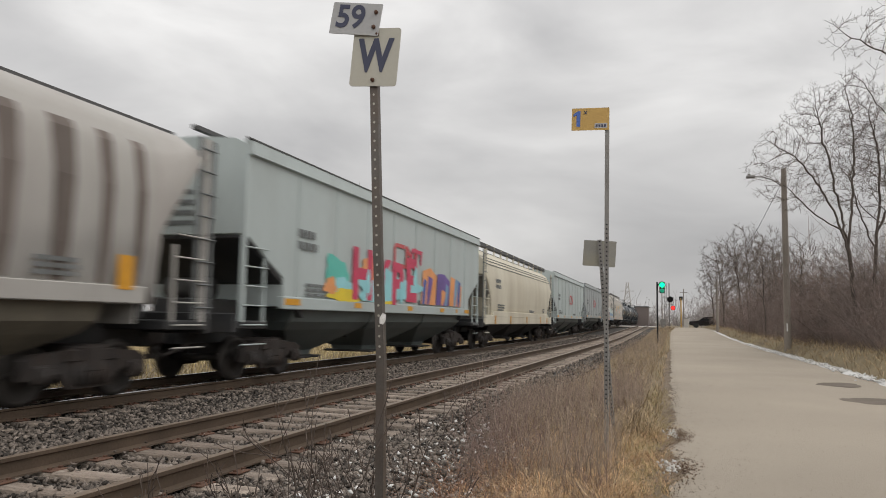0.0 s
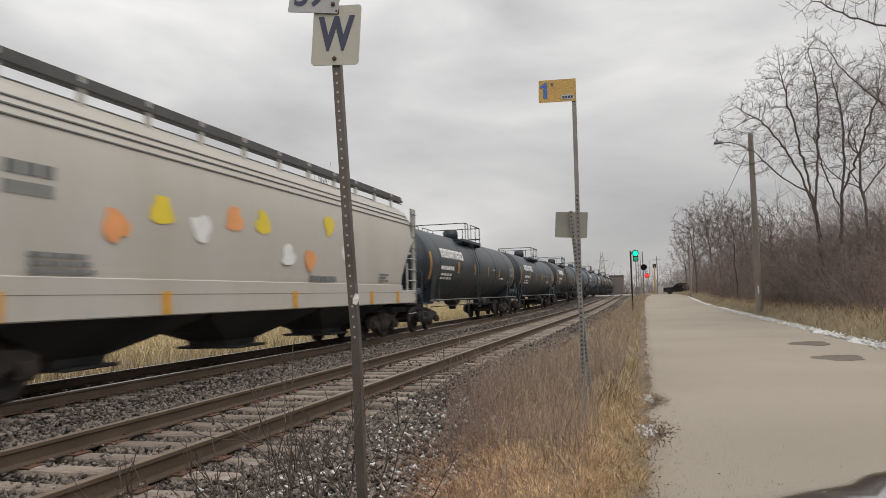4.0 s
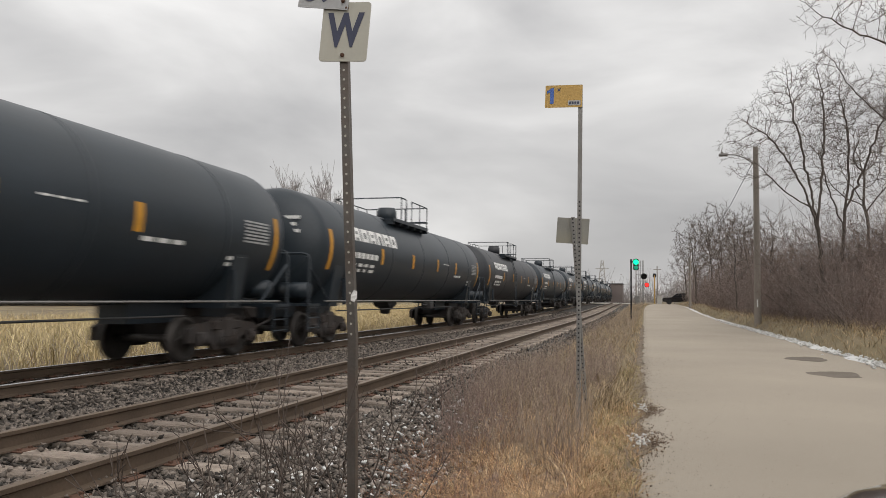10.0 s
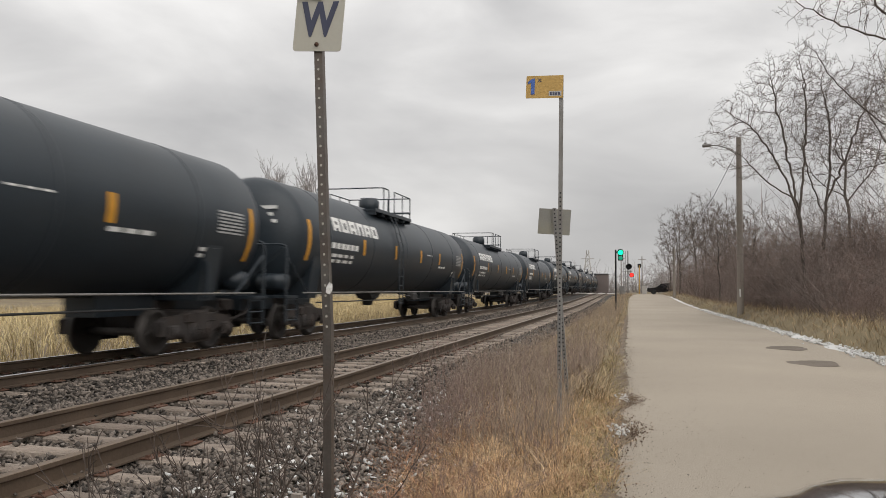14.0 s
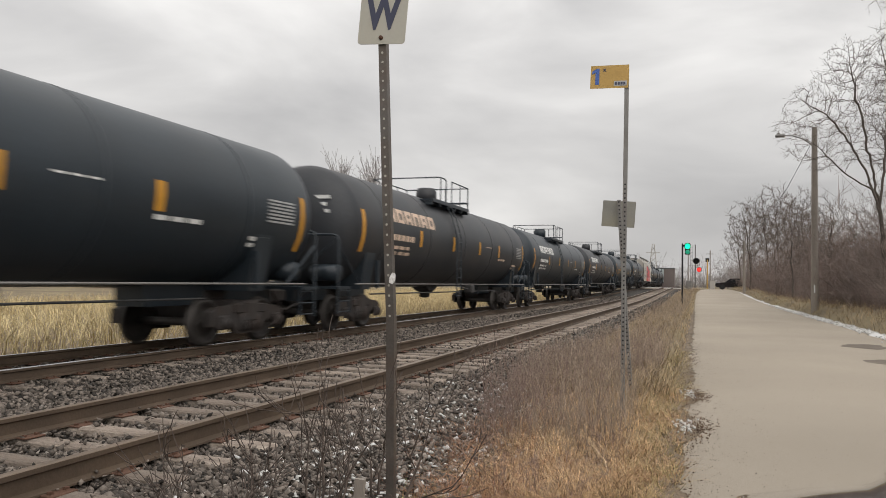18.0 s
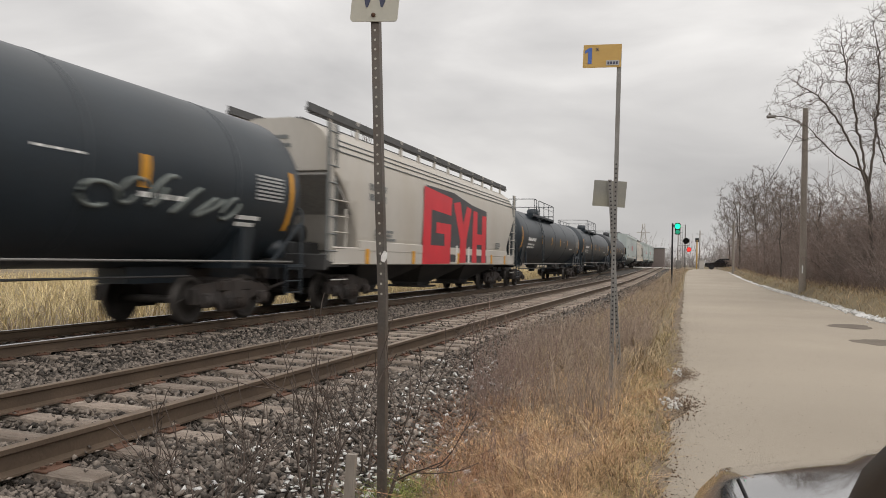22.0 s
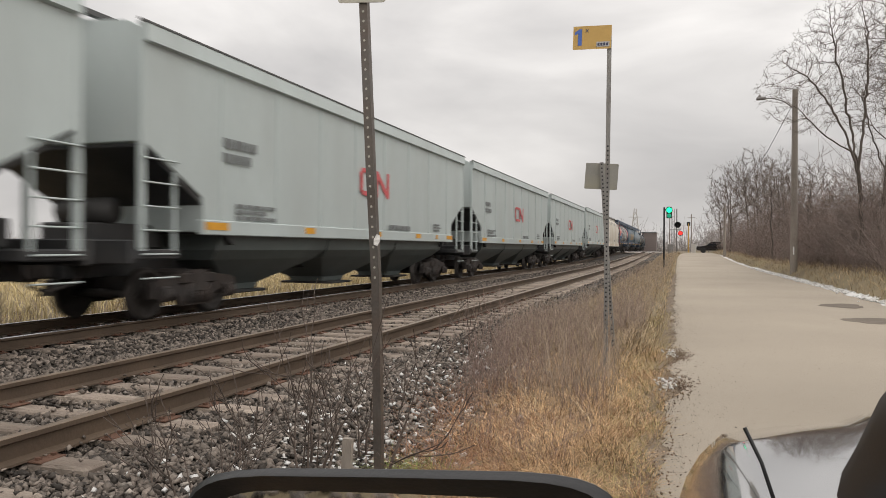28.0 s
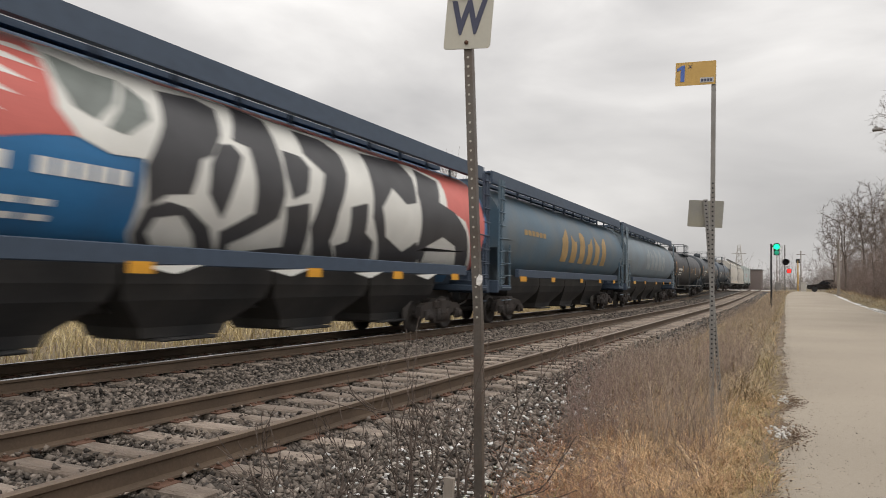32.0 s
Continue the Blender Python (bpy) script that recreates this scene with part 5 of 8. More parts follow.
def graffiti_mural(car, x, y0, y1):
    """Tall black letter-like strokes edged in white over a salmon ground, on the round blue side."""
    def ink(poly, lift, material, label=""):
        piece(car, "graffiti", round_patch([(y0 + a, b) for a, b in poly], lift), material, label)
    piece(car, "graffiti", band_sheet(y0 + 0.9, y1 - 0.2, lambda y: 58, lambda y: -3 + 9 * math.sin(y * 1.1) - max(0.0, (y - y0 - 9.0)) * 8 if y < y0 + 15 else -46.0, 0.006, 40), M_GRAFS, "large black and white graffiti mural on a salmon ground")
    piece(car, "graffiti", band_sheet(y0 + 0.02, y0 + 1.15, lambda y: 66, lambda y: -50, 0.009, 8), M_MAROON, "dull maroon end band")
    for k in range(5):
        ink([(1.6 + 0.35 * k, 16 + 7 * k), (3.3 + 0.2 * k, 10 + 8 * k), (2.9 + 0.2 * k, 15 + 8 * k)], 0.009, M_GRAFW)
    ink([(3.96, 53), (4.5, 57), (5.4, 57), (5.92, 52), (7.17, 54), (8.55, 50), (10.06, 50), (11.51, 49), (13.7, 50), (14.94, 42), (14.74, 12), (15.79, 3), (16.46, -24), (17.19, -51), (7.44, -61), (5.57, -54), (5.21, -34), (5.21, -19), (5.22, 2), (4.69, 1), (4.21, 6), (3.96, 17)], 0.014, M_GRAFW)
    ink([(4.06, 47), (4.64, 42), (5.07, 42), (4.84, 26), (4.51, 15), (4.19, 19), (4.04, 32)], 0.02, M_SCUFF)
    ink([(5.14, 41), (5.41, 32), (5.39, 22), (4.94, 11), (4.66, 13), (4.9, 24)], 0.02, M_SCUFF)
    ink([(5.76, 44), (6.58, 48), (6.91, 43), (6.76, 24), (6.5, 11), (6.24, 7), (6.08, -11), (5.65, -13), (5.35, -21), (5.23, -1), (5.59, 21)], 0.02, M_GRAFK)
    ink([(5.68, -16), (6.1, -18), (6.6, -27), (6.97, -42), (7.08, -51), (6.78, -52), (6.31, -31), (5.96, -22), (5.56, -25), (5.5, -33), (6.06, -53), (5.57, -50), (5.27, -34), (5.31, -21)], 0.02, M_GRAFK)
    ink([(6.66, 18), (6.96, 20), (7.15, 14), (6.91, -7), (6.79, -22), (6.41, -9), (6.43, 6)], 0.02, M_GRAFK)
    ink([(7.46, 53), (8.16, 48), (8.12, 22), (8.2, -2), (8.11, -17), (7.59, -28), (7.17, -36), (7.34, -51), (7.13, -49), (6.84, -29), (7.48, -16), (7.45, 1), (7.35, 21), (6.99, 23)], 0.02, M_GRAFK)
    ink([(8.23, 25), (8.76, 24), (8.96, 17), (8.81, 1), (8.41, -5), (8.22, 10)], 0.02, M_GRAFK)
    ink([(8.95, 47), (9.83, 46), (10.22, 35), (10.21, 20), (9.84, -8), (9.8, -28), (10.43, -46), (9.65, -47), (9.04, -20), (9.19, -4), (9.4, 16), (9.16, 21), (8.89, 27)], 0.02, M_GRAFK)
    ink([(8.24, -10), (8.9, -5), (9.02, -23), (9.22, -48), (7.5, -51), (7.59, -40), (8.48, -35)], 0.02, M_GRAFK)
    ink([(10.24, -3), (10.86, 2), (10.92, -19), (11.33, -25), (11.7, -46), (10.47, -47), (10.02, -31), (10.36, -27)], 0.02, M_GRAFK)
    ink([(11.21, 45), (13.04, 50), (13.19, 33), (13.02, 10), (12.52, 7), (11.97, 18), (11.44, 1), (11.74, -20), (12.73, -31), (13.2, -21), (13.66, -34), (13.75, -47), (12.07, -47), (11.08, -7), (11.11, 21)], 0.02, M_GRAFK)
    ink([(13.67, 46), (14.67, 38), (14.3, 15), (15.15, 9), (15.85, -6), (16.71, -43), (16.09, -46), (15.37, -21), (14.51, -14), (13.77, -24), (13.99, -43), (13.36, -29), (13.27, -1), (13.18, 19)], 0.02, M_GRAFK)
    for k in range(4):
        piece(car, "graffiti", side_poly([(y0 + 5.2 + 2.6 * k, 1.40), (y0 + 6.3 + 2.6 * k, 1.44), (y0 + 5.8 + 2.6 * k, 1.30)], SIDE + 0.042, 0.0), M_GRAFW)
    for k in range(10):
        a = 2.35 + 0.27 * k
        if k != 4:
            ink([(a, -12), (a + 0.20, -12), (a + 0.20, -5), (a, -5)], 0.012, M_WHITE)
    for k in range(4):
        ink([(2.5 + 0.4 * k, -25), (2.8 + 0.4 * k, -25), (2.8 + 0.4 * k, -22), (2.5 + 0.4 * k, -22)], 0.012, M_WHITE)
        ink([(2.5 + 0.4 * k, -32), (2.8 + 0.4 * k, -32), (2.8 + 0.4 * k, -29), (2.5 + 0.4 * k, -29)], 0.012, M_WHITE)


def graffiti_wheat(car, x, y0, y1):
    for k in range(6):
        a = y0 + 6.4 + k * 1.3
        piece(car, "graffiti", band_sheet(a, a + 0.8, lambda y: 14 + 8 * math.sin(y * 3), lambda y: -24, 0.008, 6), M_FADED, "faded orange lettering blocks")
    for k in range(6):
        piece(car, "stencil", curve_sheet([(y0 + 2 + 0.4 * k, 2), (y0 + 2.3 + 0.4 * k, 2), (y0 + 2.3 + 0.4 * k, 8), (y0 + 2 + 0.4 * k, 8)], 0.012), M_FADED)


def graffiti_pale(car, x, y0, y1):
    for k in range(5):
        a = y0 + 6.0 + k * 1.5
        piece(car, "graffiti", band_sheet(a, a + 1.1, lambda y: 20 + 8 * math.sin(y * 3), lambda y: -20, 0.008, 6), M_CHALK, "pale sprayed shapes on blue paint")


# ---- the order of the train: (front end at the start of the clip, length, maker) ----
TRAIN = []


def grey(label="pale grey covered hopper car with black bays", g=None, lz=2.55, ly=-0.75, lh=0.70, seed=0, paint=M_GREYCAR):
    return lambda L: hopper(label, L, paint, "grey", (M_REDLOGO, ly, lz, lh), g, seed=seed)


def tk(paint, brand=True, bands=0, label="", seed=0, lad=True, long_deck=False, radius=1.50):
    return lambda L: tank(label or "black pressure tank car with yellow reflector strips", L, paint, brand, True, bands, seed, lad, radius, long_deck)


order = [
    (-7.4, lambda L: hopper("grimy streaked white covered hopper car", L, M_STRIPED, "other", None, None, seed=3, streaks=True)),
    (11.3, grey("pale grey covered hopper car with colourful graffiti", graffiti_hype, lz=2.75, ly=-1.05, seed=1)),
    (29.9, lambda L: hopper("cream covered hopper car with a dark roof walkway", L, M_CREAM2, "other", None, None, seed=5)),
    (49.3, grey(seed=7)),
    (68.1, grey("dull grey covered hopper car with black bays", seed=9, paint=M_GREYDARK)),
    (86.8, lambda L: hopper("cream covered hopper car with blue graffiti", L, M_CREAM, "other", (M_BLKLOGO, 3.1, 2.25, 1.1), graffiti_wild, seed=11)),
    (105.0, lambda L: hopper("cream covered hopper car with orange sprayed shapes", L, M_CREAM, "other", None, graffiti_sparks, seed=13)),
]
tank_starts = [125.0, 145.0, 165.0, 185.3, 205.2, 225.4, 245.3, 265.8, 285.7, 305.8, 325.9, 345.7, 365.9, 386.0, 406.0, 426.0, 445.6, 465.7, 485.9, 506.0, 525.9, 545.8]
for i, s in enumerate(tank_starts):
    paint = {2: M_TANKBRN, 3: M_TANKSLATE, 4: M_TANKSLATE, 8: M_TANKBRN, 17: M_TANKBRN, 19: M_TANKBRN}.get(i, M_TANKBLK)
    lab = {M_TANKSLATE.name: "slate grey pressure tank car with yellow reflector strips", M_TANKBRN.name: "brown-black pressure tank car with yellow reflector strips"}.get(paint.name, "")
    order.append((s, tk(paint, i < 20, 2 if i in (2, 3, 4, 11, 15, 19) else 0, lab, i, i % 3 != 1, False, 1.58 if i == 21 else 1.53 if i in (2, 17) else 1.50)))
order += [
    (565.9, lambda L: hopper("cream covered hopper car with big red graffiti letters", L, M_CREAM, "other", None, graffiti_gyh, seed=15)),
    (586.3, tk(M_TANKBLK, False, 0, "long black tank car with yellow reflector strips", 30, True, True)),
    (608.3, tk(M_TANKBLK, False, 0, "long black tank car with yellow reflector strips", 31, True, True)),
    (630.4, tk(M_TANKBRN, False, 0, "dark brown-black tank car with yellow reflector strips", 32, False)),
    (651.5, grey(seed=17)),
    (673.6, lambda L: hopper("cream covered hopper car with a black monogram", L, M_CREAM, "other", (M_BLKLOGO, 2.95, 1.95, 1.55), None, seed=19)),
    (692.4, grey(seed=21)), (711.3, grey(seed=23)), (729.7, grey(seed=25)), (748.1, grey(seed=27)), (766.5, grey(seed=29)),
    (785.1, lambda L: hopper("off-white covered hopper car with yellow sill reflectors", L, M_OFFWHITE, "other", None, None, bays=4, seed=31)),
    (804.3, lambda L: hopper("blue cylindrical hopper car with a graffiti mural", L, M_BLUECAR, "cyl", None, graffiti_mural, M_NAVY, 4, 33, False, M_MAROON)),
    (822.9, lambda L: hopper("faded blue cylindrical hopper car with worn orange lettering", L, M_TEALCAR, "cyl", None, graffiti_wheat, M_NAVY, 4, 35)),
    (841.8, lambda L: hopper("chalky pale blue cylindrical hopper car with pale graffiti", L, M_PALEBLUE, "cyl", None, graffiti_pale, M_NAVY, 4, 37)),
    (860.6, tk(M_TANKBRN, False, 0, "", 40)), (880.6, tk(M_TANKBLK, False, 0, "", 41)), (900.6, tk(M_TANKSLATE, False, 0, "slate grey tank car with yellow reflector strips", 42)),
    (920.6, lambda L: hopper("cream covered hopper car", L, M_CREAM, "other", None, None, seed=43)),
    (939.4, lambda L: hopper("cream covered hopper car", L, M_CREAM, "other", None, None, seed=45)),
    (958.2, grey(seed=47)), (976.9, grey(seed=49)), (995.5, tk(M_TANKBLK, False, 0, "", 50)), (1015.6, None),
]
CARS = []
coupled = [(s + (1.2 if i in range(8, 30) or i in (31, 32, 33) else 0.5), make) for i, (s, make) in enumerate(order)]
for (s, make), (s2, _) in zip(coupled, coupled[1:]):
    L = round(s2 - s, 1)
    CARS.append((make(L), s + L / 2))


# ---- signs beside the line ----
def post_mb(pts, w, d=None, holes=True, z_from=0.3):
    """A perforated square post along points (from foot to top), with a dark hole every inch or so."""
    m = MB()
    d = d or w
    pts = [Vector(p) for p in pts]
    v, f = [], [(3, 2, 1, 0)]
    for p in pts:
        v += [(p.x - w / 2, p.y - d / 2, p.z), (p.x + w / 2, p.y - d / 2, p.z), (p.x + w / 2, p.y + d / 2, p.z), (p.x - w / 2, p.y + d / 2, p.z)]
    for i in range(len(pts) - 1):
        f += [(4 * i + k, 4 * i + (k + 1) % 4, 4 * i + 4 + (k + 1) % 4, 4 * i + 4 + k) for k in range(4)]
    n = 4 * len(pts)
    return m.add(v, f + [(n - 4, n - 3, n - 2, n - 1)])


# flat discs for holes: bright sky or dark inside is put into their colour
def holes_mb(pts, w, pitch=0.05, r=0.011):
    m = MB()
    pts = [Vector(p) for p in pts]
    for a, b in zip(pts, pts[1:]):
        n = max(1, int((b - a).length / pitch))
        for k in range(n):
            p = a.lerp(b, (k + 0.5) / n)
            ring = [(p.x + r * math.cos(t), p.y - w / 2 - 0.002, p.z + r * math.sin(t)) for t in np.linspace(0, 2 * math.pi, 9)[:-1]]
            m.add(ring, [tuple(range(8))])
    return m


def plate_mb(w, h, t=0.004, c=0.02):
    """A thin sign plate with rounded corners, centred, facing -y."""
    pts = []
    for cx, cz, a0 in ((w / 2 - c, h / 2 - c, 0), (-w / 2 + c, h / 2 - c, 90), (-w / 2 + c, -h / 2 + c, 180), (w / 2 - c, -h / 2 + c, 270)):
        pts += [(cx + c * math.cos(radians(a0 + a)), cz + c * math.sin(radians(a0 + a))) for a in (0, 30, 60, 90)]
    return MB().prism(pts, -t, t, "y")


def facing(me):
    """Lettering laid upright on a plate that faces -y."""
    me.transform(Matrix(((1, 0, 0, 0), (0, 0, -1, 0), (0, 1, 0, 0), (0, 0, 0, 1))))
    return me


def bolt_mb():
    return MB().turned([(0, 0.013), (0.008, 0.012), (0.012, 0.006)], "z", n=10)


def bolt(parent, x, z):
    part("bolt", cached("bolt", lambda: bolt_mb().mesh("bolt")), M_RUST, parent, at=pose(x, -0.005, z, 90, 0, 0))


WP = [(2.20, 4.50, -0.5), (2.185, 4.50, 0.2), (2.175, 4.49, 0.95), (2.145, 4.47, 1.6), (2.085, 4.455, 2.95)]
whistle = thing("whistle_post_sign", "bent perforated post with a white whistle sign and mile plate", "railway sign")
part("post", post_mb(WP, 0.050, 0.040), M_POST, whistle)
# pale discs: sky seen through the holes, put into the colour
part("perforation", holes_mb(WP[2:], 0.040, 0.055, 0.0075), M_SIGN, whistle, "row of pale discs painted like sky through punched holes")["kind"] = "stuff"
wpl = part("sign_plate", plate_mb(0.302, 0.355, 0.003, 0.02), M_SIGN, whistle, "off-white plate with a dark letter", at=pose(2.112, 4.425, 2.752, 0, 4.5, 0))
part("letter", facing(text_mesh("letter", "W", 0.275, 0.001, 0.0095)), M_LETTER, wpl, at=pose(0, -0.005, 0.0) @ Matrix.Diagonal((0.74, 1, 1, 1)))
for z in (0.14, -0.14):
    bolt(wpl, 0, z)
tg = MB().prism([(-0.02, -0.05), (0.015, -0.055), (0.03, -0.01), (0.018, 0.045), (-0.012, 0.05), (-0.028, 0.0)], -0.012, 0.012, "y")
part("tag", tg, M_SNOW, whistle, "scrap of white plastic tied to the post", at=pose(2.19, 4.455, 1.20, 0, 12, 35) @ Matrix.Scale(0.62, 4))
mpl = part("mile_plate", plate_mb(0.325, 0.195, 0.003, 0.006), M_SIGN2, whistle, "grey mile plate", at=pose(1.985, 4.412, 2.998, 0, 9, 0))
part("number", facing(text_mesh("number", "59", 0.195, 0.001, 0.004)), M_LETTER, mpl, at=pose(-0.035, -0.005, 0.005))
for z in (0.045, -0.045):
    bolt(mpl, 0.128, z)

stake = part("wooden_stake", post_mb([(2.10, 4.24, -0.5), (2.11, 4.23, -0.1), (2.125, 4.22, 0.10)], 0.055, 0.03), M_POLE)
tagged(stake, "short weathered grey wooden stake beside the sign post", "stake")

YP = [(3.10, 8.72, -0.5), (3.105, 8.72, 1.2), (3.125, 8.72, 3.6)]
yellow = thing("yellow_marker_sign", "small yellow plate with a blue number on a tall thin post", "railway sign")
part("post", post_mb(YP, 0.045, 0.04), M_STEEL, yellow)
part("perforation", holes_mb([(3.10, 8.72, 0.2), (3.115, 8.72, 2.3)], 0.04, 0.05, 0.010), M_SIGBLK, yellow)["kind"] = "stuff"
ypl = part("sign_plate", plate_mb(0.415, 0.255, 0.003, 0.006), M_YSIGN, yellow, "yellow plate", at=pose(2.94, 8.69, 3.475, 0, 2, 0))
part("digit", MB().prism([(-0.018, -0.085), (0.024, -0.085), (0.024, 0.095), (-0.004, 0.095), (-0.055, 0.062), (-0.055, 0.030), (-0.018, 0.048)], -0.001, 0.001, "y"), M_BLUE, ypl, at=pose(-0.135, -0.005, 0.0))
part("small_mark", facing(text_mesh("small_mark", "x", 0.07, 0.001, 0.001)), M_LETTER, ypl, at=pose(-0.055, -0.005, 0.08))
part("small_label", MB().box(0.05, 0.19, -0.0055, -0.0035, -0.105, -0.05), M_SIGN2, ypl, "small grey label with unreadable writing")
sl = MB()
for k in range(4):
    sl.box(0.062 + 0.03 * k, 0.084 + 0.03 * k, -0.0065, -0.005, -0.094, -0.064)
part("label_writing", sl, M_LETTER, ypl)

BP = [(3.10, 10.1, -0.5), (3.02, 10.1, 0.6), (2.91, 10.1, 2.26)]
backsign = thing("sign_seen_from_behind", "bare metal sign on a leaning perforated post, seen from behind", "railway sign")
part("post", post_mb(BP, 0.048, 0.04), M_STEEL, backsign)
part("perforation", holes_mb(BP, 0.04, 0.05, 0.011), M_SIGBLK, backsign)["kind"] = "stuff"
part("sign_plate", plate_mb(0.415, 0.335, 0.003, 0.01), M_BACK, backsign, "unpainted aluminium back", at=pose(2.905, 10.135, 2.085, 0, 4, 0))


# ---- signals ----
def lens_mb(r, d=0.03):
    return MB().turned([(0, r), (-d * 0.6, r * 0.85), (-d, r * 0.45), (-d * 1.1, 0.02)], "y", n=20)


def hood_mb(r, length):
    v, f, n = [], [], 15
    for y, k in ((0, 1.0), (-length, 1.06)):
        for q, rr in enumerate((r * k, r * k + 0.015)):
            v += [(rr * math.cos(a), y, rr * math.sin(a)) for a in np.linspace(radians(-40), radians(220), n)]
    for a, b in ((0, 2), (1, 3)):
        f += [(a * n + i, a * n + i + 1, b * n + i + 1, b * n + i) for i in range(n - 1)]
    f += [(2 * n + i, 2 * n + i + 1, 3 * n + i + 1, 3 * n + i) for i in range(n - 1)]
    return MB().add(v, f, True)


def signal_head(parent, x, y, z, lens_mat, name, scale=1.0):
    hd = part(name, MB().turned([(0.16, 0.05), (0.14, 0.2), (0.0, 0.26), (-0.02, 0.26), (-0.02, 0.1)], "y", n=20), M_SIGBLK, parent, at=pose(x, y, z) @ Matrix.Scale(scale, 4))
    part("lens", lens_mb(0.19), lens_mat, hd, "lit coloured lens" if lens_mat is not M_SIGBLK else "", at=pose(0, -0.025, 0))
    part("hood", hood_mb(0.21, 0.28), M_SIGBLK, hd, at=pose(0, -0.02, 0))
    return hd


zb = float(rise(53))
near_sig = thing("track_signal", "green-lit signal head on a slim dark mast", "railway signal")
part("mast", MB().tube([(2.90, 53, -0.5), (2.90, 53, 4.0)], 0.06, 10), M_SIGBLK, near_sig)
part("bracket", MB().box(2.90, 3.16, 52.96, 53.04, 3.78, 3.88), M_SIGBLK, near_sig)
part("signal_case", MB().box(3.10, 3.36, 52.95, 53.2, 3.3, 4.0, 0.06), M_SIGBLK, near_sig)
hd = part("signal_head", MB().box(-0.18, 0.18, -0.02, 0.10, -0.44, 0.34, 0.05), M_SIGBLK, near_sig, at=pose(3.23, 52.92, 3.68))
part("lens", lens_mb(0.18), M_GREENL, hd, "glowing green lens", at=pose(0, -0.02, 0.12))
part("hood", hood_mb(0.20, 0.22), M_SIGBLK, hd, at=pose(0, -0.02, 0.12))
part("lower_lens", lens_mb(0.15), mat("dim_green_lens", (0.01, 0.22, 0.13), 0.3, var=0.02, bump=0, glow=0.8), hd, "dim green lower lens", at=pose(0, -0.02, -0.26))

far_sig = thing("block_signal_mast", "ladder mast signal with a dark disc and a red light", "railway signal")
part("mast", MB().tube([(3.55, 124, 0.3), (3.55, 124, 7.6)], 0.09, 10), M_STEEL, far_sig)
part("ladder", MB().box(2.75, 2.81, 124.2, 124.26, 0.6, 7.6).box(3.15, 3.21, 124.2, 124.26, 0.6, 7.6), M_STEEL, far_sig)
rg = MB()
for k in range(16):
    rg.tube([(2.78, 124.23, 0.9 + 0.42 * k), (3.18, 124.23, 0.9 + 0.42 * k)], 0.025, 5)
part("rungs", rg, M_STEEL, far_sig)
part("gallery", MB().box(2.5, 4.2, 123.8, 124.6, 4.2, 4.28).tube([(2.5, 123.8, 5.3), (4.2, 123.8, 5.3)], 0.03, 5).tube([(2.5, 123.8, 4.2), (2.5, 123.8, 5.3)], 0.03, 5).tube([(4.2, 123.8, 4.2), (4.2, 123.8, 5.3)], 0.03, 5), M_STEEL, far_sig)
signal_head(far_sig, 3.69, 123.7, 5.0, M_SIGBLK, "dark_head", 1.9)
signal_head(far_sig, 4.13, 123.6, 3.63, M_REDL, "red_head", 1.5)
part("case", MB().box(2.2, 3.0, 123.6, 124.4, 0.4, 1.9, 0.05), M_STEEL, far_sig)
gate = thing("crossing_gate_post", "yellow crossing gate post beside the cross street", "crossing post")
part("post", MB().tube([(5.5, 136, 0.4), (5.5, 136, 5.6)], 0.12, 10), M_YSIGN, gate)
part("cap", MB().box(5.2, 5.8, 135.9, 136.1, 5.2, 5.9, 0.05), M_SIGBLK, gate)
boxm = thing("relay_box", "pale metal relay box by the crossing", "equipment box")
part("case", MB().box(5.9, 6.7, 134.8, 135.6, 0.45, 2.0, 0.04), M_PALE, boxm)
part("roof", MB().box(5.85, 6.75, 134.75, 135.65, 2.0, 2.06), M_STEEL, boxm)

# ---- street lamp pole, poles far off, cables ----
UP = thing("street_lamp", "weathered wooden utility pole with a street lamp on a curved arm", "street lamp")
part("pole", MB().tube([(9.24, 40, -0.2), (9.25, 40, 4.5), (9.26, 40, 9.0)], [0.17, 0.15, 0.125], 12), M_POLE, UP)
part("arm", MB().tube([(9.25, 40, 8.05), (8.75, 40, 8.45), (8.3, 40, 8.62), (7.85, 40, 8.66)], 0.03, 8), M_STEEL, UP)
part("lamp_head", MB().box(7.5, 7.95, 39.88, 40.12, 8.58, 8.72, 0.04).box(7.6, 7.72, 39.95, 40.05, 8.72, 8.8), M_STEEL, UP)
part("base_marker", MB().box(9.18, 9.24, 39.82, 39.85, 0.9, 1.3), M_WHITE, UP, "white marker strip")
part("cable", MB().tube([(9.26, 40, 8.5), (9.3, 52, 7.5), (9.25, 70, 6.6), (9.0, 92, 6.5)], 0.015, 5), M_SIGBLK, UP, "sagging black cable")
for x, y, h in ((8.98, 92, 6.0), (11.0, 118, 5.6), (12.2, 150, 9.0), (6.8, 190, 9), (1.5, 210, 10)):
    up = thing("utility_pole", "distant wooden utility pole at the roadside", "utility pole", group="utility poles")
    z0 = float(rise(y))
    part("pole", MB().tube([(x, y, z0 - 0.2), (x, y, z0 + h)], [0.16, 0.11], 8), M_POLE, up)
    if y > 140:
        part("crossarm", MB().box(x - 0.9, x + 0.9, y - 0.05, y + 0.05, z0 + h - 0.9, z0 + h - 0.78), M_POLE, up)


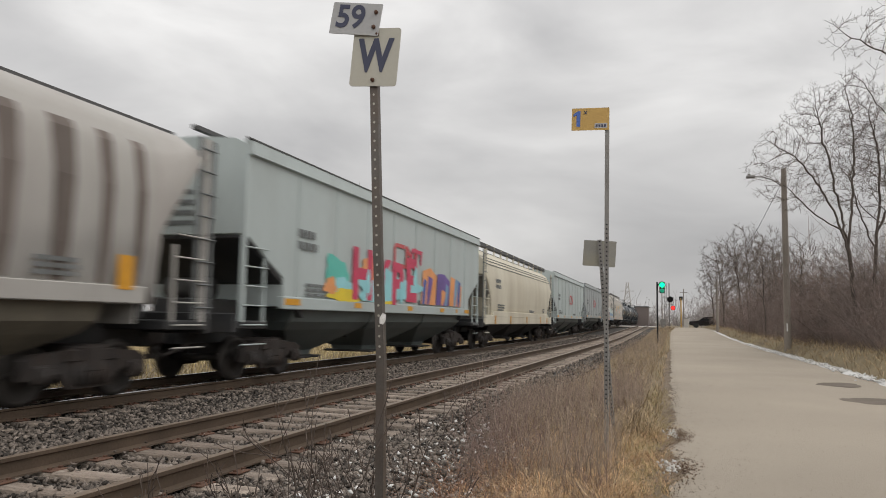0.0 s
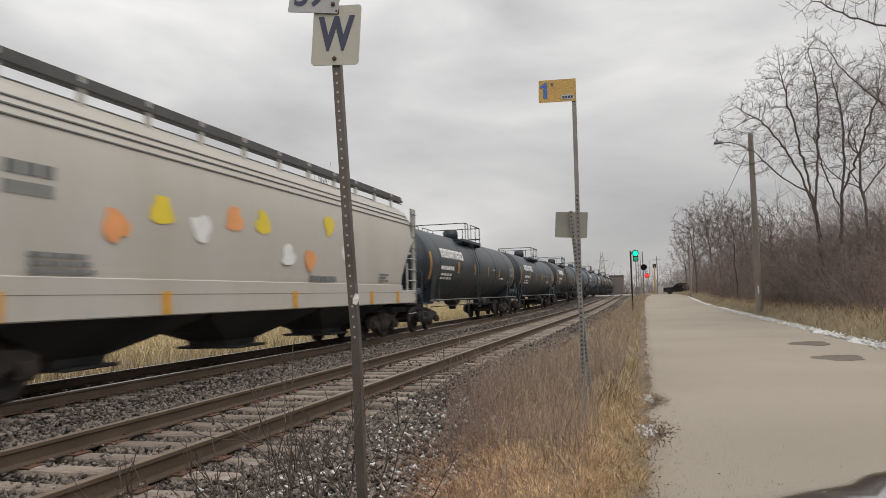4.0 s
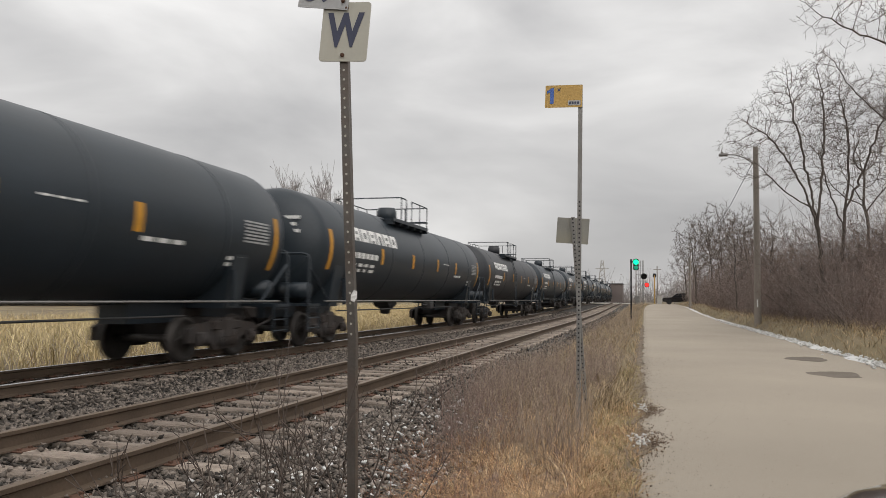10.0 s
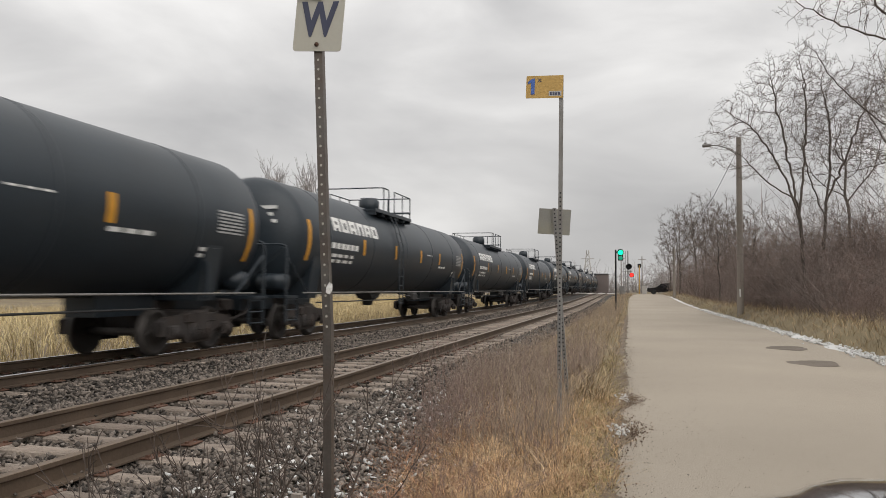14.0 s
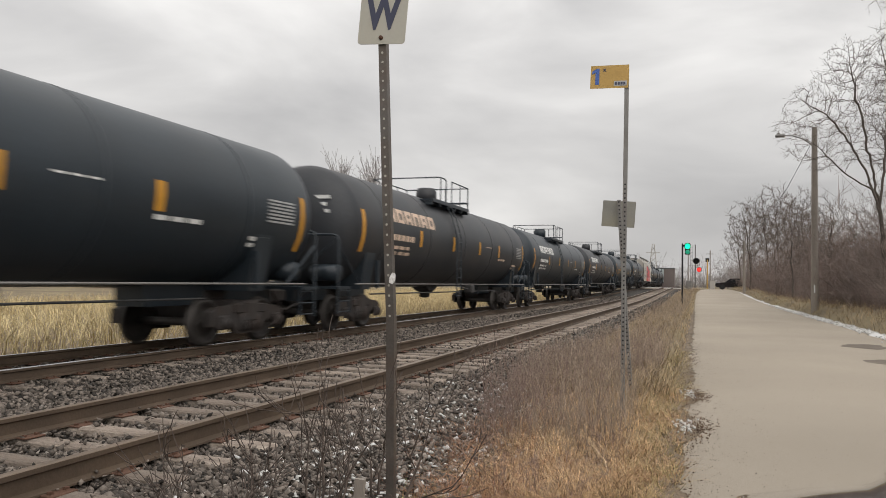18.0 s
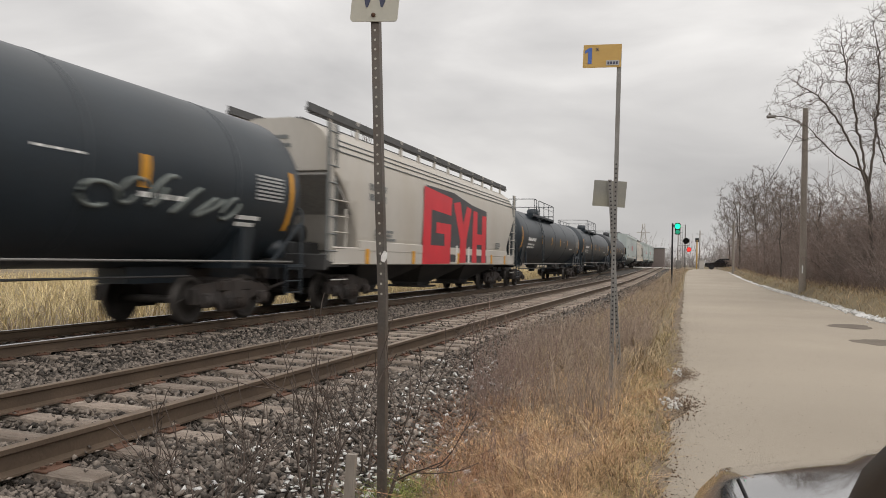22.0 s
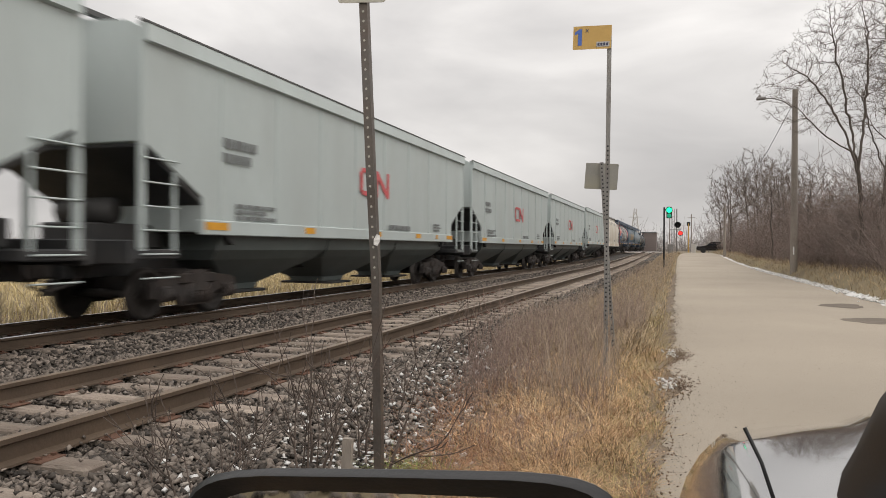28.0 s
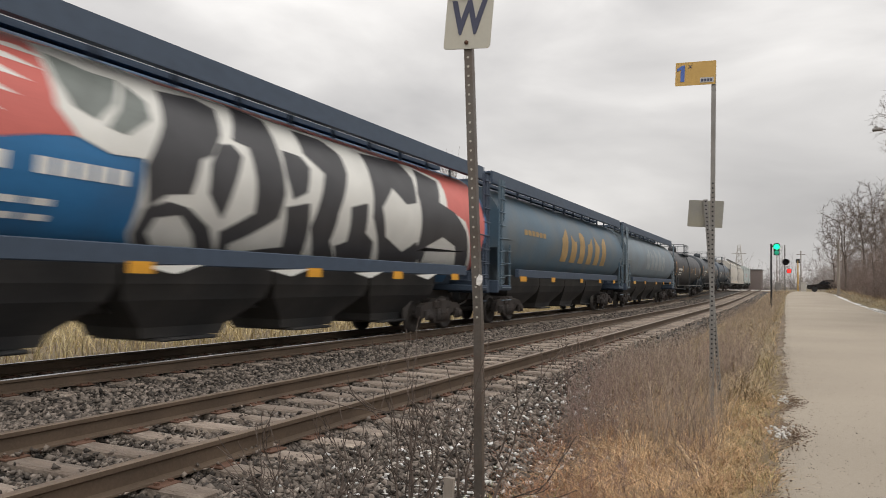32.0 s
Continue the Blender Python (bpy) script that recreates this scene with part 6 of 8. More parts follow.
# ---- vehicles ----
def loft(rings, closed=True):
    """Skins equal rings of points."""
    m, n = MB(), len(rings[0])
    v = [p for r in rings for p in r]
    f = [(i * n + k, i * n + (k + 1) % n, (i + 1) * n + (k + 1) % n, (i + 1) * n + k) for i in range(len(rings) - 1) for k in range(n)]
    return m.add(v, f, True)


def wheel_mb(r, w):
    return MB().turned([(-w / 2, r * 0.6), (-w / 2, r * 0.93), (-w / 2 + 0.02, r), (w / 2 - 0.02, r), (w / 2, r * 0.93), (w / 2, r * 0.6)], "x", n=28)


def rim_mb(r, w, s):
    m = MB().turned([(s * w * 0.42, r * 0.62), (s * w * 0.5, r * 0.60), (s * w * 0.40, r * 0.5), (s * w * 0.40, r * 0.14), (s * w * 0.46, r * 0.1), (s * w * 0.46, 0.01)][::s], "x", n=24)
    return m


def pickup():
    """The dark pickup waiting at the crossing, side on, its nose towards the tracks (built along y, nose at -y)."""
    c = thing("pickup_truck", "black pickup truck waiting at the crossing", "pickup truck", at=pose(9.45, 128.6, 0.50, 0, 0, -90))
    prof = [(-2.75, 0.45), (-2.85, 0.75), (-2.78, 1.05), (-1.35, 1.18), (-0.55, 1.82), (1.0, 1.86), (1.25, 1.22), (2.80, 1.18), (2.85, 0.5), (2.3, 0.38), (-2.3, 0.38)]
    part("body", MB().prism(prof[::-1], -0.96, 0.96, "x"), M_CARP, c)
    for s in (-1, 1):
        part("side_window", MB().prism([(-1.15, 1.22), (-0.52, 1.72), (0.9, 1.76), (1.05, 1.22)], s * 0.962 - 0.004, s * 0.962 + 0.004, "x"), M_WINDOW, c)
        part("headlight", MB().box(s * 0.75 - 0.15, s * 0.75 + 0.15, -2.87, -2.80, 0.80, 0.98), M_WHITE, c)
        for y in (-1.75, 1.75):
            w = part("wheel", wheel_mb(0.40, 0.26), M_RUBBER, c, at=pose(s * 0.86, y, 0.40))
            part("rim", rim_mb(0.40, 0.26, s), M_ALLOY, w)
    part("windscreen", MB().add([(-0.85, -1.33, 1.20), (0.85, -1.33, 1.20), (0.75, -0.58, 1.80), (-0.75, -0.58, 1.80)], [(0, 1, 2, 3)]), M_WINDOW, c)
    return c


pickup()


# ---- the parked car from which the view is taken ----
def own_car():
    """A silver car parked along the lane: bonnet, wings, pillars, roof, door, door mirror, whip aerial."""
    c = thing("parked_car", "dark grey metallic car with black pillars parked on the lane", "car", at=pose(0, 0, -0.13))
    X0, W = 3.862, 1.86
    cx = X0 + W / 2

    side = [(0.03, -0.42), (0.0, -0.25), (0.0, -0.12), (0.011, -0.083), (0.034, -0.04), (0.07, 0.0), (0.10, 0.008), (0.18, 0.026), (0.26, 0.038), (0.29, 0.052), (0.335, 0.066), (0.55, 0.080), (0.75, 0.086)]

    def ring(y, shoulder, inset=0.0, flat=1.0):
        """A section across the car: sill, wing shoulder, raised middle of the bonnet, and back down."""
        left = [(X0 + inset + dx, y, shoulder + (dz * flat if dz > 0 else dz)) for dx, dz in side]
        return left + [(2 * cx - px, py, pz) for px, py, pz in reversed(left)]
    bonnet = [ring(2.30, 0.72, 0.14, 0.2), ring(2.26, 0.82, 0.09, 0.5), ring(2.16, 0.895, 0.045), ring(2.05, 0.925, 0.015), ring(1.93, 0.955), ring(1.75, 0.978), ring(1.5, 1.0), ring(1.25, 1.018), ring(1.10, 1.026)]
    m = loft(bonnet)
    m.add(bonnet[0], [tuple(range(len(bonnet[0]) - 1, -1, -1))])
    part("bonnet", m, M_SILVER, c, "shiny dark grey bonnet and wings")
    rear = [ring(1.10, 1.02, 0, 0.1), ring(0.2, 1.02, 0.01, 0.1), ring(-1.2, 1.03, 0.01, 0.1), ring(-2.1, 1.03, 0.02, 0.3), ring(-2.4, 0.96, 0.10, 0.3)]
    m = loft(rear)
    m.add(rear[-1], [tuple(range(len(rear[-1])))])
    part("lower_body", m, M_SILVER, c)
    roof = [[(cx + sx * hw, y, z) for sx, hw, z in ((-1, 0.60, zt - 0.05), (-0.8, 0.60, zt), (0.8, 0.60, zt), (1, 0.60, zt - 0.05), (0.8, 0.58, zt - 0.09), (-0.8, 0.58, zt - 0.09))] for y, zt in ((0.18, 1.64), (-0.3, 1.70), (-1.2, 1.69), (-1.75, 1.62))]
    part("roof", loft(roof), M_SILVER, c)
    for s in (-1, 1):
        x_low, x_top = cx + s * 0.83, cx + s * 0.60
        q = [(4.026, 1.2, 1.085), (4.017, 1.12, 1.127), (4.003, 1.0, 1.185), (3.984, 0.85, 1.236), (3.974, 0.75, 1.272), (3.990, 0.5, 1.40), (4.06, 0.28, 1.53), (x_top if s < 0 else cx - 0.60, 0.12, 1.63)]
        part("front_pillar", MB().tube([(px if s < 0 else 2 * cx - px, py, pz) for px, py, pz in q], [0.043, 0.040, 0.039, 0.039, 0.040, 0.042, 0.045, 0.045], 14), M_PILLAR, c)
        part("rear_pillar", MB().tube([(cx + s * 0.80, -2.1, 1.03), (x_top, -1.7, 1.59)], 0.06, 8), M_BLACKP, c)
        part("centre_pillar", MB().tube([(cx + s * 0.86, -0.55, 1.03), (x_top, -0.5, 1.64)], 0.05, 8), M_BLACKP, c)
        for y in (1.45, -1.35):
            w = part("wheel", wheel_mb(0.33, 0.22), M_RUBBER, c, at=pose(cx + s * 0.81, y, 0.31))
            part("rim", rim_mb(0.33, 0.22, s), M_ALLOY, w)
    wd = MB().add([(cx - 0.80, 1.04, 1.10), (cx + 0.80, 1.04, 1.10), (cx + 0.58, 0.17, 1.62), (cx - 0.58, 0.17, 1.62)], [(0, 1, 2, 3)])
    part("windscreen", wd, M_WINDOW, c)
    bw = MB().add([(cx - 0.72, -2.12, 1.05), (cx + 0.72, -2.12, 1.05), (cx + 0.56, -1.72, 1.60), (cx - 0.56, -1.72, 1.60)], [(0, 1, 2, 3)])
    part("rear_window", bw, M_WINDOW, c)
    part("window_seal", MB().tube([(X0 + 0.05, 1.0, 1.045), (X0 + 0.05, -0.5, 1.04)], 0.012, 6), M_BLACKP, c)
    part("aerial", MB().tube([(3.952, 1.17, 0.99), (3.936, 1.193, 1.074), (3.926, 1.203, 1.106), (3.913, 1.211, 1.133)], [0.0018, 0.0017, 0.0016, 0.0018], 8), M_BLACKP, c, "short black whip aerial")
    # door mirror
    mx0, mx1, my, mz0, mz1 = 3.536, 3.834, 0.97, 0.965, 1.149
    mir = thing_part(c, "door_mirror")
    rings = []
    for y, k, drop in ((0.945, 0.97, 0), (0.952, 1.0, 0), (0.965, 0.985, 0.002), (1.0, 0.86, 0.018), (1.04, 0.62, 0.034), (1.06, 0.3, 0.04)):
        rr = []
        mcx, mcz, hw, hh = (mx0 + mx1) / 2, (mz0 + mz1) / 2 - drop, (mx1 - mx0) / 2 * k, (mz1 - mz0) / 2 * k
        for i in range(36):
            a = 2 * math.pi * i / 36
            q = lambda t: math.copysign(abs(t) ** 0.32, t)  # noqa: E731
            rr.append((mcx + hw * q(math.cos(a)), y, mcz + hh * q(math.sin(a)) + 0.085 * hw * q(math.cos(a))))
        rings.append(rr)
    m = loft(rings)
    m.add(rings[-1], [tuple(range(35, -1, -1))])
    inner = [[(p[0] * 0.93 + (mx0 + mx1) / 2 * 0.07, p[1] + 0.014, p[2] * 0.84 + (mz0 + mz1) / 2 * 0.16) for p in rings[0]]]
    m2 = loft([rings[0], inner[0]])
    m.add(m2.v, m2.f, True)
    part("mirror_housing", m, M_BLACKP, mir, "matt black plastic housing")
    g = inner[0]
    part("mirror_glass", MB().add(g, [tuple(range(len(g)))]), M_CHROME, mir, "silvered mirror glass")
    part("mirror_arm", MB().box(3.78, 3.95, 0.97, 1.05, 0.98, 1.04, 0.02), M_BLACKP, mir)
    return c


def thing_part(parent, name):
    ob = new(name)
    ob.parent = parent
    return ob


own_car()


# ---- trees and brush ----
def tubes_np(segs, sides=4):
    """Tapered tubes for many branch pieces at once: rows of x0 y0 z0 x1 y1 z1 r0 r1."""
    s = np.asarray(segs, float)
    a, b, r0, r1 = s[:, 0:3], s[:, 3:6], s[:, 6], s[:, 7]
    d = b - a
    d /= np.linalg.norm(d, axis=1, keepdims=True) + 1e-9
    ref = np.where(np.abs(d[:, 2:3]) < 0.9, [[0, 0, 1.0]], [[1.0, 0, 0]])
    u = np.cross(d, ref)
    u /= np.linalg.norm(u, axis=1, keepdims=True) + 1e-9
    w = np.cross(d, u)
    v = []
    for p, r in ((a, r0), (b, r1)):
        for k in range(sides):
            t = 2 * math.pi * k / sides
            v.append(p + r[:, None] * (math.cos(t) * u + math.sin(t) * w))
    v = np.stack(v, 1)
    n = len(s)
    base = np.arange(n)[:, None] * 2 * sides
    f = np.concatenate([np.stack([base[:, 0] + k, base[:, 0] + (k + 1) % sides, base[:, 0] + sides + (k + 1) % sides, base[:, 0] + sides + k], 1) for k in range(sides)])
    return v.reshape(-1, 3), f


def grow(r, p, d, length, rad, depth, segs, spread=0.55, kids=(2, 4), up=0.12, min_r=0.004):
    """Adds a limb of a few bends, then its side limbs."""
    n = 4 if depth > 2 else 3
    pts = [p]
    for k in range(n):
        d = (d + np.array([r.gauss(0, 0.13), r.gauss(0, 0.13), r.gauss(0, 0.08) + up * 0.35])).astype(float)
        d /= np.linalg.norm(d)
        q = pts[-1] + d * length / n
        r0, r1 = rad * (1 - 0.6 * k / n), rad * (1 - 0.6 * (k + 1) / n)
        segs.append((*pts[-1], *q, max(r0, min_r), max(r1, min_r)))
        pts.append(q)
    if depth == 0:
        return
    for k in range(r.randint(*kids) + (1 if depth > 1 else 0)):
        t = r.uniform(0.3, 1.0)
        i = min(int(t * n), n - 1)
        base = pts[i] + (pts[i + 1] - pts[i]) * (t * n - i)
        side = np.array([r.gauss(0, 1), r.gauss(0, 1), r.gauss(0.25, 0.5)])
        side -= d * (side @ d)
        side /= np.linalg.norm(side) + 1e-6
        nd = d * (1 - spread * 0.55) + side * spread * 1.1
        nd /= np.linalg.norm(nd)
        grow(r, base, nd, length * r.uniform(0.5, 0.8), rad * 0.55 * (1 - 0.35 * t), depth - 1, segs, spread, kids, up, min_r)
    grow(r, pts[-1], d, length * 0.7, rad * 0.4, depth - 1, segs, spread, kids, up, min_r)


def tree(x, y, height, rad, seed, label, lean=(0, 0), depth=5, kids=(2, 3), min_r=0.0045, clear=0.3, spread=0.42, limbs_per=2):
    """A bare tree of the given height; its crown reaches about spread times the height to each side."""
    r = random.Random(seed)
    z0 = float(ground_height(x, y)) - 0.2
    t = thing("bare_tree", label, "tree", group="bare trees")
    p, d = np.zeros(3), np.array([0, 0, 1.0])
    trunk, limbs = [], []
    n = 6
    for k in range(n):
        d2 = d + np.array([r.gauss(0, 0.06), r.gauss(0, 0.06), 0])
        d2 /= np.linalg.norm(d2)
        q = p + d2 * 0.6 / n
        trunk.append((*p, *q, rad * (1 - 0.6 * k / n), rad * (1 - 0.6 * (k + 1) / n)))
        if (k + 1) / n > clear:
            for _ in range(limbs_per if k < n - 1 else 3):
                a = r.uniform(0, 6.283)
                nd = np.array([math.cos(a), math.sin(a), r.uniform(0.6, 1.2)])
                nd /= np.linalg.norm(nd)
                grow(r, q, nd, r.uniform(0.2, 0.32), rad * 0.45, depth - 1, limbs, 0.6, kids, 0.15, min_r)
        p = q
    trunk, limbs = np.array(trunk), np.array(limbs)
    top = limbs[:, [2, 5]].max()
    wide = np.percentile(np.abs(limbs[:, [0, 1, 3, 4]]), 98)
    for a in (trunk, limbs):
        for c in (0, 3):
            a[:, c + 2] *= height / top
            a[:, c:c + 2] *= spread * height / wide
            a[:, c] += x + lean[0] * a[:, c + 2]
            a[:, c + 1] += y + lean[1] * a[:, c + 2]
            a[:, c + 2] += z0
    v, f = tubes_np(trunk, 8)
    part("trunk", np_mesh("trunk", v, f), M_BARK, t)
    v, f = tubes_np(limbs, 3)
    part("crown", np_mesh("crown", v, f), M_TWIG if min_r < 0.009 else M_BRUSH if min_r < 0.02 else M_HAZY_WOOD, t, "spreading bare branches and twigs")
    return t


def filled_tree(x, y, trunk, blobs, n, seed, label, step=0.24, tip=0.0062, twig=0.30, fork=0.26, power=2.28, limb_min=60, sprout=2, guides=()):
    """A bare tree that grows into the space of its crown: trunk and guides (main limbs) as (dx, dy, height) points, blobs as (dx, dy, height, rx, ry, rz) with n buds between them."""
    g = np.random.default_rng(seed)
    t = thing("bare_tree", label, "tree", group="bare trees")
    z0 = float(ground_height(x, y)) - 0.2
    vol = np.array([b[3] * b[4] * b[5] for b in blobs])
    buds = []
    for (bx, by, bz, rx, ry, rz), k in zip(blobs, np.maximum(8, n * vol / vol.sum()).astype(int)):
        d = g.normal(size=(k, 3))
        d /= np.linalg.norm(d, axis=1, keepdims=True)
        buds.append(d * (g.uniform(0, 1, (k, 1)) ** 0.42) * [rx, ry, rz] + [bx, by, bz])
    buds = np.concatenate(buds)
    line = [np.array(p, float) for p in trunk]
    nodes, up = [line[0]], [-1]
    for a, b in zip(line, line[1:]):
        m = max(1, int(np.linalg.norm(b - a) / step))
        for k in range(m):
            nodes.append(a + (b - a) * (k + 1) / m + g.normal(0, 0.02, 3) * [1, 1, 0])
            up.append(len(nodes) - 2)
    for guide in guides:
        line = [np.array(p, float) for p in guide]
        last = int(np.argmin([np.linalg.norm(q - line[0]) for q in nodes]))
        line[0] = nodes[last]
        for a, b in zip(line, line[1:]):
            m = max(1, int(np.linalg.norm(b - a) / step))
            for k in range(m):
                nodes.append(a + (b - a) * (k + 1) / m + g.normal(0, 0.03, 3))
                up.append(last)
                last = len(nodes) - 1
    n_trunk = len(nodes)
    best, dist = np.zeros(len(buds), int), np.full(len(buds), 1e9)
    fresh, alive = list(range(n_trunk)), np.ones(len(buds), bool)
    for _ in range(90):
        pts = np.array([nodes[i] for i in fresh])
        d = np.linalg.norm(buds[:, None] - pts[None], axis=2)
        k = d.argmin(1)
        near = d[np.arange(len(buds)), k]
        hit = near < dist
        best[hit], dist[hit] = np.array(fresh)[k[hit]], near[hit]
        alive &= dist > fork
        if not alive.any():
            break
        pull = {}
        for i in np.nonzero(alive)[0]:
            v = buds[i] - nodes[best[i]]
            pull[best[i]] = pull.get(best[i], 0) + v / (np.linalg.norm(v) + 1e-6)
        fresh = []
        for i, v in pull.items():
            v = v / (np.linalg.norm(v) + 1e-6)
            if up[i] >= 0:
                w = nodes[i] - nodes[up[i]]
                v = v + 0.55 * w / (np.linalg.norm(w) + 1e-6)
            v = v + g.normal(0, 0.24, 3) + [0, 0, 0.06]
            q = nodes[i] + v / np.linalg.norm(v) * step
            nodes.append(q)
            up.append(i)
            fresh.append(len(nodes) - 1)
    m = len(nodes)
    load, kids = np.zeros(m), np.zeros(m, int)
    for i in range(m - 1, 0, -1):
        load[i] = max(load[i], tip ** power) if kids[i] == 0 else load[i]
        load[up[i]] += load[i]
        kids[up[i]] += 1
    rad = load ** (1 / power)
    rad[0] = rad[1] * 1.25
    root = list(range(m))
    for i in range(n_trunk, m):
        root[i] = i if up[i] < n_trunk else root[up[i]]
    size = {}
    for i in range(n_trunk, m):
        size[root[i]] = size.get(root[i], 0) + 1
    off = np.array([x, y, z0])
    P = np.array(nodes) + off
    groups = {"trunk": ([], [])}
    for i in range(1, m):
        key = "trunk" if i < n_trunk or size[root[i]] < limb_min else root[i]
        thick, thin = groups.setdefault(key, ([], []))
        r0 = min(rad[up[i]], rad[i] * 1.6)
        (thick if i < n_trunk or rad[i] > 2.6 * tip else thin).append((*P[up[i]], *P[i], r0, rad[i]))
        if rad[i] < 3.2 * tip and i >= n_trunk:
            w = P[i] - P[up[i]]
            w /= np.linalg.norm(w) + 1e-6
            for _ in range(sprout):
                e = w * 0.8 + g.normal(0, 0.55, 3) + [0, 0, 0.25]
                e = P[i] + e / np.linalg.norm(e) * twig * g.uniform(0.4, 1.4)
                thin.append((*P[i], *e, tip * 0.85, tip * 0.55))
                if g.uniform() < 0.6:
                    c = P[i] * 0.5 + e * 0.5
                    thin.append((*c, *(c + (e - c) * 0.5 + g.normal(0, 0.4, 3) * twig * 0.6), tip * 0.65, tip * 0.5))
    for key, (thick, thin) in groups.items():
        if not thick:
            groups["trunk"][1].extend(thin) if key != "trunk" else None
            continue
        v, f = tubes_np(thick, 7)
        lm = part("trunk" if key == "trunk" else "limb", np_mesh("limb", v, f), M_BARK, t)
        if thin:
            v, f = tubes_np(thin, 3)
            part("branchwork", np_mesh("branchwork", v, f), M_TWIG, lm, "fine bare branches")["kind"] = "stuff"
    return t


filled_tree(11.3, 36.0, [(0.15, 0, 0), (0.05, 0, 2.2), (-0.1, 0, 4.4), (0.1, 0.1, 6.2)],
            [(-2.1, 0, 8.0, 2.1, 1.8, 2.0), (-0.9, 0.2, 9.6, 1.9, 1.8, 2.3), (0.4, 0.3, 9.6, 1.3, 1.7, 2.6), (-1.9, -0.2, 6.4, 1.1, 1.4, 0.7)], 1500, 3, "tall bare tree with a rounded crown behind the street lamp",
            guides=([(-0.1, 0, 4.2), (-0.6, 0, 6.0), (-1.4, 0.1, 7.6), (-2.3, 0, 8.7)], [(-0.1, 0, 4.5), (-0.5, 0.3, 7.2), (-0.9, 0.3, 9.2), (-1.1, 0.3, 10.6)], [(0.1, 0.1, 6.2), (0.3, 0.3, 8.4), (0.3, 0.4, 10.6)], [(-0.4, 0, 5.2), (-1.5, -0.2, 5.9), (-2.4, -0.3, 6.9)]))
filled_tree(12.7, 38.0, [(0, 0, 0), (-0.1, 0, 2.6), (0.1, 0, 5.0), (0.3, 0, 6.6)],
            [(0.2, 0, 9.4, 1.9, 1.8, 2.4), (1.9, 0, 8.6, 1.6, 1.6, 2.4), (-0.5, 0.4, 7.4, 1.6, 1.5, 1.4)], 1150, 7, "bare tree with ascending limbs rising out of the brush",
            guides=([(0.1, 0, 5.0), (1.0, 0, 7.2), (1.7, 0, 9.2)], [(0.3, 0, 6.6), (0.3, 0.1, 9.0), (0.0, 0.1, 10.6)], [(0, 0, 4.2), (-0.5, 0.3, 6.0), (-0.8, 0.4, 7.6)]))
filled_tree(14.6, 31.5, [(0, 0, 0), (-0.1, 0, 2.6), (0.0, 0, 5.0)],
            [(-0.8, 0, 7.6, 1.9, 1.7, 2.4), (1.0, 0, 8.6, 2.0, 1.8, 2.8)], 850, 17, "bare tree rising out of the brush")
filled_tree(13.6, 25.0, [(0.4, 0, 0), (0.2, 0, 2.6), (-0.2, 0, 4.2), (-1.3, 0, 5.2), (-2.3, 0, 5.8), (-3.2, 0.1, 6.7), (-3.75, 0.2, 7.5), (-4.1, 0.2, 8.2)],
            [(-4.3, 0.2, 8.3, 0.8, 0.9, 0.7), (-2.6, 0, 7.0, 1.3, 1.2, 1.0), (-2.9, -0.3, 9.3, 2.4, 1.3, 0.9), (-3.9, -0.4, 9.6, 1.5, 1.0, 0.6), (-1.6, 0, 10.2, 2.4, 1.6, 1.5), (0.6, 0.2, 9.0, 2.2, 1.9, 2.8), (-2.0, 0.2, 5.0, 1.6, 1.1, 0.6), (0, 0, 7, 1.5, 1.5, 1.5)], 1500, 12,
            "large bare tree whose limbs reach out over the lane's edge", tip=0.0055, twig=0.26,
            guides=([(-0.2, 0, 4.2), (-0.9, -0.2, 6.5), (-2.1, -0.3, 8.2), (-3.5, -0.3, 8.8), (-4.7, -0.3, 9.6), (-5.2, -0.3, 10.1)], [(-0.2, 0, 4.2), (-0.6, 0.3, 7.0), (-2.0, 0.3, 9.2), (-3.0, 0.3, 10.6)], [(-0.1, 0, 4.0), (-2.0, 0.2, 4.7), (-3.4, 0.3, 4.3)]))
tree(17.5, 33.0, 11.5, 0.2, 9, "bare tree rising out of the brush", (0, 0), 4, (2, 3), 0.008, spread=0.36)
filled_tree(15.8, 46.0, [(0, 0, 0), (0.1, 0, 3.0), (0, 0, 5.5)], [(-0.6, 0, 8.0, 2.6, 2.2, 2.6), (0.8, 0, 8.6, 2.2, 2.0, 2.2)], 520, 11, "bare tree rising out of the brush", step=0.34, tip=0.010, fork=0.4)
for i, (x, y, h) in enumerate(((10.1, 57, 7.4), (11.8, 62, 7.8), (11.4, 50, 6.8), (12.8, 71, 8.5), (11.0, 78, 8.6), (9.9, 97, 11.2), (11.6, 94, 12.4), (13.4, 101, 13.6), (11.0, 112, 12.6), (15.4, 98, 13.0), (9.9, 119, 9.6))):
    w = 0.21 * h
    filled_tree(x, y, [(0, 0, 0), (0.1, 0, 0.2 * h), (-0.05, 0, 0.4 * h)], [(-0.3 * w, 0, 0.68 * h, w, w, 0.30 * h), (0.4 * w, 0, 0.55 * h, w, w, 0.32 * h)], 260, 20 + i,
                "slim bare tree in the roadside brush", step=0.04 * h, tip=0.009 if y < 90 else 0.014, twig=0.05 * h, fork=0.045 * h, limb_min=60, sprout=3)
for i, (x, y, h) in enumerate(((-42.6, 92, 20.4), (-37.0, 91, 20.2))):
    tree(x, y, h, 0.2, 40 + i, "distant bare tree beyond the field", (0, 0), 4, (2, 4), 0.022, clear=0.55, spread=0.16, limbs_per=4)


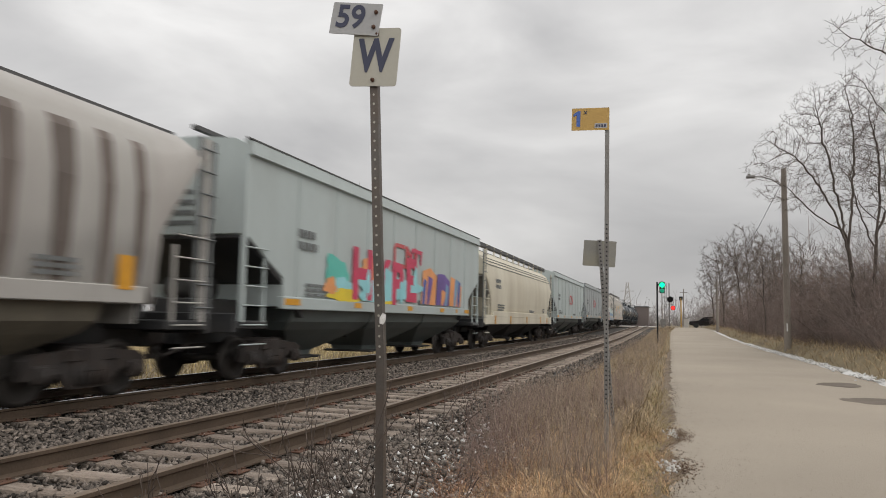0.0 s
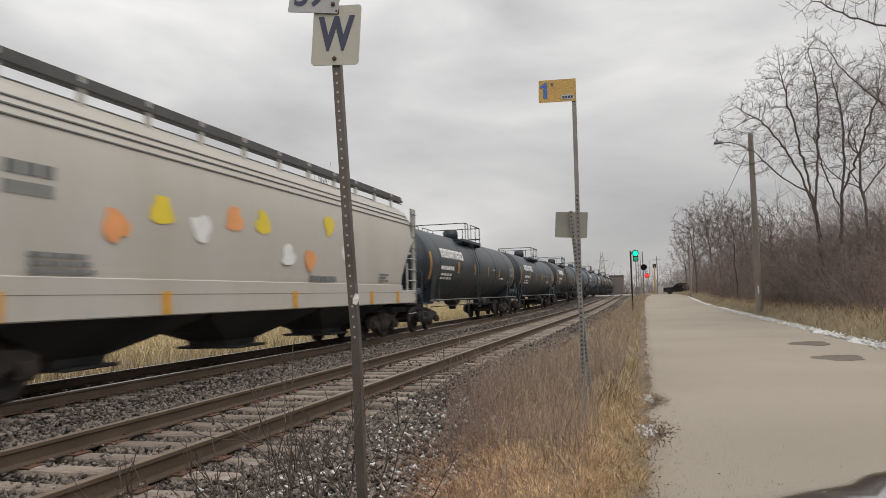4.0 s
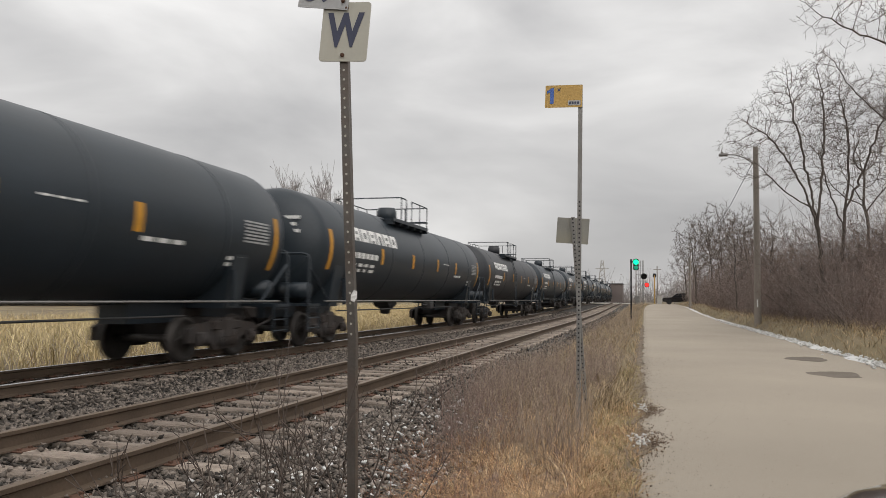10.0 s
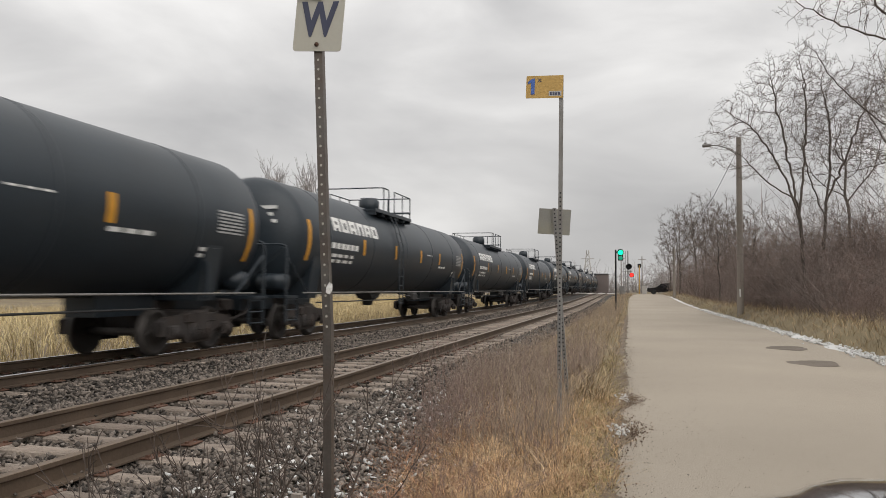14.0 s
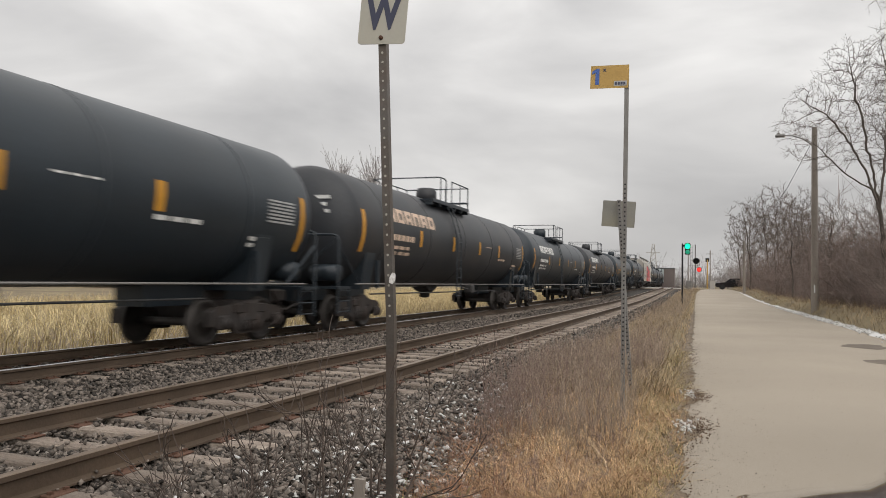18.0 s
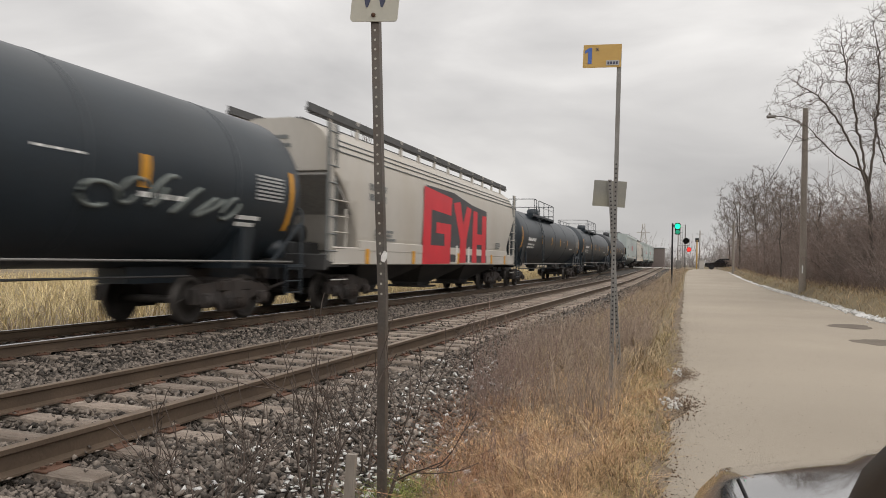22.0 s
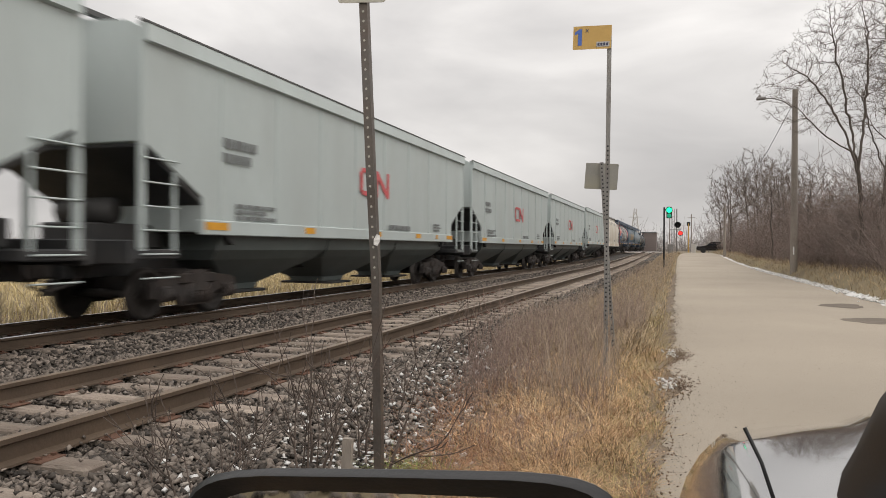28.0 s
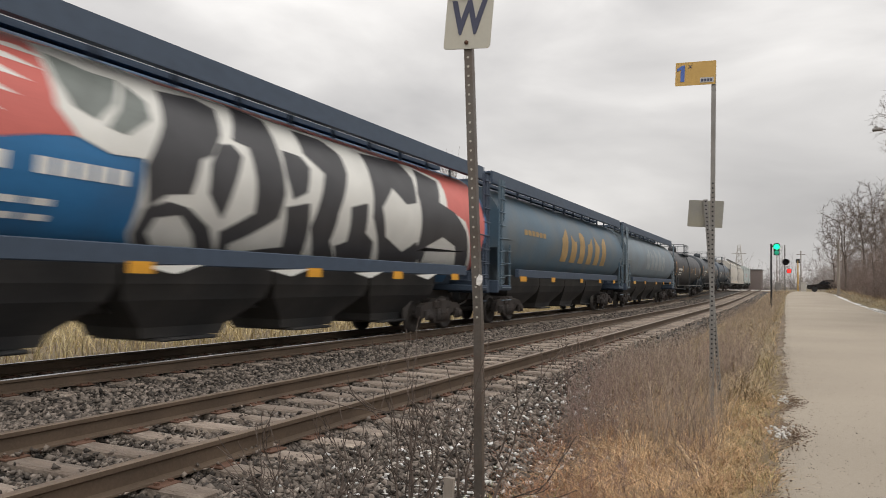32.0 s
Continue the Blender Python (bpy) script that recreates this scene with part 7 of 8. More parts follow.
def brush(n, xr, yr, hr, seed, min_r=0.006, lean=0.35, twigs=6, fork=1, place=None, splay=0.75):
    """Many thin stems with side twigs; place(g, n), where given, sets where they stand."""
    g = np.random.default_rng(seed)
    x, y = place(g, n) if place else (g.uniform(*xr, n), g.uniform(*yr, n))
    n = len(x)
    z = ground_height(x, y) - 0.1
    clump = 0.65 + 0.35 * np.sin(x * 0.9 + 1.3) * np.sin(y * 0.55 + seed) + 0.25 * np.sin(y * 0.21)
    h = g.uniform(*hr, n) * np.clip(clump, 0.35, 1.15)
    p = np.stack([x, y, z], 1)
    out = []
    d = np.stack([g.normal(0, lean, n), g.normal(0, lean, n), np.ones(n)], 1)
    d /= np.linalg.norm(d, axis=1, keepdims=True)
    r = np.maximum(0.0042 * h, min_r)
    bend = p + d * h[:, None] * 0.45
    mid = bend + (d + g.normal(0, 0.28, (n, 3))) * h[:, None] * 0.3
    tip = mid + (d + g.normal(0, 0.45, (n, 3))) * h[:, None] * 0.25
    out += [np.column_stack([p, bend, r, r * 0.75]), np.column_stack([bend, mid, r * 0.75, r * 0.45]), np.column_stack([mid, tip, r * 0.45, r * 0.2])]
    for k in range(twigs):
        t = g.uniform(0.15, 1.0, n)[:, None]
        q = np.where(t < 0.55, p + (mid - p) * t * 1.3, mid + (tip - mid) * (t - 0.55) / 0.45)
        sd = d * (1.35 - splay) + g.normal(0, splay, (n, 3))
        ln = (h * g.uniform(0.08, 0.26, n))[:, None]
        e = q + sd * ln
        out.append(np.column_stack([q, e, r * 0.45, r * 0.25]))
        for _ in range(fork):
            out.append(np.column_stack([q + sd * ln * 0.5, q + sd * ln * 0.5 + (sd * 0.5 + g.normal(0, 0.6, (n, 3))) * ln * 0.6, r * 0.3, r * 0.15]))
    return np.concatenate(out)


v, f = tubes_np(np.concatenate([brush(2500, (10.6, 16), (16, 48), (1.6, 4.4), 1, 0.0055, 0.55, 13), brush(2600, (10.2, 14.5), (18, 112), (1.0, 3.0), 14, 0.009, 0.6, 10), brush(700, (10.0, 15), (38, 75), (2.2, 4.4), 12, 0.008, 0.45, 12), brush(1900, (9.9, 17), (48, 125), (2.2, 5.6), 2, 0.011, 0.5, 9), brush(350, (9.8, 11.5), (14, 60), (0.8, 1.8), 3, 0.007)]), 3)
tagged(part("roadside_brush", np_mesh("roadside_brush", v, f), M_BRUSH), "dense leafless brown brush along the lane", "brush", kind="stuff")
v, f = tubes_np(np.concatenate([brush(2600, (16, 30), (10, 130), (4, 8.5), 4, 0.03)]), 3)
tagged(part("woods_behind", np_mesh("woods_behind", v, f), M_HAZY_WOOD), "grey-brown leafless woods behind the brush", "woods", kind="stuff")
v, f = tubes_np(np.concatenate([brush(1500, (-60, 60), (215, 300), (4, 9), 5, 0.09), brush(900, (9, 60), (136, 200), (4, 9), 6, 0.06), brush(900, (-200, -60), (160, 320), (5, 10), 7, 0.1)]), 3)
tagged(part("far_woods", np_mesh("far_woods", v, f), M_HAZY_WOOD), "leafless woods on the skyline, haze put into their paler colour", "woods", kind="stuff")


# ---- grass and weeds ----
def blades(n, place, height, width, lean, seed, droop=0.35):
    """Curved grass blades of two pieces each. place(g, n) gives x and y."""
    g = np.random.default_rng(seed)
    x, y = place(g, n)
    n = len(x)
    z = ground_height(x, y) - 0.02
    h = height(x, y, g)
    a = g.uniform(0, 2 * math.pi, n)
    w = width * g.uniform(0.6, 1.3, n)
    side = np.stack([np.cos(a), np.sin(a), np.zeros(n)], 1) * (w / 2)[:, None]
    ld = g.normal(0, lean, (n, 2))
    p0 = np.stack([x, y, z], 1)
    p1 = p0 + np.column_stack([ld * 0.5 * h[:, None], h * 0.6])
    p2 = p1 + np.column_stack([ld * (1 + droop * 2) * h[:, None] * 0.6, h * 0.4 * g.uniform(0.2, 1.0, n)])
    v = np.stack([p0 - side, p0 + side, p1 + side * 0.8, p1 - side * 0.8, p2 + side * 0.25, p2 - side * 0.25], 1)
    b = np.arange(n)[:, None] * 6
    f = np.concatenate([b + [[0, 1, 2, 3]], b + [[3, 2, 4, 5]]])
    return v.reshape(-1, 3), f


def strip(x_lo, x_hi, y_lo, y_hi, near=True):
    def place(g, n):
        u = g.uniform(0, 1, n)
        y = y_lo + (y_hi - y_lo) * (u ** 2.0 if near else u)
        lo = x_lo(y) if callable(x_lo) else x_lo
        hi = x_hi(y) if callable(x_hi) else x_hi
        return lo + (hi - lo) * g.uniform(0, 1, n), y
    return place


edge_l = lambda y: np.interp(y, [2, 4.7, 6.9, 11, 15, 30, 130], [2.5, 2.25, 1.85, 1.35, 1.25, 1.25, 1.6])  # noqa: E731
edge_r = lambda y: np.interp(y, [0, 5, 80, 126], [3.45, 3.62, 3.68, 4.4])  # noqa: E731
def edge_fade(x, y):
    return (0.5 + 0.6 * smooth01((x - edge_l(y)) / 0.6)) * (1 - 0.45 * smooth01((x - edge_r(y) + 0.35) / 0.35))


def tufts(x, y):
    """Uneven growth: tufts and gaps."""
    q = np.sin(x * 7.1 + 1.3 * np.sin(y * 2.3)) * np.sin(y * 5.3 + x * 2.1) + 0.6 * np.sin(x * 15.7 - y * 9.1) * np.sin(y * 13.3 + 1.0)
    return np.clip(0.85 + 0.42 * q, 0.35, 1.4)


def patchy(place, freq, level, seed):
    """Keeps only what falls into patches."""
    def chosen(g, n):
        x, y = place(g, n)
        q = np.sin(x * freq + 2.1 * np.sin(y * freq * 0.37 + seed)) + np.sin(y * freq * 0.61 + 1.7 * np.sin(x * freq * 0.8 + seed * 2)) + 0.7 * np.sin(x * freq * 2.3 - y * freq * 1.9 + seed)
        keep = q > level
        return x[keep], y[keep]
    return chosen


over_r = lambda y: edge_r(y) + 0.13  # noqa: E731
v, f = blades(60000, strip(edge_l, over_r, 2.4, 10.5), lambda x, y, g: g.uniform(0.04, 0.22, len(x)) * edge_fade(x, y) * tufts(x, y), 0.0038, 0.62, 1, 0.5)
tagged(part("verge_grass", np_mesh("verge_grass", v, f), M_GRASS), "matted dry golden-brown grass on the verge", "grass", kind="stuff")
v, f = blades(20000, patchy(strip(edge_l, over_r, 2.4, 11), 2.1, 0.75, 1.0), lambda x, y, g: g.uniform(0.05, 0.25, len(x)) * edge_fade(x, y) * tufts(x, y), 0.0045, 0.75, 41, 0.5)
tagged(part("olive_grass", np_mesh("olive_grass", v, f), M_OLIVE), "patches of olive grass among the dry blades", "grass", kind="stuff")
v, f = blades(9000, strip(edge_l, edge_r, -9.0, 2.6, False), lambda x, y, g: g.uniform(0.05, 0.31, len(x)) * tufts(x, y), 0.008, 0.5, 31, 0.45)
tagged(part("verge_grass", np_mesh("verge_grass", v, f), M_GRASS), "matted dry golden-brown grass beside the parked car", "grass", kind="stuff")
v, f = blades(3600, patchy(strip(edge_l, lambda y: edge_r(y) - 0.1, 2.4, 9.5), 3.3, 0.0, 3.0), lambda x, y, g: g.uniform(0.10, 0.26, len(x)) * edge_fade(x, y) * tufts(x, y), 0.0042, 0.55, 21, 0.7)
tagged(part("straw_stalks", np_mesh("straw_stalks", v, f), M_STRAW), "pale bent straw stalks in the verge grass", "grass", kind="stuff")
v, f = tubes_np(brush(900, 0, 0, (0.12, 0.42), 12, 0.0016, 0.4, 7, 1, strip(lambda y: edge_l(y) - 0.45, lambda y: edge_l(y) + 0.7, 3.0, 12)), 3)
tagged(part("red_weeds", np_mesh("red_weeds", v, f), mat("russet_weed", (0.25, 0.125, 0.085), 0.9, var=0.25, bump=0, island=0.4)), "thin russet weeds at the edge of the stones", "weeds", kind="stuff")
v, f = blades(9000, strip(edge_l, edge_r, 10, 126), lambda x, y, g: g.uniform(0.15, 0.42, len(x)) * edge_fade(x, y), 0.011, 0.55, 2)
tagged(part("verge_grass", np_mesh("verge_grass", v, f), M_BANKGRASS), "dry brown grass strip beside the lane", "grass", kind="stuff")
v, f = tubes_np(np.concatenate([brush(2600, 0, 0, (0.35, 0.95), 22, 0.0035, 0.18, 5, 1, strip(edge_l, lambda y: edge_r(y) - 0.3, 12, 60), 0.35), brush(900, 0, 0, (0.35, 0.95), 23, 0.007, 0.22, 5, 1, strip(edge_l, lambda y: edge_r(y) - 0.3, 50, 126))]), 3)
tagged(part("grey_weeds", np_mesh("grey_weeds", v, f), M_WEED), "grey-brown dead weeds along the strip", "weeds", kind="stuff")
weed_bed = strip(lambda y: edge_l(y) + 0.05, lambda y: edge_r(y) - 0.35, 6.9, 14.5, False)
v, f = tubes_np(brush(1900, 0, 0, (0.3, 0.92), 3, 0.0026, 0.13, 5, 1, patchy(weed_bed, 1.7, -0.4, 5.0), 0.30), 3)
tagged(part("tall_weeds", np_mesh("tall_weeds", v, f), M_PLUMWEED), "tall plum-brown dead weeds round the sign posts", "weeds", kind="stuff")
v, f = tubes_np(brush(1900, 0, 0, (0.3, 0.85), 33, 0.0024, 0.16, 4, 1, patchy(weed_bed, 1.9, -0.2, 9.0), 0.30), 3)
tagged(part("pale_weeds", np_mesh("pale_weeds", v, f), M_WEED), "pale grey dead weed stalks among the tall weeds", "weeds", kind="stuff")
v, f = tubes_np(brush(420, 0, 0, (0.2, 0.6), 35, 0.0022, 0.2, 6, 1, patchy(strip(edge_l, lambda y: edge_r(y) - 0.3, 4.2, 7.5, False), 2.3, 0.2, 2.0)), 3)
tagged(part("red_weeds", np_mesh("red_weeds", v, f), M_PLUMWEED), "stray plum-brown weeds standing in the dry grass", "weeds", kind="stuff")
v, f = blades(9000, patchy(strip(lambda y: edge_l(y) - 0.1, lambda y: edge_l(y) + 0.75, 3.4, 8.0), 2.4, -0.3, 7.0), lambda x, y, g: g.uniform(0.05, 0.26, len(x)) * tufts(x, y), 0.0045, 0.7, 52, 0.5)
tagged(part("russet_grass", np_mesh("russet_grass", v, f), mat("russet_grass", (0.33, 0.175, 0.10), 0.85, var=0.28, scale=1.3, fine=7, bump=0, island=0.6)), "russet dead grass where the verge meets the stones", "grass", kind="stuff")
v, f = blades(3800, strip(lambda y: edge_r(y) - 0.3, lambda y: edge_r(y) + 0.10, 3, 16), lambda x, y, g: g.uniform(0.05, 0.15, len(x)), 0.005, 0.6, 4)
tagged(part("green_grass", np_mesh("green_grass", v, f), M_OLIVE), "thin green grass at the lane's edge", "grass", kind="stuff")
v, f = blades(1100, lambda g, n: (g.normal(2.27, 0.13, n), g.normal(4.6, 0.22, n)), lambda x, y, g: g.uniform(0.06, 0.2, len(x)), 0.005, 0.6, 44)
tagged(part("green_grass", np_mesh("green_grass", v, f), M_GREEN), "tuft of green grass at the foot of the post", "grass", kind="stuff")
v, f = blades(16000, strip(9.0, 12.0, 8, 125), lambda x, y, g: g.uniform(0.10, 0.36, len(x)), 0.014, 0.6, 5)
tagged(part("bank_grass", np_mesh("bank_grass", v, f), M_BANKGRASS), "dry grass below the brush", "grass", kind="stuff")
v, f = tubes_np(brush(1500, 0, 0, (0.25, 0.75), 72, 0.004, 0.25, 5, 1, patchy(strip(-9.6, -8.1, 0, 60, False), 0.9, -0.6, 4.0), 0.4), 3)
tagged(part("trackside_weeds", np_mesh("trackside_weeds", v, f), M_PLUMWEED), "dark dead weeds where the field meets the line", "weeds", kind="stuff")
v, f = blades(42000, strip(-30.0, -8.2, 0, 90, False), lambda x, y, g: g.uniform(0.35, 0.85, len(x)), 0.02, 0.35, 6)
tagged(part("field_grass", np_mesh("field_grass", v, f), M_FIELD), "golden dry grass of the field beyond the line", "grass", kind="stuff")


def shrub(x, y, h, n, seed, label):
    r = random.Random(seed)
    t = thing("bare_shrub", label, "shrub", group="bare shrubs")
    for k in range(max(1, round(n * 0.6))):
        segs = []
        a = r.uniform(0, 6.283)
        p = np.array([x + 0.12 * r.gauss(0, 1), y + 0.12 * r.gauss(0, 1), float(ground_height(x, y)) - 0.03])
        d = np.array([0.28 * math.cos(a), 0.28 * math.sin(a), 1.0])
        grow(r, p, d / np.linalg.norm(d), h * r.uniform(0.42, 0.62), 0.013, 3, segs, 0.55, (1, 1), 0.18, 0.0027)
        v, f = tubes_np(segs, 4)
        part("stem", np_mesh("stem", v, f), M_SHRUB, t)


for i, (x, y, h, n) in enumerate(((1.75, 4.35, 0.85, 4), (1.88, 4.42, 0.85, 5), (1.55, 4.1, 0.8, 3), (1.35, 4.6, 0.7, 2), (1.9, 5.1, 0.8, 3), (1.1, 4.0, 0.55, 2), (1.25, 9.6, 0.9, 3), (1.62, 4.7, 0.95, 2), (1.45, 3.7, 0.7, 3))):
    shrub(x, y, h, n, 70 + i, "dark leafless shrub growing in the ballast by the post")


def stones(n, place, size, seed, zfun):
    """Broken stones: squashed, twisted six-cornered lumps."""
    g = np.random.default_rng(seed)
    x, y = place(g, n)
    n = len(x)
    s = size * g.uniform(0.55, 1.35, n)
    base = np.array([[1, 0, 0], [0, 1, 0], [-1, 0, 0], [0, -1, 0], [0, 0, 0.8], [0, 0, -0.8]], float)
    v = base[None] * (1 + g.uniform(-0.4, 0.4, (n, 6, 3))) + g.normal(0, 0.22, (n, 6, 3))
    a = g.uniform(0, 6.283, n)
    b = g.normal(0, 0.5, n)
    c, sn = np.cos(a)[:, None], np.sin(a)[:, None]
    vx, vy, vz = v[..., 0] * 1.15, v[..., 1] * 0.85, v[..., 2] * 0.8
    vz2, vx2 = vz * np.cos(b)[:, None] - vx * np.sin(b)[:, None], vz * np.sin(b)[:, None] + vx * np.cos(b)[:, None]
    out = np.stack([vx2 * c - vy * sn, vx2 * sn + vy * c, vz2], -1) * s[:, None, None] * 0.5
    out += np.stack([x, y, zfun(x, y) + g.uniform(-0.014, 0.026, n)], 1)[:, None]
    tri = np.array([[0, 1, 4], [1, 2, 4], [2, 3, 4], [3, 0, 4], [1, 0, 5], [2, 1, 5], [3, 2, 5], [0, 3, 5]])
    f = (np.arange(n)[:, None, None] * 6 + tri[None]).reshape(-1, 3)
    return out.reshape(-1, 3), f


# ---- snow along the lane ----
def snow_ridge(y0, y1, seed):
    g = random.Random(seed)
    v, f, n = [], [], 7
    ys = np.arange(y0, y1, 0.22 if y1 < 45 else 0.6)
    for i, y in enumerate(ys):
        right = 8.62 + (0.9 * ((y - 60) / 60) ** 2 if y > 60 else 0)
        w = 0.16 + 0.08 * math.sin(y * 1.7) + g.uniform(-0.05, 0.10)
        hh = 0.045 + 0.05 * math.sin(y * 2.9 + 1) * math.sin(y * 0.83) + g.uniform(-0.035, 0.04)
        thin = 0.35 + 0.65 * min(1.0, max(0.0, 0.6 + 0.8 * math.sin(y * 0.9 + 2) * math.sin(y * 2.3) + g.uniform(-0.3, 0.3)))
        w, hh = w * thin, hh * thin
        z = float(rise(y)) - 0.155
        for k in range(n):
            u = -1 + 2 * k / (n - 1)
            v.append((right + 0.05 + w * u, y, z + hh * (1 - u * u) * g.uniform(0.7, 1.2) - 0.004))
    for i in range(len(ys) - 1):
        f += [(i * n + k, i * n + k + 1, (i + 1) * n + k + 1, (i + 1) * n + k) for k in range(n - 1)]
    return MB().add(v, f, True)


tagged(part("snow_ridge", snow_ridge(10, 60, 1), M_SNOW), "thin ridge of old dirty snow along the lane's edge", "snow", kind="stuff")
tagged(part("snow_ridge", snow_ridge(60, 112, 2), M_SNOW), "thin ridge of old dirty snow along the lane's edge", "snow", kind="stuff")

v, f = stones(1500, lambda g, n: (8.68 + g.normal(0, 0.13, n), 10 + 45 * g.uniform(0, 1, n) ** 1.2), 0.075, 61, lambda x, y: rise(y) - 0.13 + 0 * x)
tagged(part("snow_bits", np_mesh("snow_bits", v, f), M_SNOW), "lumps of old snow along the lane's edge", "snow", kind="stuff")

# ---- far things ----
shed = thing("long_salmon_building", "long low salmon-coloured building beyond the field", "building", at=pose(-71, 81, 0.0, 0, 0, -46))
part("wall", MB().box(-19, 19, -4, 4, 0, 4.0), M_PEACH, shed)
part("roof", MB().prism([(-4.4, 4.0), (4.4, 4.0), (0, 5.0)], -19.4, 19.4, "x"), M_PALE, shed)
bl = thing("distant_building", "low brick-brown building beyond the crossing", "building")
part("wall", MB().box(-5.6, -2.0, 205, 215, 0.3, 5.4), M_BLDG, bl)
part("roof", MB().box(-5.75, -1.85, 204.8, 215.2, 5.4, 5.6), M_DARKW, bl)
ele = thing("distant_pylon", "pale lattice tower far off on the skyline", "tower")
for sx in (-1, 1):
    for sy in (-1, 1):
        part("leg", MB().tube([(-12.6 + 2.2 * sx, 300 + 2.2 * sy, 0), (-12.6 + 0.35 * sx, 300 + 0.35 * sy, 17)], 0.13, 5), M_PALE, ele)
lat = MB()
for k in range(7):
    z, w = 1 + k * 2.2, 2.2 - 1.85 * (1 + k * 2.2) / 17
    for s in (-1, 1):
        lat.tube([(-12.6 - w, 300 + s * w, z), (-12.6 + w, 300 + s * w, z + 2.0)], 0.07, 4)
        lat.tube([(-12.6 + w, 300 + s * w, z), (-12.6 - w, 300 + s * w, z + 2.0)], 0.07, 4)
part("lattice", lat, M_PALE, ele)
part("crossarm", MB().box(-15.2, -10.0, 299.9, 300.1, 13.5, 13.7), M_PALE, ele)


# ---- ballast, ties and rail fastenings ----
def bed_top(x, y):
    z = np.interp(x, [-8.2, -7.4, -7.2, -3.1, -2.6, -2.3, -2.0, 0.5, 0.75, 1.0, 1.3, 2.2, 3], [-0.44, -0.32, -0.305, -0.29, -0.24, -0.228, -0.236, -0.236, -0.228, -0.230, -0.25, -0.31, -0.31])
    return z + rise(y)


def bed_place(x0, x1, y0, y1, power=1.0):
    return lambda g, n: (g.uniform(x0, x1, n), y0 + (y1 - y0) * g.uniform(0, 1, n) ** power)


for n, pl, size, seed, lab in (
    (16000, bed_place(-7.8, 2.3, -9.0, 3.6), 0.085, 21, "crushed grey ballast stones beside the parked car"),
    (24000, bed_place(-0.9, 2.35, 2.2, 9.5), 0.058, 1, "crushed grey ballast stones beside the siding"),
    (17000, bed_place(-3.0, 1.5, 3.4, 16), 0.060, 2, "crushed grey ballast stones between the ties"),
    (30000, bed_place(-7.9, -2.0, 5, 30, 1.35), 0.072, 3, "crushed grey ballast stones between the tracks"),
    (22000, bed_place(-7.6, 1.5, 14, 75, 1.6), 0.09, 4, "crushed grey ballast stones along the siding"),
):
    v, f = stones(n, pl, size, seed, bed_top)
    tagged(part("ballast_stones", np_mesh("ballast_stones", v, f), M_STONE), lab, "ballast", kind="stuff")
v, f = stones(1100, lambda g, n: (g.uniform(-2.15, 0.75, n), 3.2 + 20 * g.uniform(0, 1, n) ** 1.3), 0.05, 14, lambda x, y: rise(y) - 0.172 - 0.02 * np.sin(x * 3 + y * 2.3))
tagged(part("ballast_stones", np_mesh("ballast_stones", v, f), M_STONE), "loose ballast stones lying on the ties", "ballast", kind="stuff")
v, f = stones(240, lambda g, n: (g.normal(1.78, 0.24, n), g.normal(4.75, 0.42, n)), 0.052, 19, lambda x, y: bed_top(x, y) + 0.018)
v[:, 2] = np.repeat(v.reshape(-1, 6, 3)[:, :, 2].mean(1), 6) + (v[:, 2] - np.repeat(v.reshape(-1, 6, 3)[:, :, 2].mean(1), 6)) * 0.3
tagged(part("snow_bits", np_mesh("snow_bits", v, f), M_SNOW), "flat flakes of old snow on the stones by the post", "snow", kind="stuff")
v, f = stones(1100, lambda g, n: (np.where(np.arange(n) % 4, g.uniform(0.75, 2.2, n), g.uniform(-3.6, 0.8, n)), 2.4 + 24 * g.uniform(0, 1, n) ** 1.5), 0.055, 17, lambda x, y: bed_top(x, y) + 0.012)
tagged(part("ballast_stones", np_mesh("ballast_stones", v, f), M_PALESTONE), "scattered pale stones among the ballast", "ballast", kind="stuff")
v, f = stones(900, lambda g, n: (g.normal(1.7, 0.6, n), 2.6 + 8 * g.uniform(0, 1, n) ** 1.3), 0.05, 9, lambda x, y: bed_top(x, y) + 0.012)
tagged(part("snow_bits", np_mesh("snow_bits", v, f), M_SNOW), "scattered crumbs of old snow on the stones", "snow", kind="stuff")
v, f = stones(5200, lambda g, n: (3.70 + np.abs(g.normal(0, 0.16, n)) + 2.2 * g.uniform(0, 1, n) ** 3.5, 2.5 + 16 * g.uniform(0, 1, n) ** 1.7), 0.0085, 10, lambda x, y: rise(y) - 0.145 + 0 * x)
tagged(part("gravel_edge", np_mesh("gravel_edge", v, f), M_GRIT), "loose gravel and leaf litter at the lane's edge", "gravel", kind="stuff")
v, f = stones(1500, lambda g, n: (3.76 + g.normal(0, 0.07, n) + np.where(np.arange(n) % 2, 0.12, 0.0), np.where(np.arange(n) % 2, np.where(np.arange(n) % 4 == 1, 7.75, 9.85) + g.normal(0, 0.28, n), 3 + 13 * g.uniform(0, 1, n) ** 1.4)), 0.015, 11, lambda x, y: rise(y) - 0.134 + 0 * x)
tagged(part("leaf_litter", np_mesh("leaf_litter", v, f), M_LEAF), "heap of dead leaves at the lane's edge", "leaf litter", kind="stuff")
v, f = stones(120, lambda g, n: (3.76 + g.normal(0, 0.05, n), np.where(np.arange(n) % 3, 7.75, 9.9) + g.normal(0, 0.16, n)), 0.030, 12, lambda x, y: rise(y) - 0.124 + 0 * x)
tagged(part("snow_bits", np_mesh("snow_bits", v, f), M_SNOW), "small melting heap of snow at the lane's edge", "snow", kind="stuff")

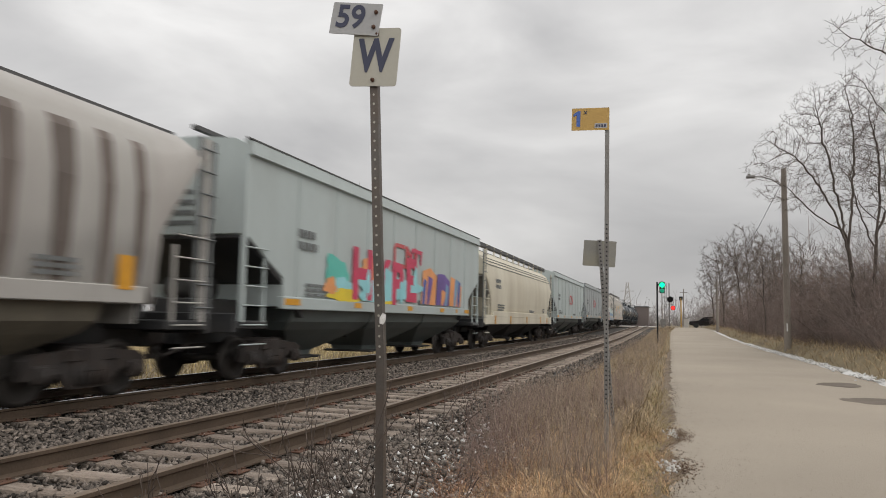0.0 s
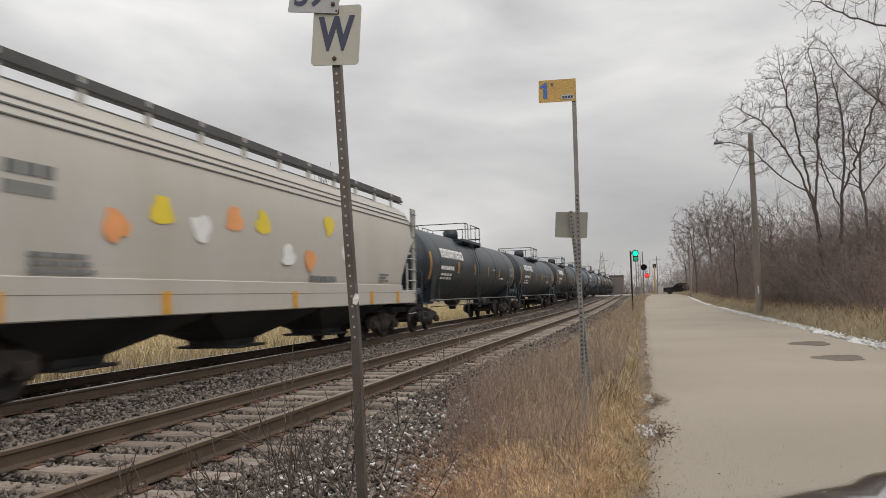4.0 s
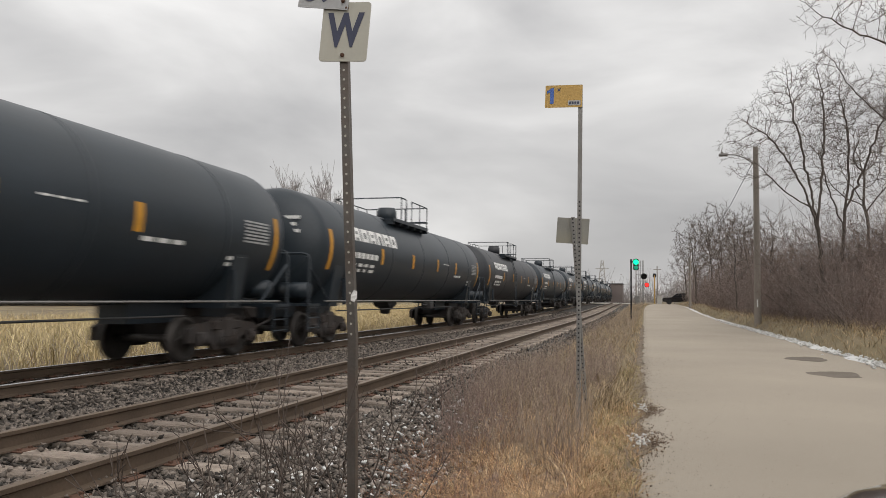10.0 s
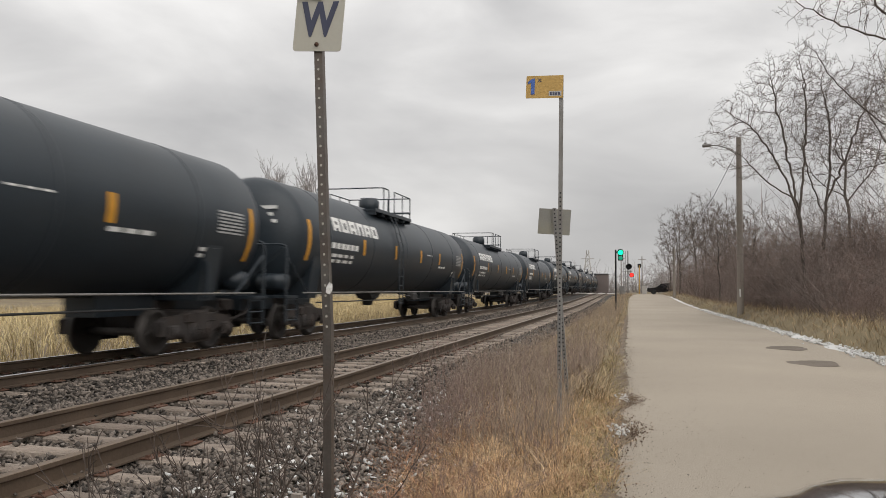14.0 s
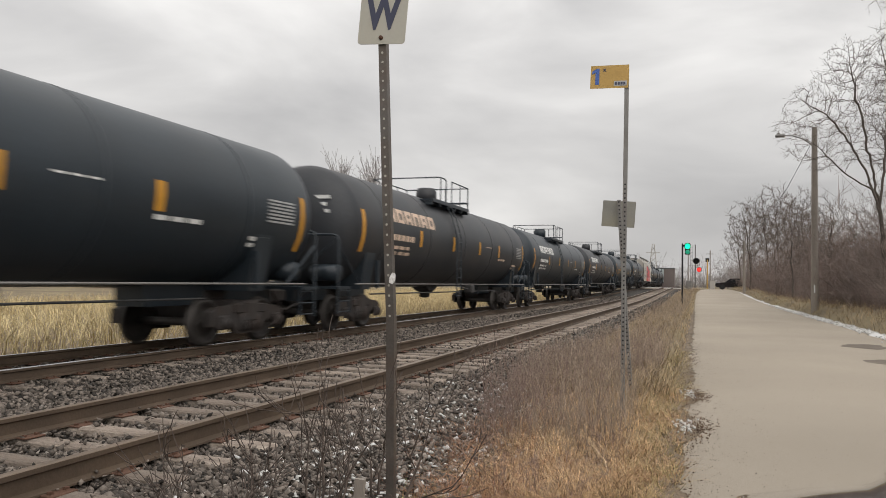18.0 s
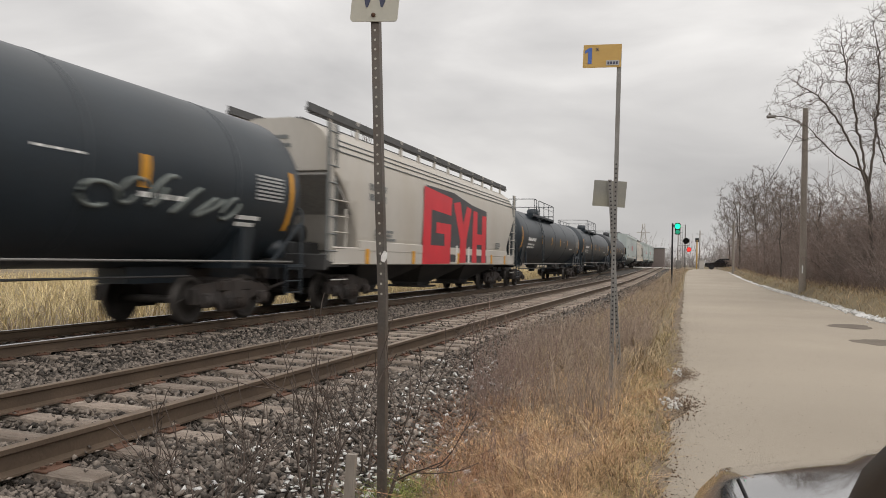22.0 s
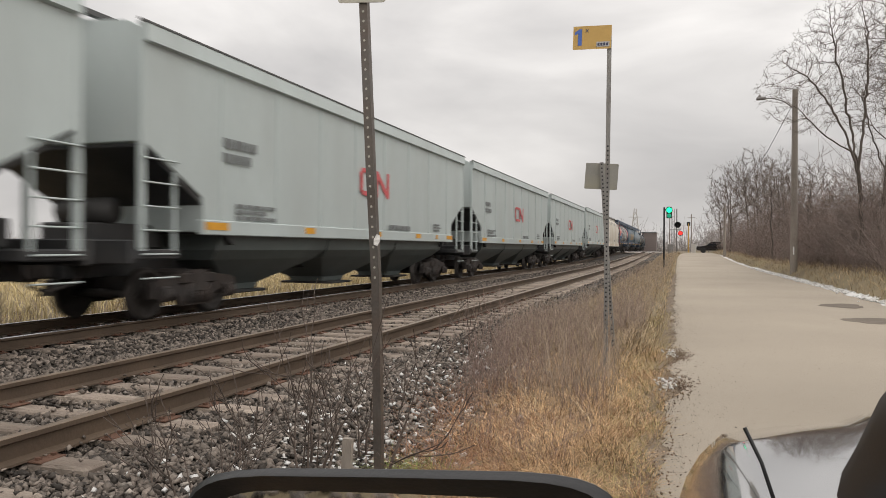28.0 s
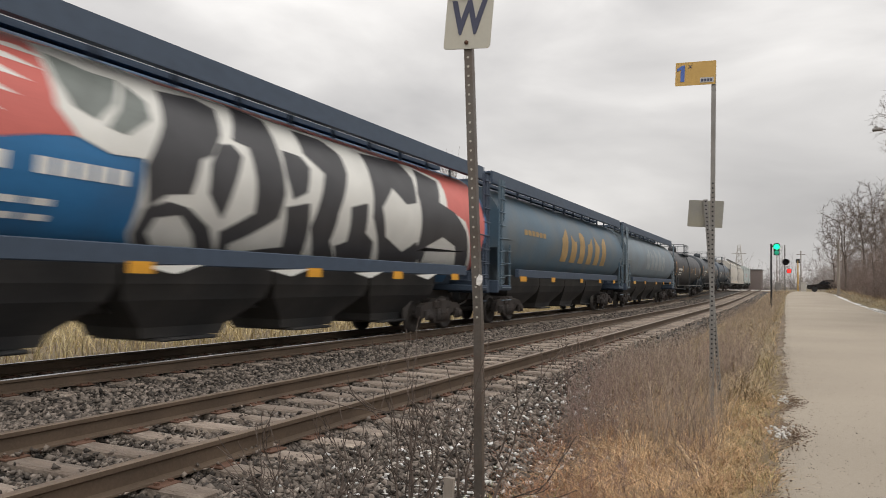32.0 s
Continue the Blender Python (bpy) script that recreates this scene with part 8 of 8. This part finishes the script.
tie_me = MB().box(-1.3, 1.3, -0.095, 0.095, -0.36, -0.178, 0.016).mesh("tie")
tie_me.materials.append(M_TIE)
plate_me = MB().box(-0.17, 0.17, -0.10, 0.10, -0.180, -0.166, 0.004)
for sx in (-0.11, 0.11):
    for sy in (-0.06, 0.06):
        plate_me.box(sx - 0.014, sx + 0.014, sy - 0.014, sy + 0.014, -0.166, -0.148)
plate_me = plate_me.mesh("tie_plate")
plate_me.materials.append(M_RUST)
rt = random.Random(5)
for x0, tr, lo, hi in ((NEAR_X, track_near, -9.0, 92.0), (FAR_X, track_far, -9.0, 66.0)):
    k, y = 0, lo
    while y < hi:
        z = float(rise(y))
        t = part("tie", tie_me, None, tr, at=pose(x0 + rt.uniform(-0.05, 0.05), y, z - (DROP + 0.012 if x0 == FAR_X else 0) + rt.uniform(-0.012, 0.004), 0, rt.uniform(-0.4, 0.4), rt.uniform(-1.2, 1.2)))
        if y < 22:
            for s in (-1, 1):
                part("tie_plate", plate_me, None, tr, at=pose(x0 + s * GAUGE / 2, y, z - (DROP if x0 == FAR_X else 0)))
        y += 0.545 + rt.uniform(-0.03, 0.03)
rest = MB()
y = 92.2
while y < 126:
    rest.box(NEAR_X - 1.3, NEAR_X + 1.3, y - 0.115, y + 0.115, float(rise(y)) - 0.3, float(rise(y)) - 0.18)
    y += 0.55
tagged(part("far_ties", rest, M_TIE, track_near), "", "", kind="stuff")


# ---- what moves ----
def motions():
    times = [float(t) for t in range(0, 33)]
    for car, s0 in CARS:
        rows = []
        for t in times:
            x, y, z, a = line_at(s0 - SPEED * t, FAR_X)
            rows.append((t, pose(x, y, z, 0, 0, math.degrees(a))))
        walk(car, rows)
    for s in (-1, 1):
        first = WHEELS[s][0]
        walk(first, [(k / 30, pose(0, s * 0.89, 0.42, 57.0 * k, 0, 0)) for k in range(0, 961)])
        act, slot = first.animation_data.action, first.animation_data.action_slot
        for w in WHEELS[s][1:]:
            w.rotation_mode = "QUATERNION"
            w.animation_data_create().action = act
            w.animation_data.action_slot = slot


motions()
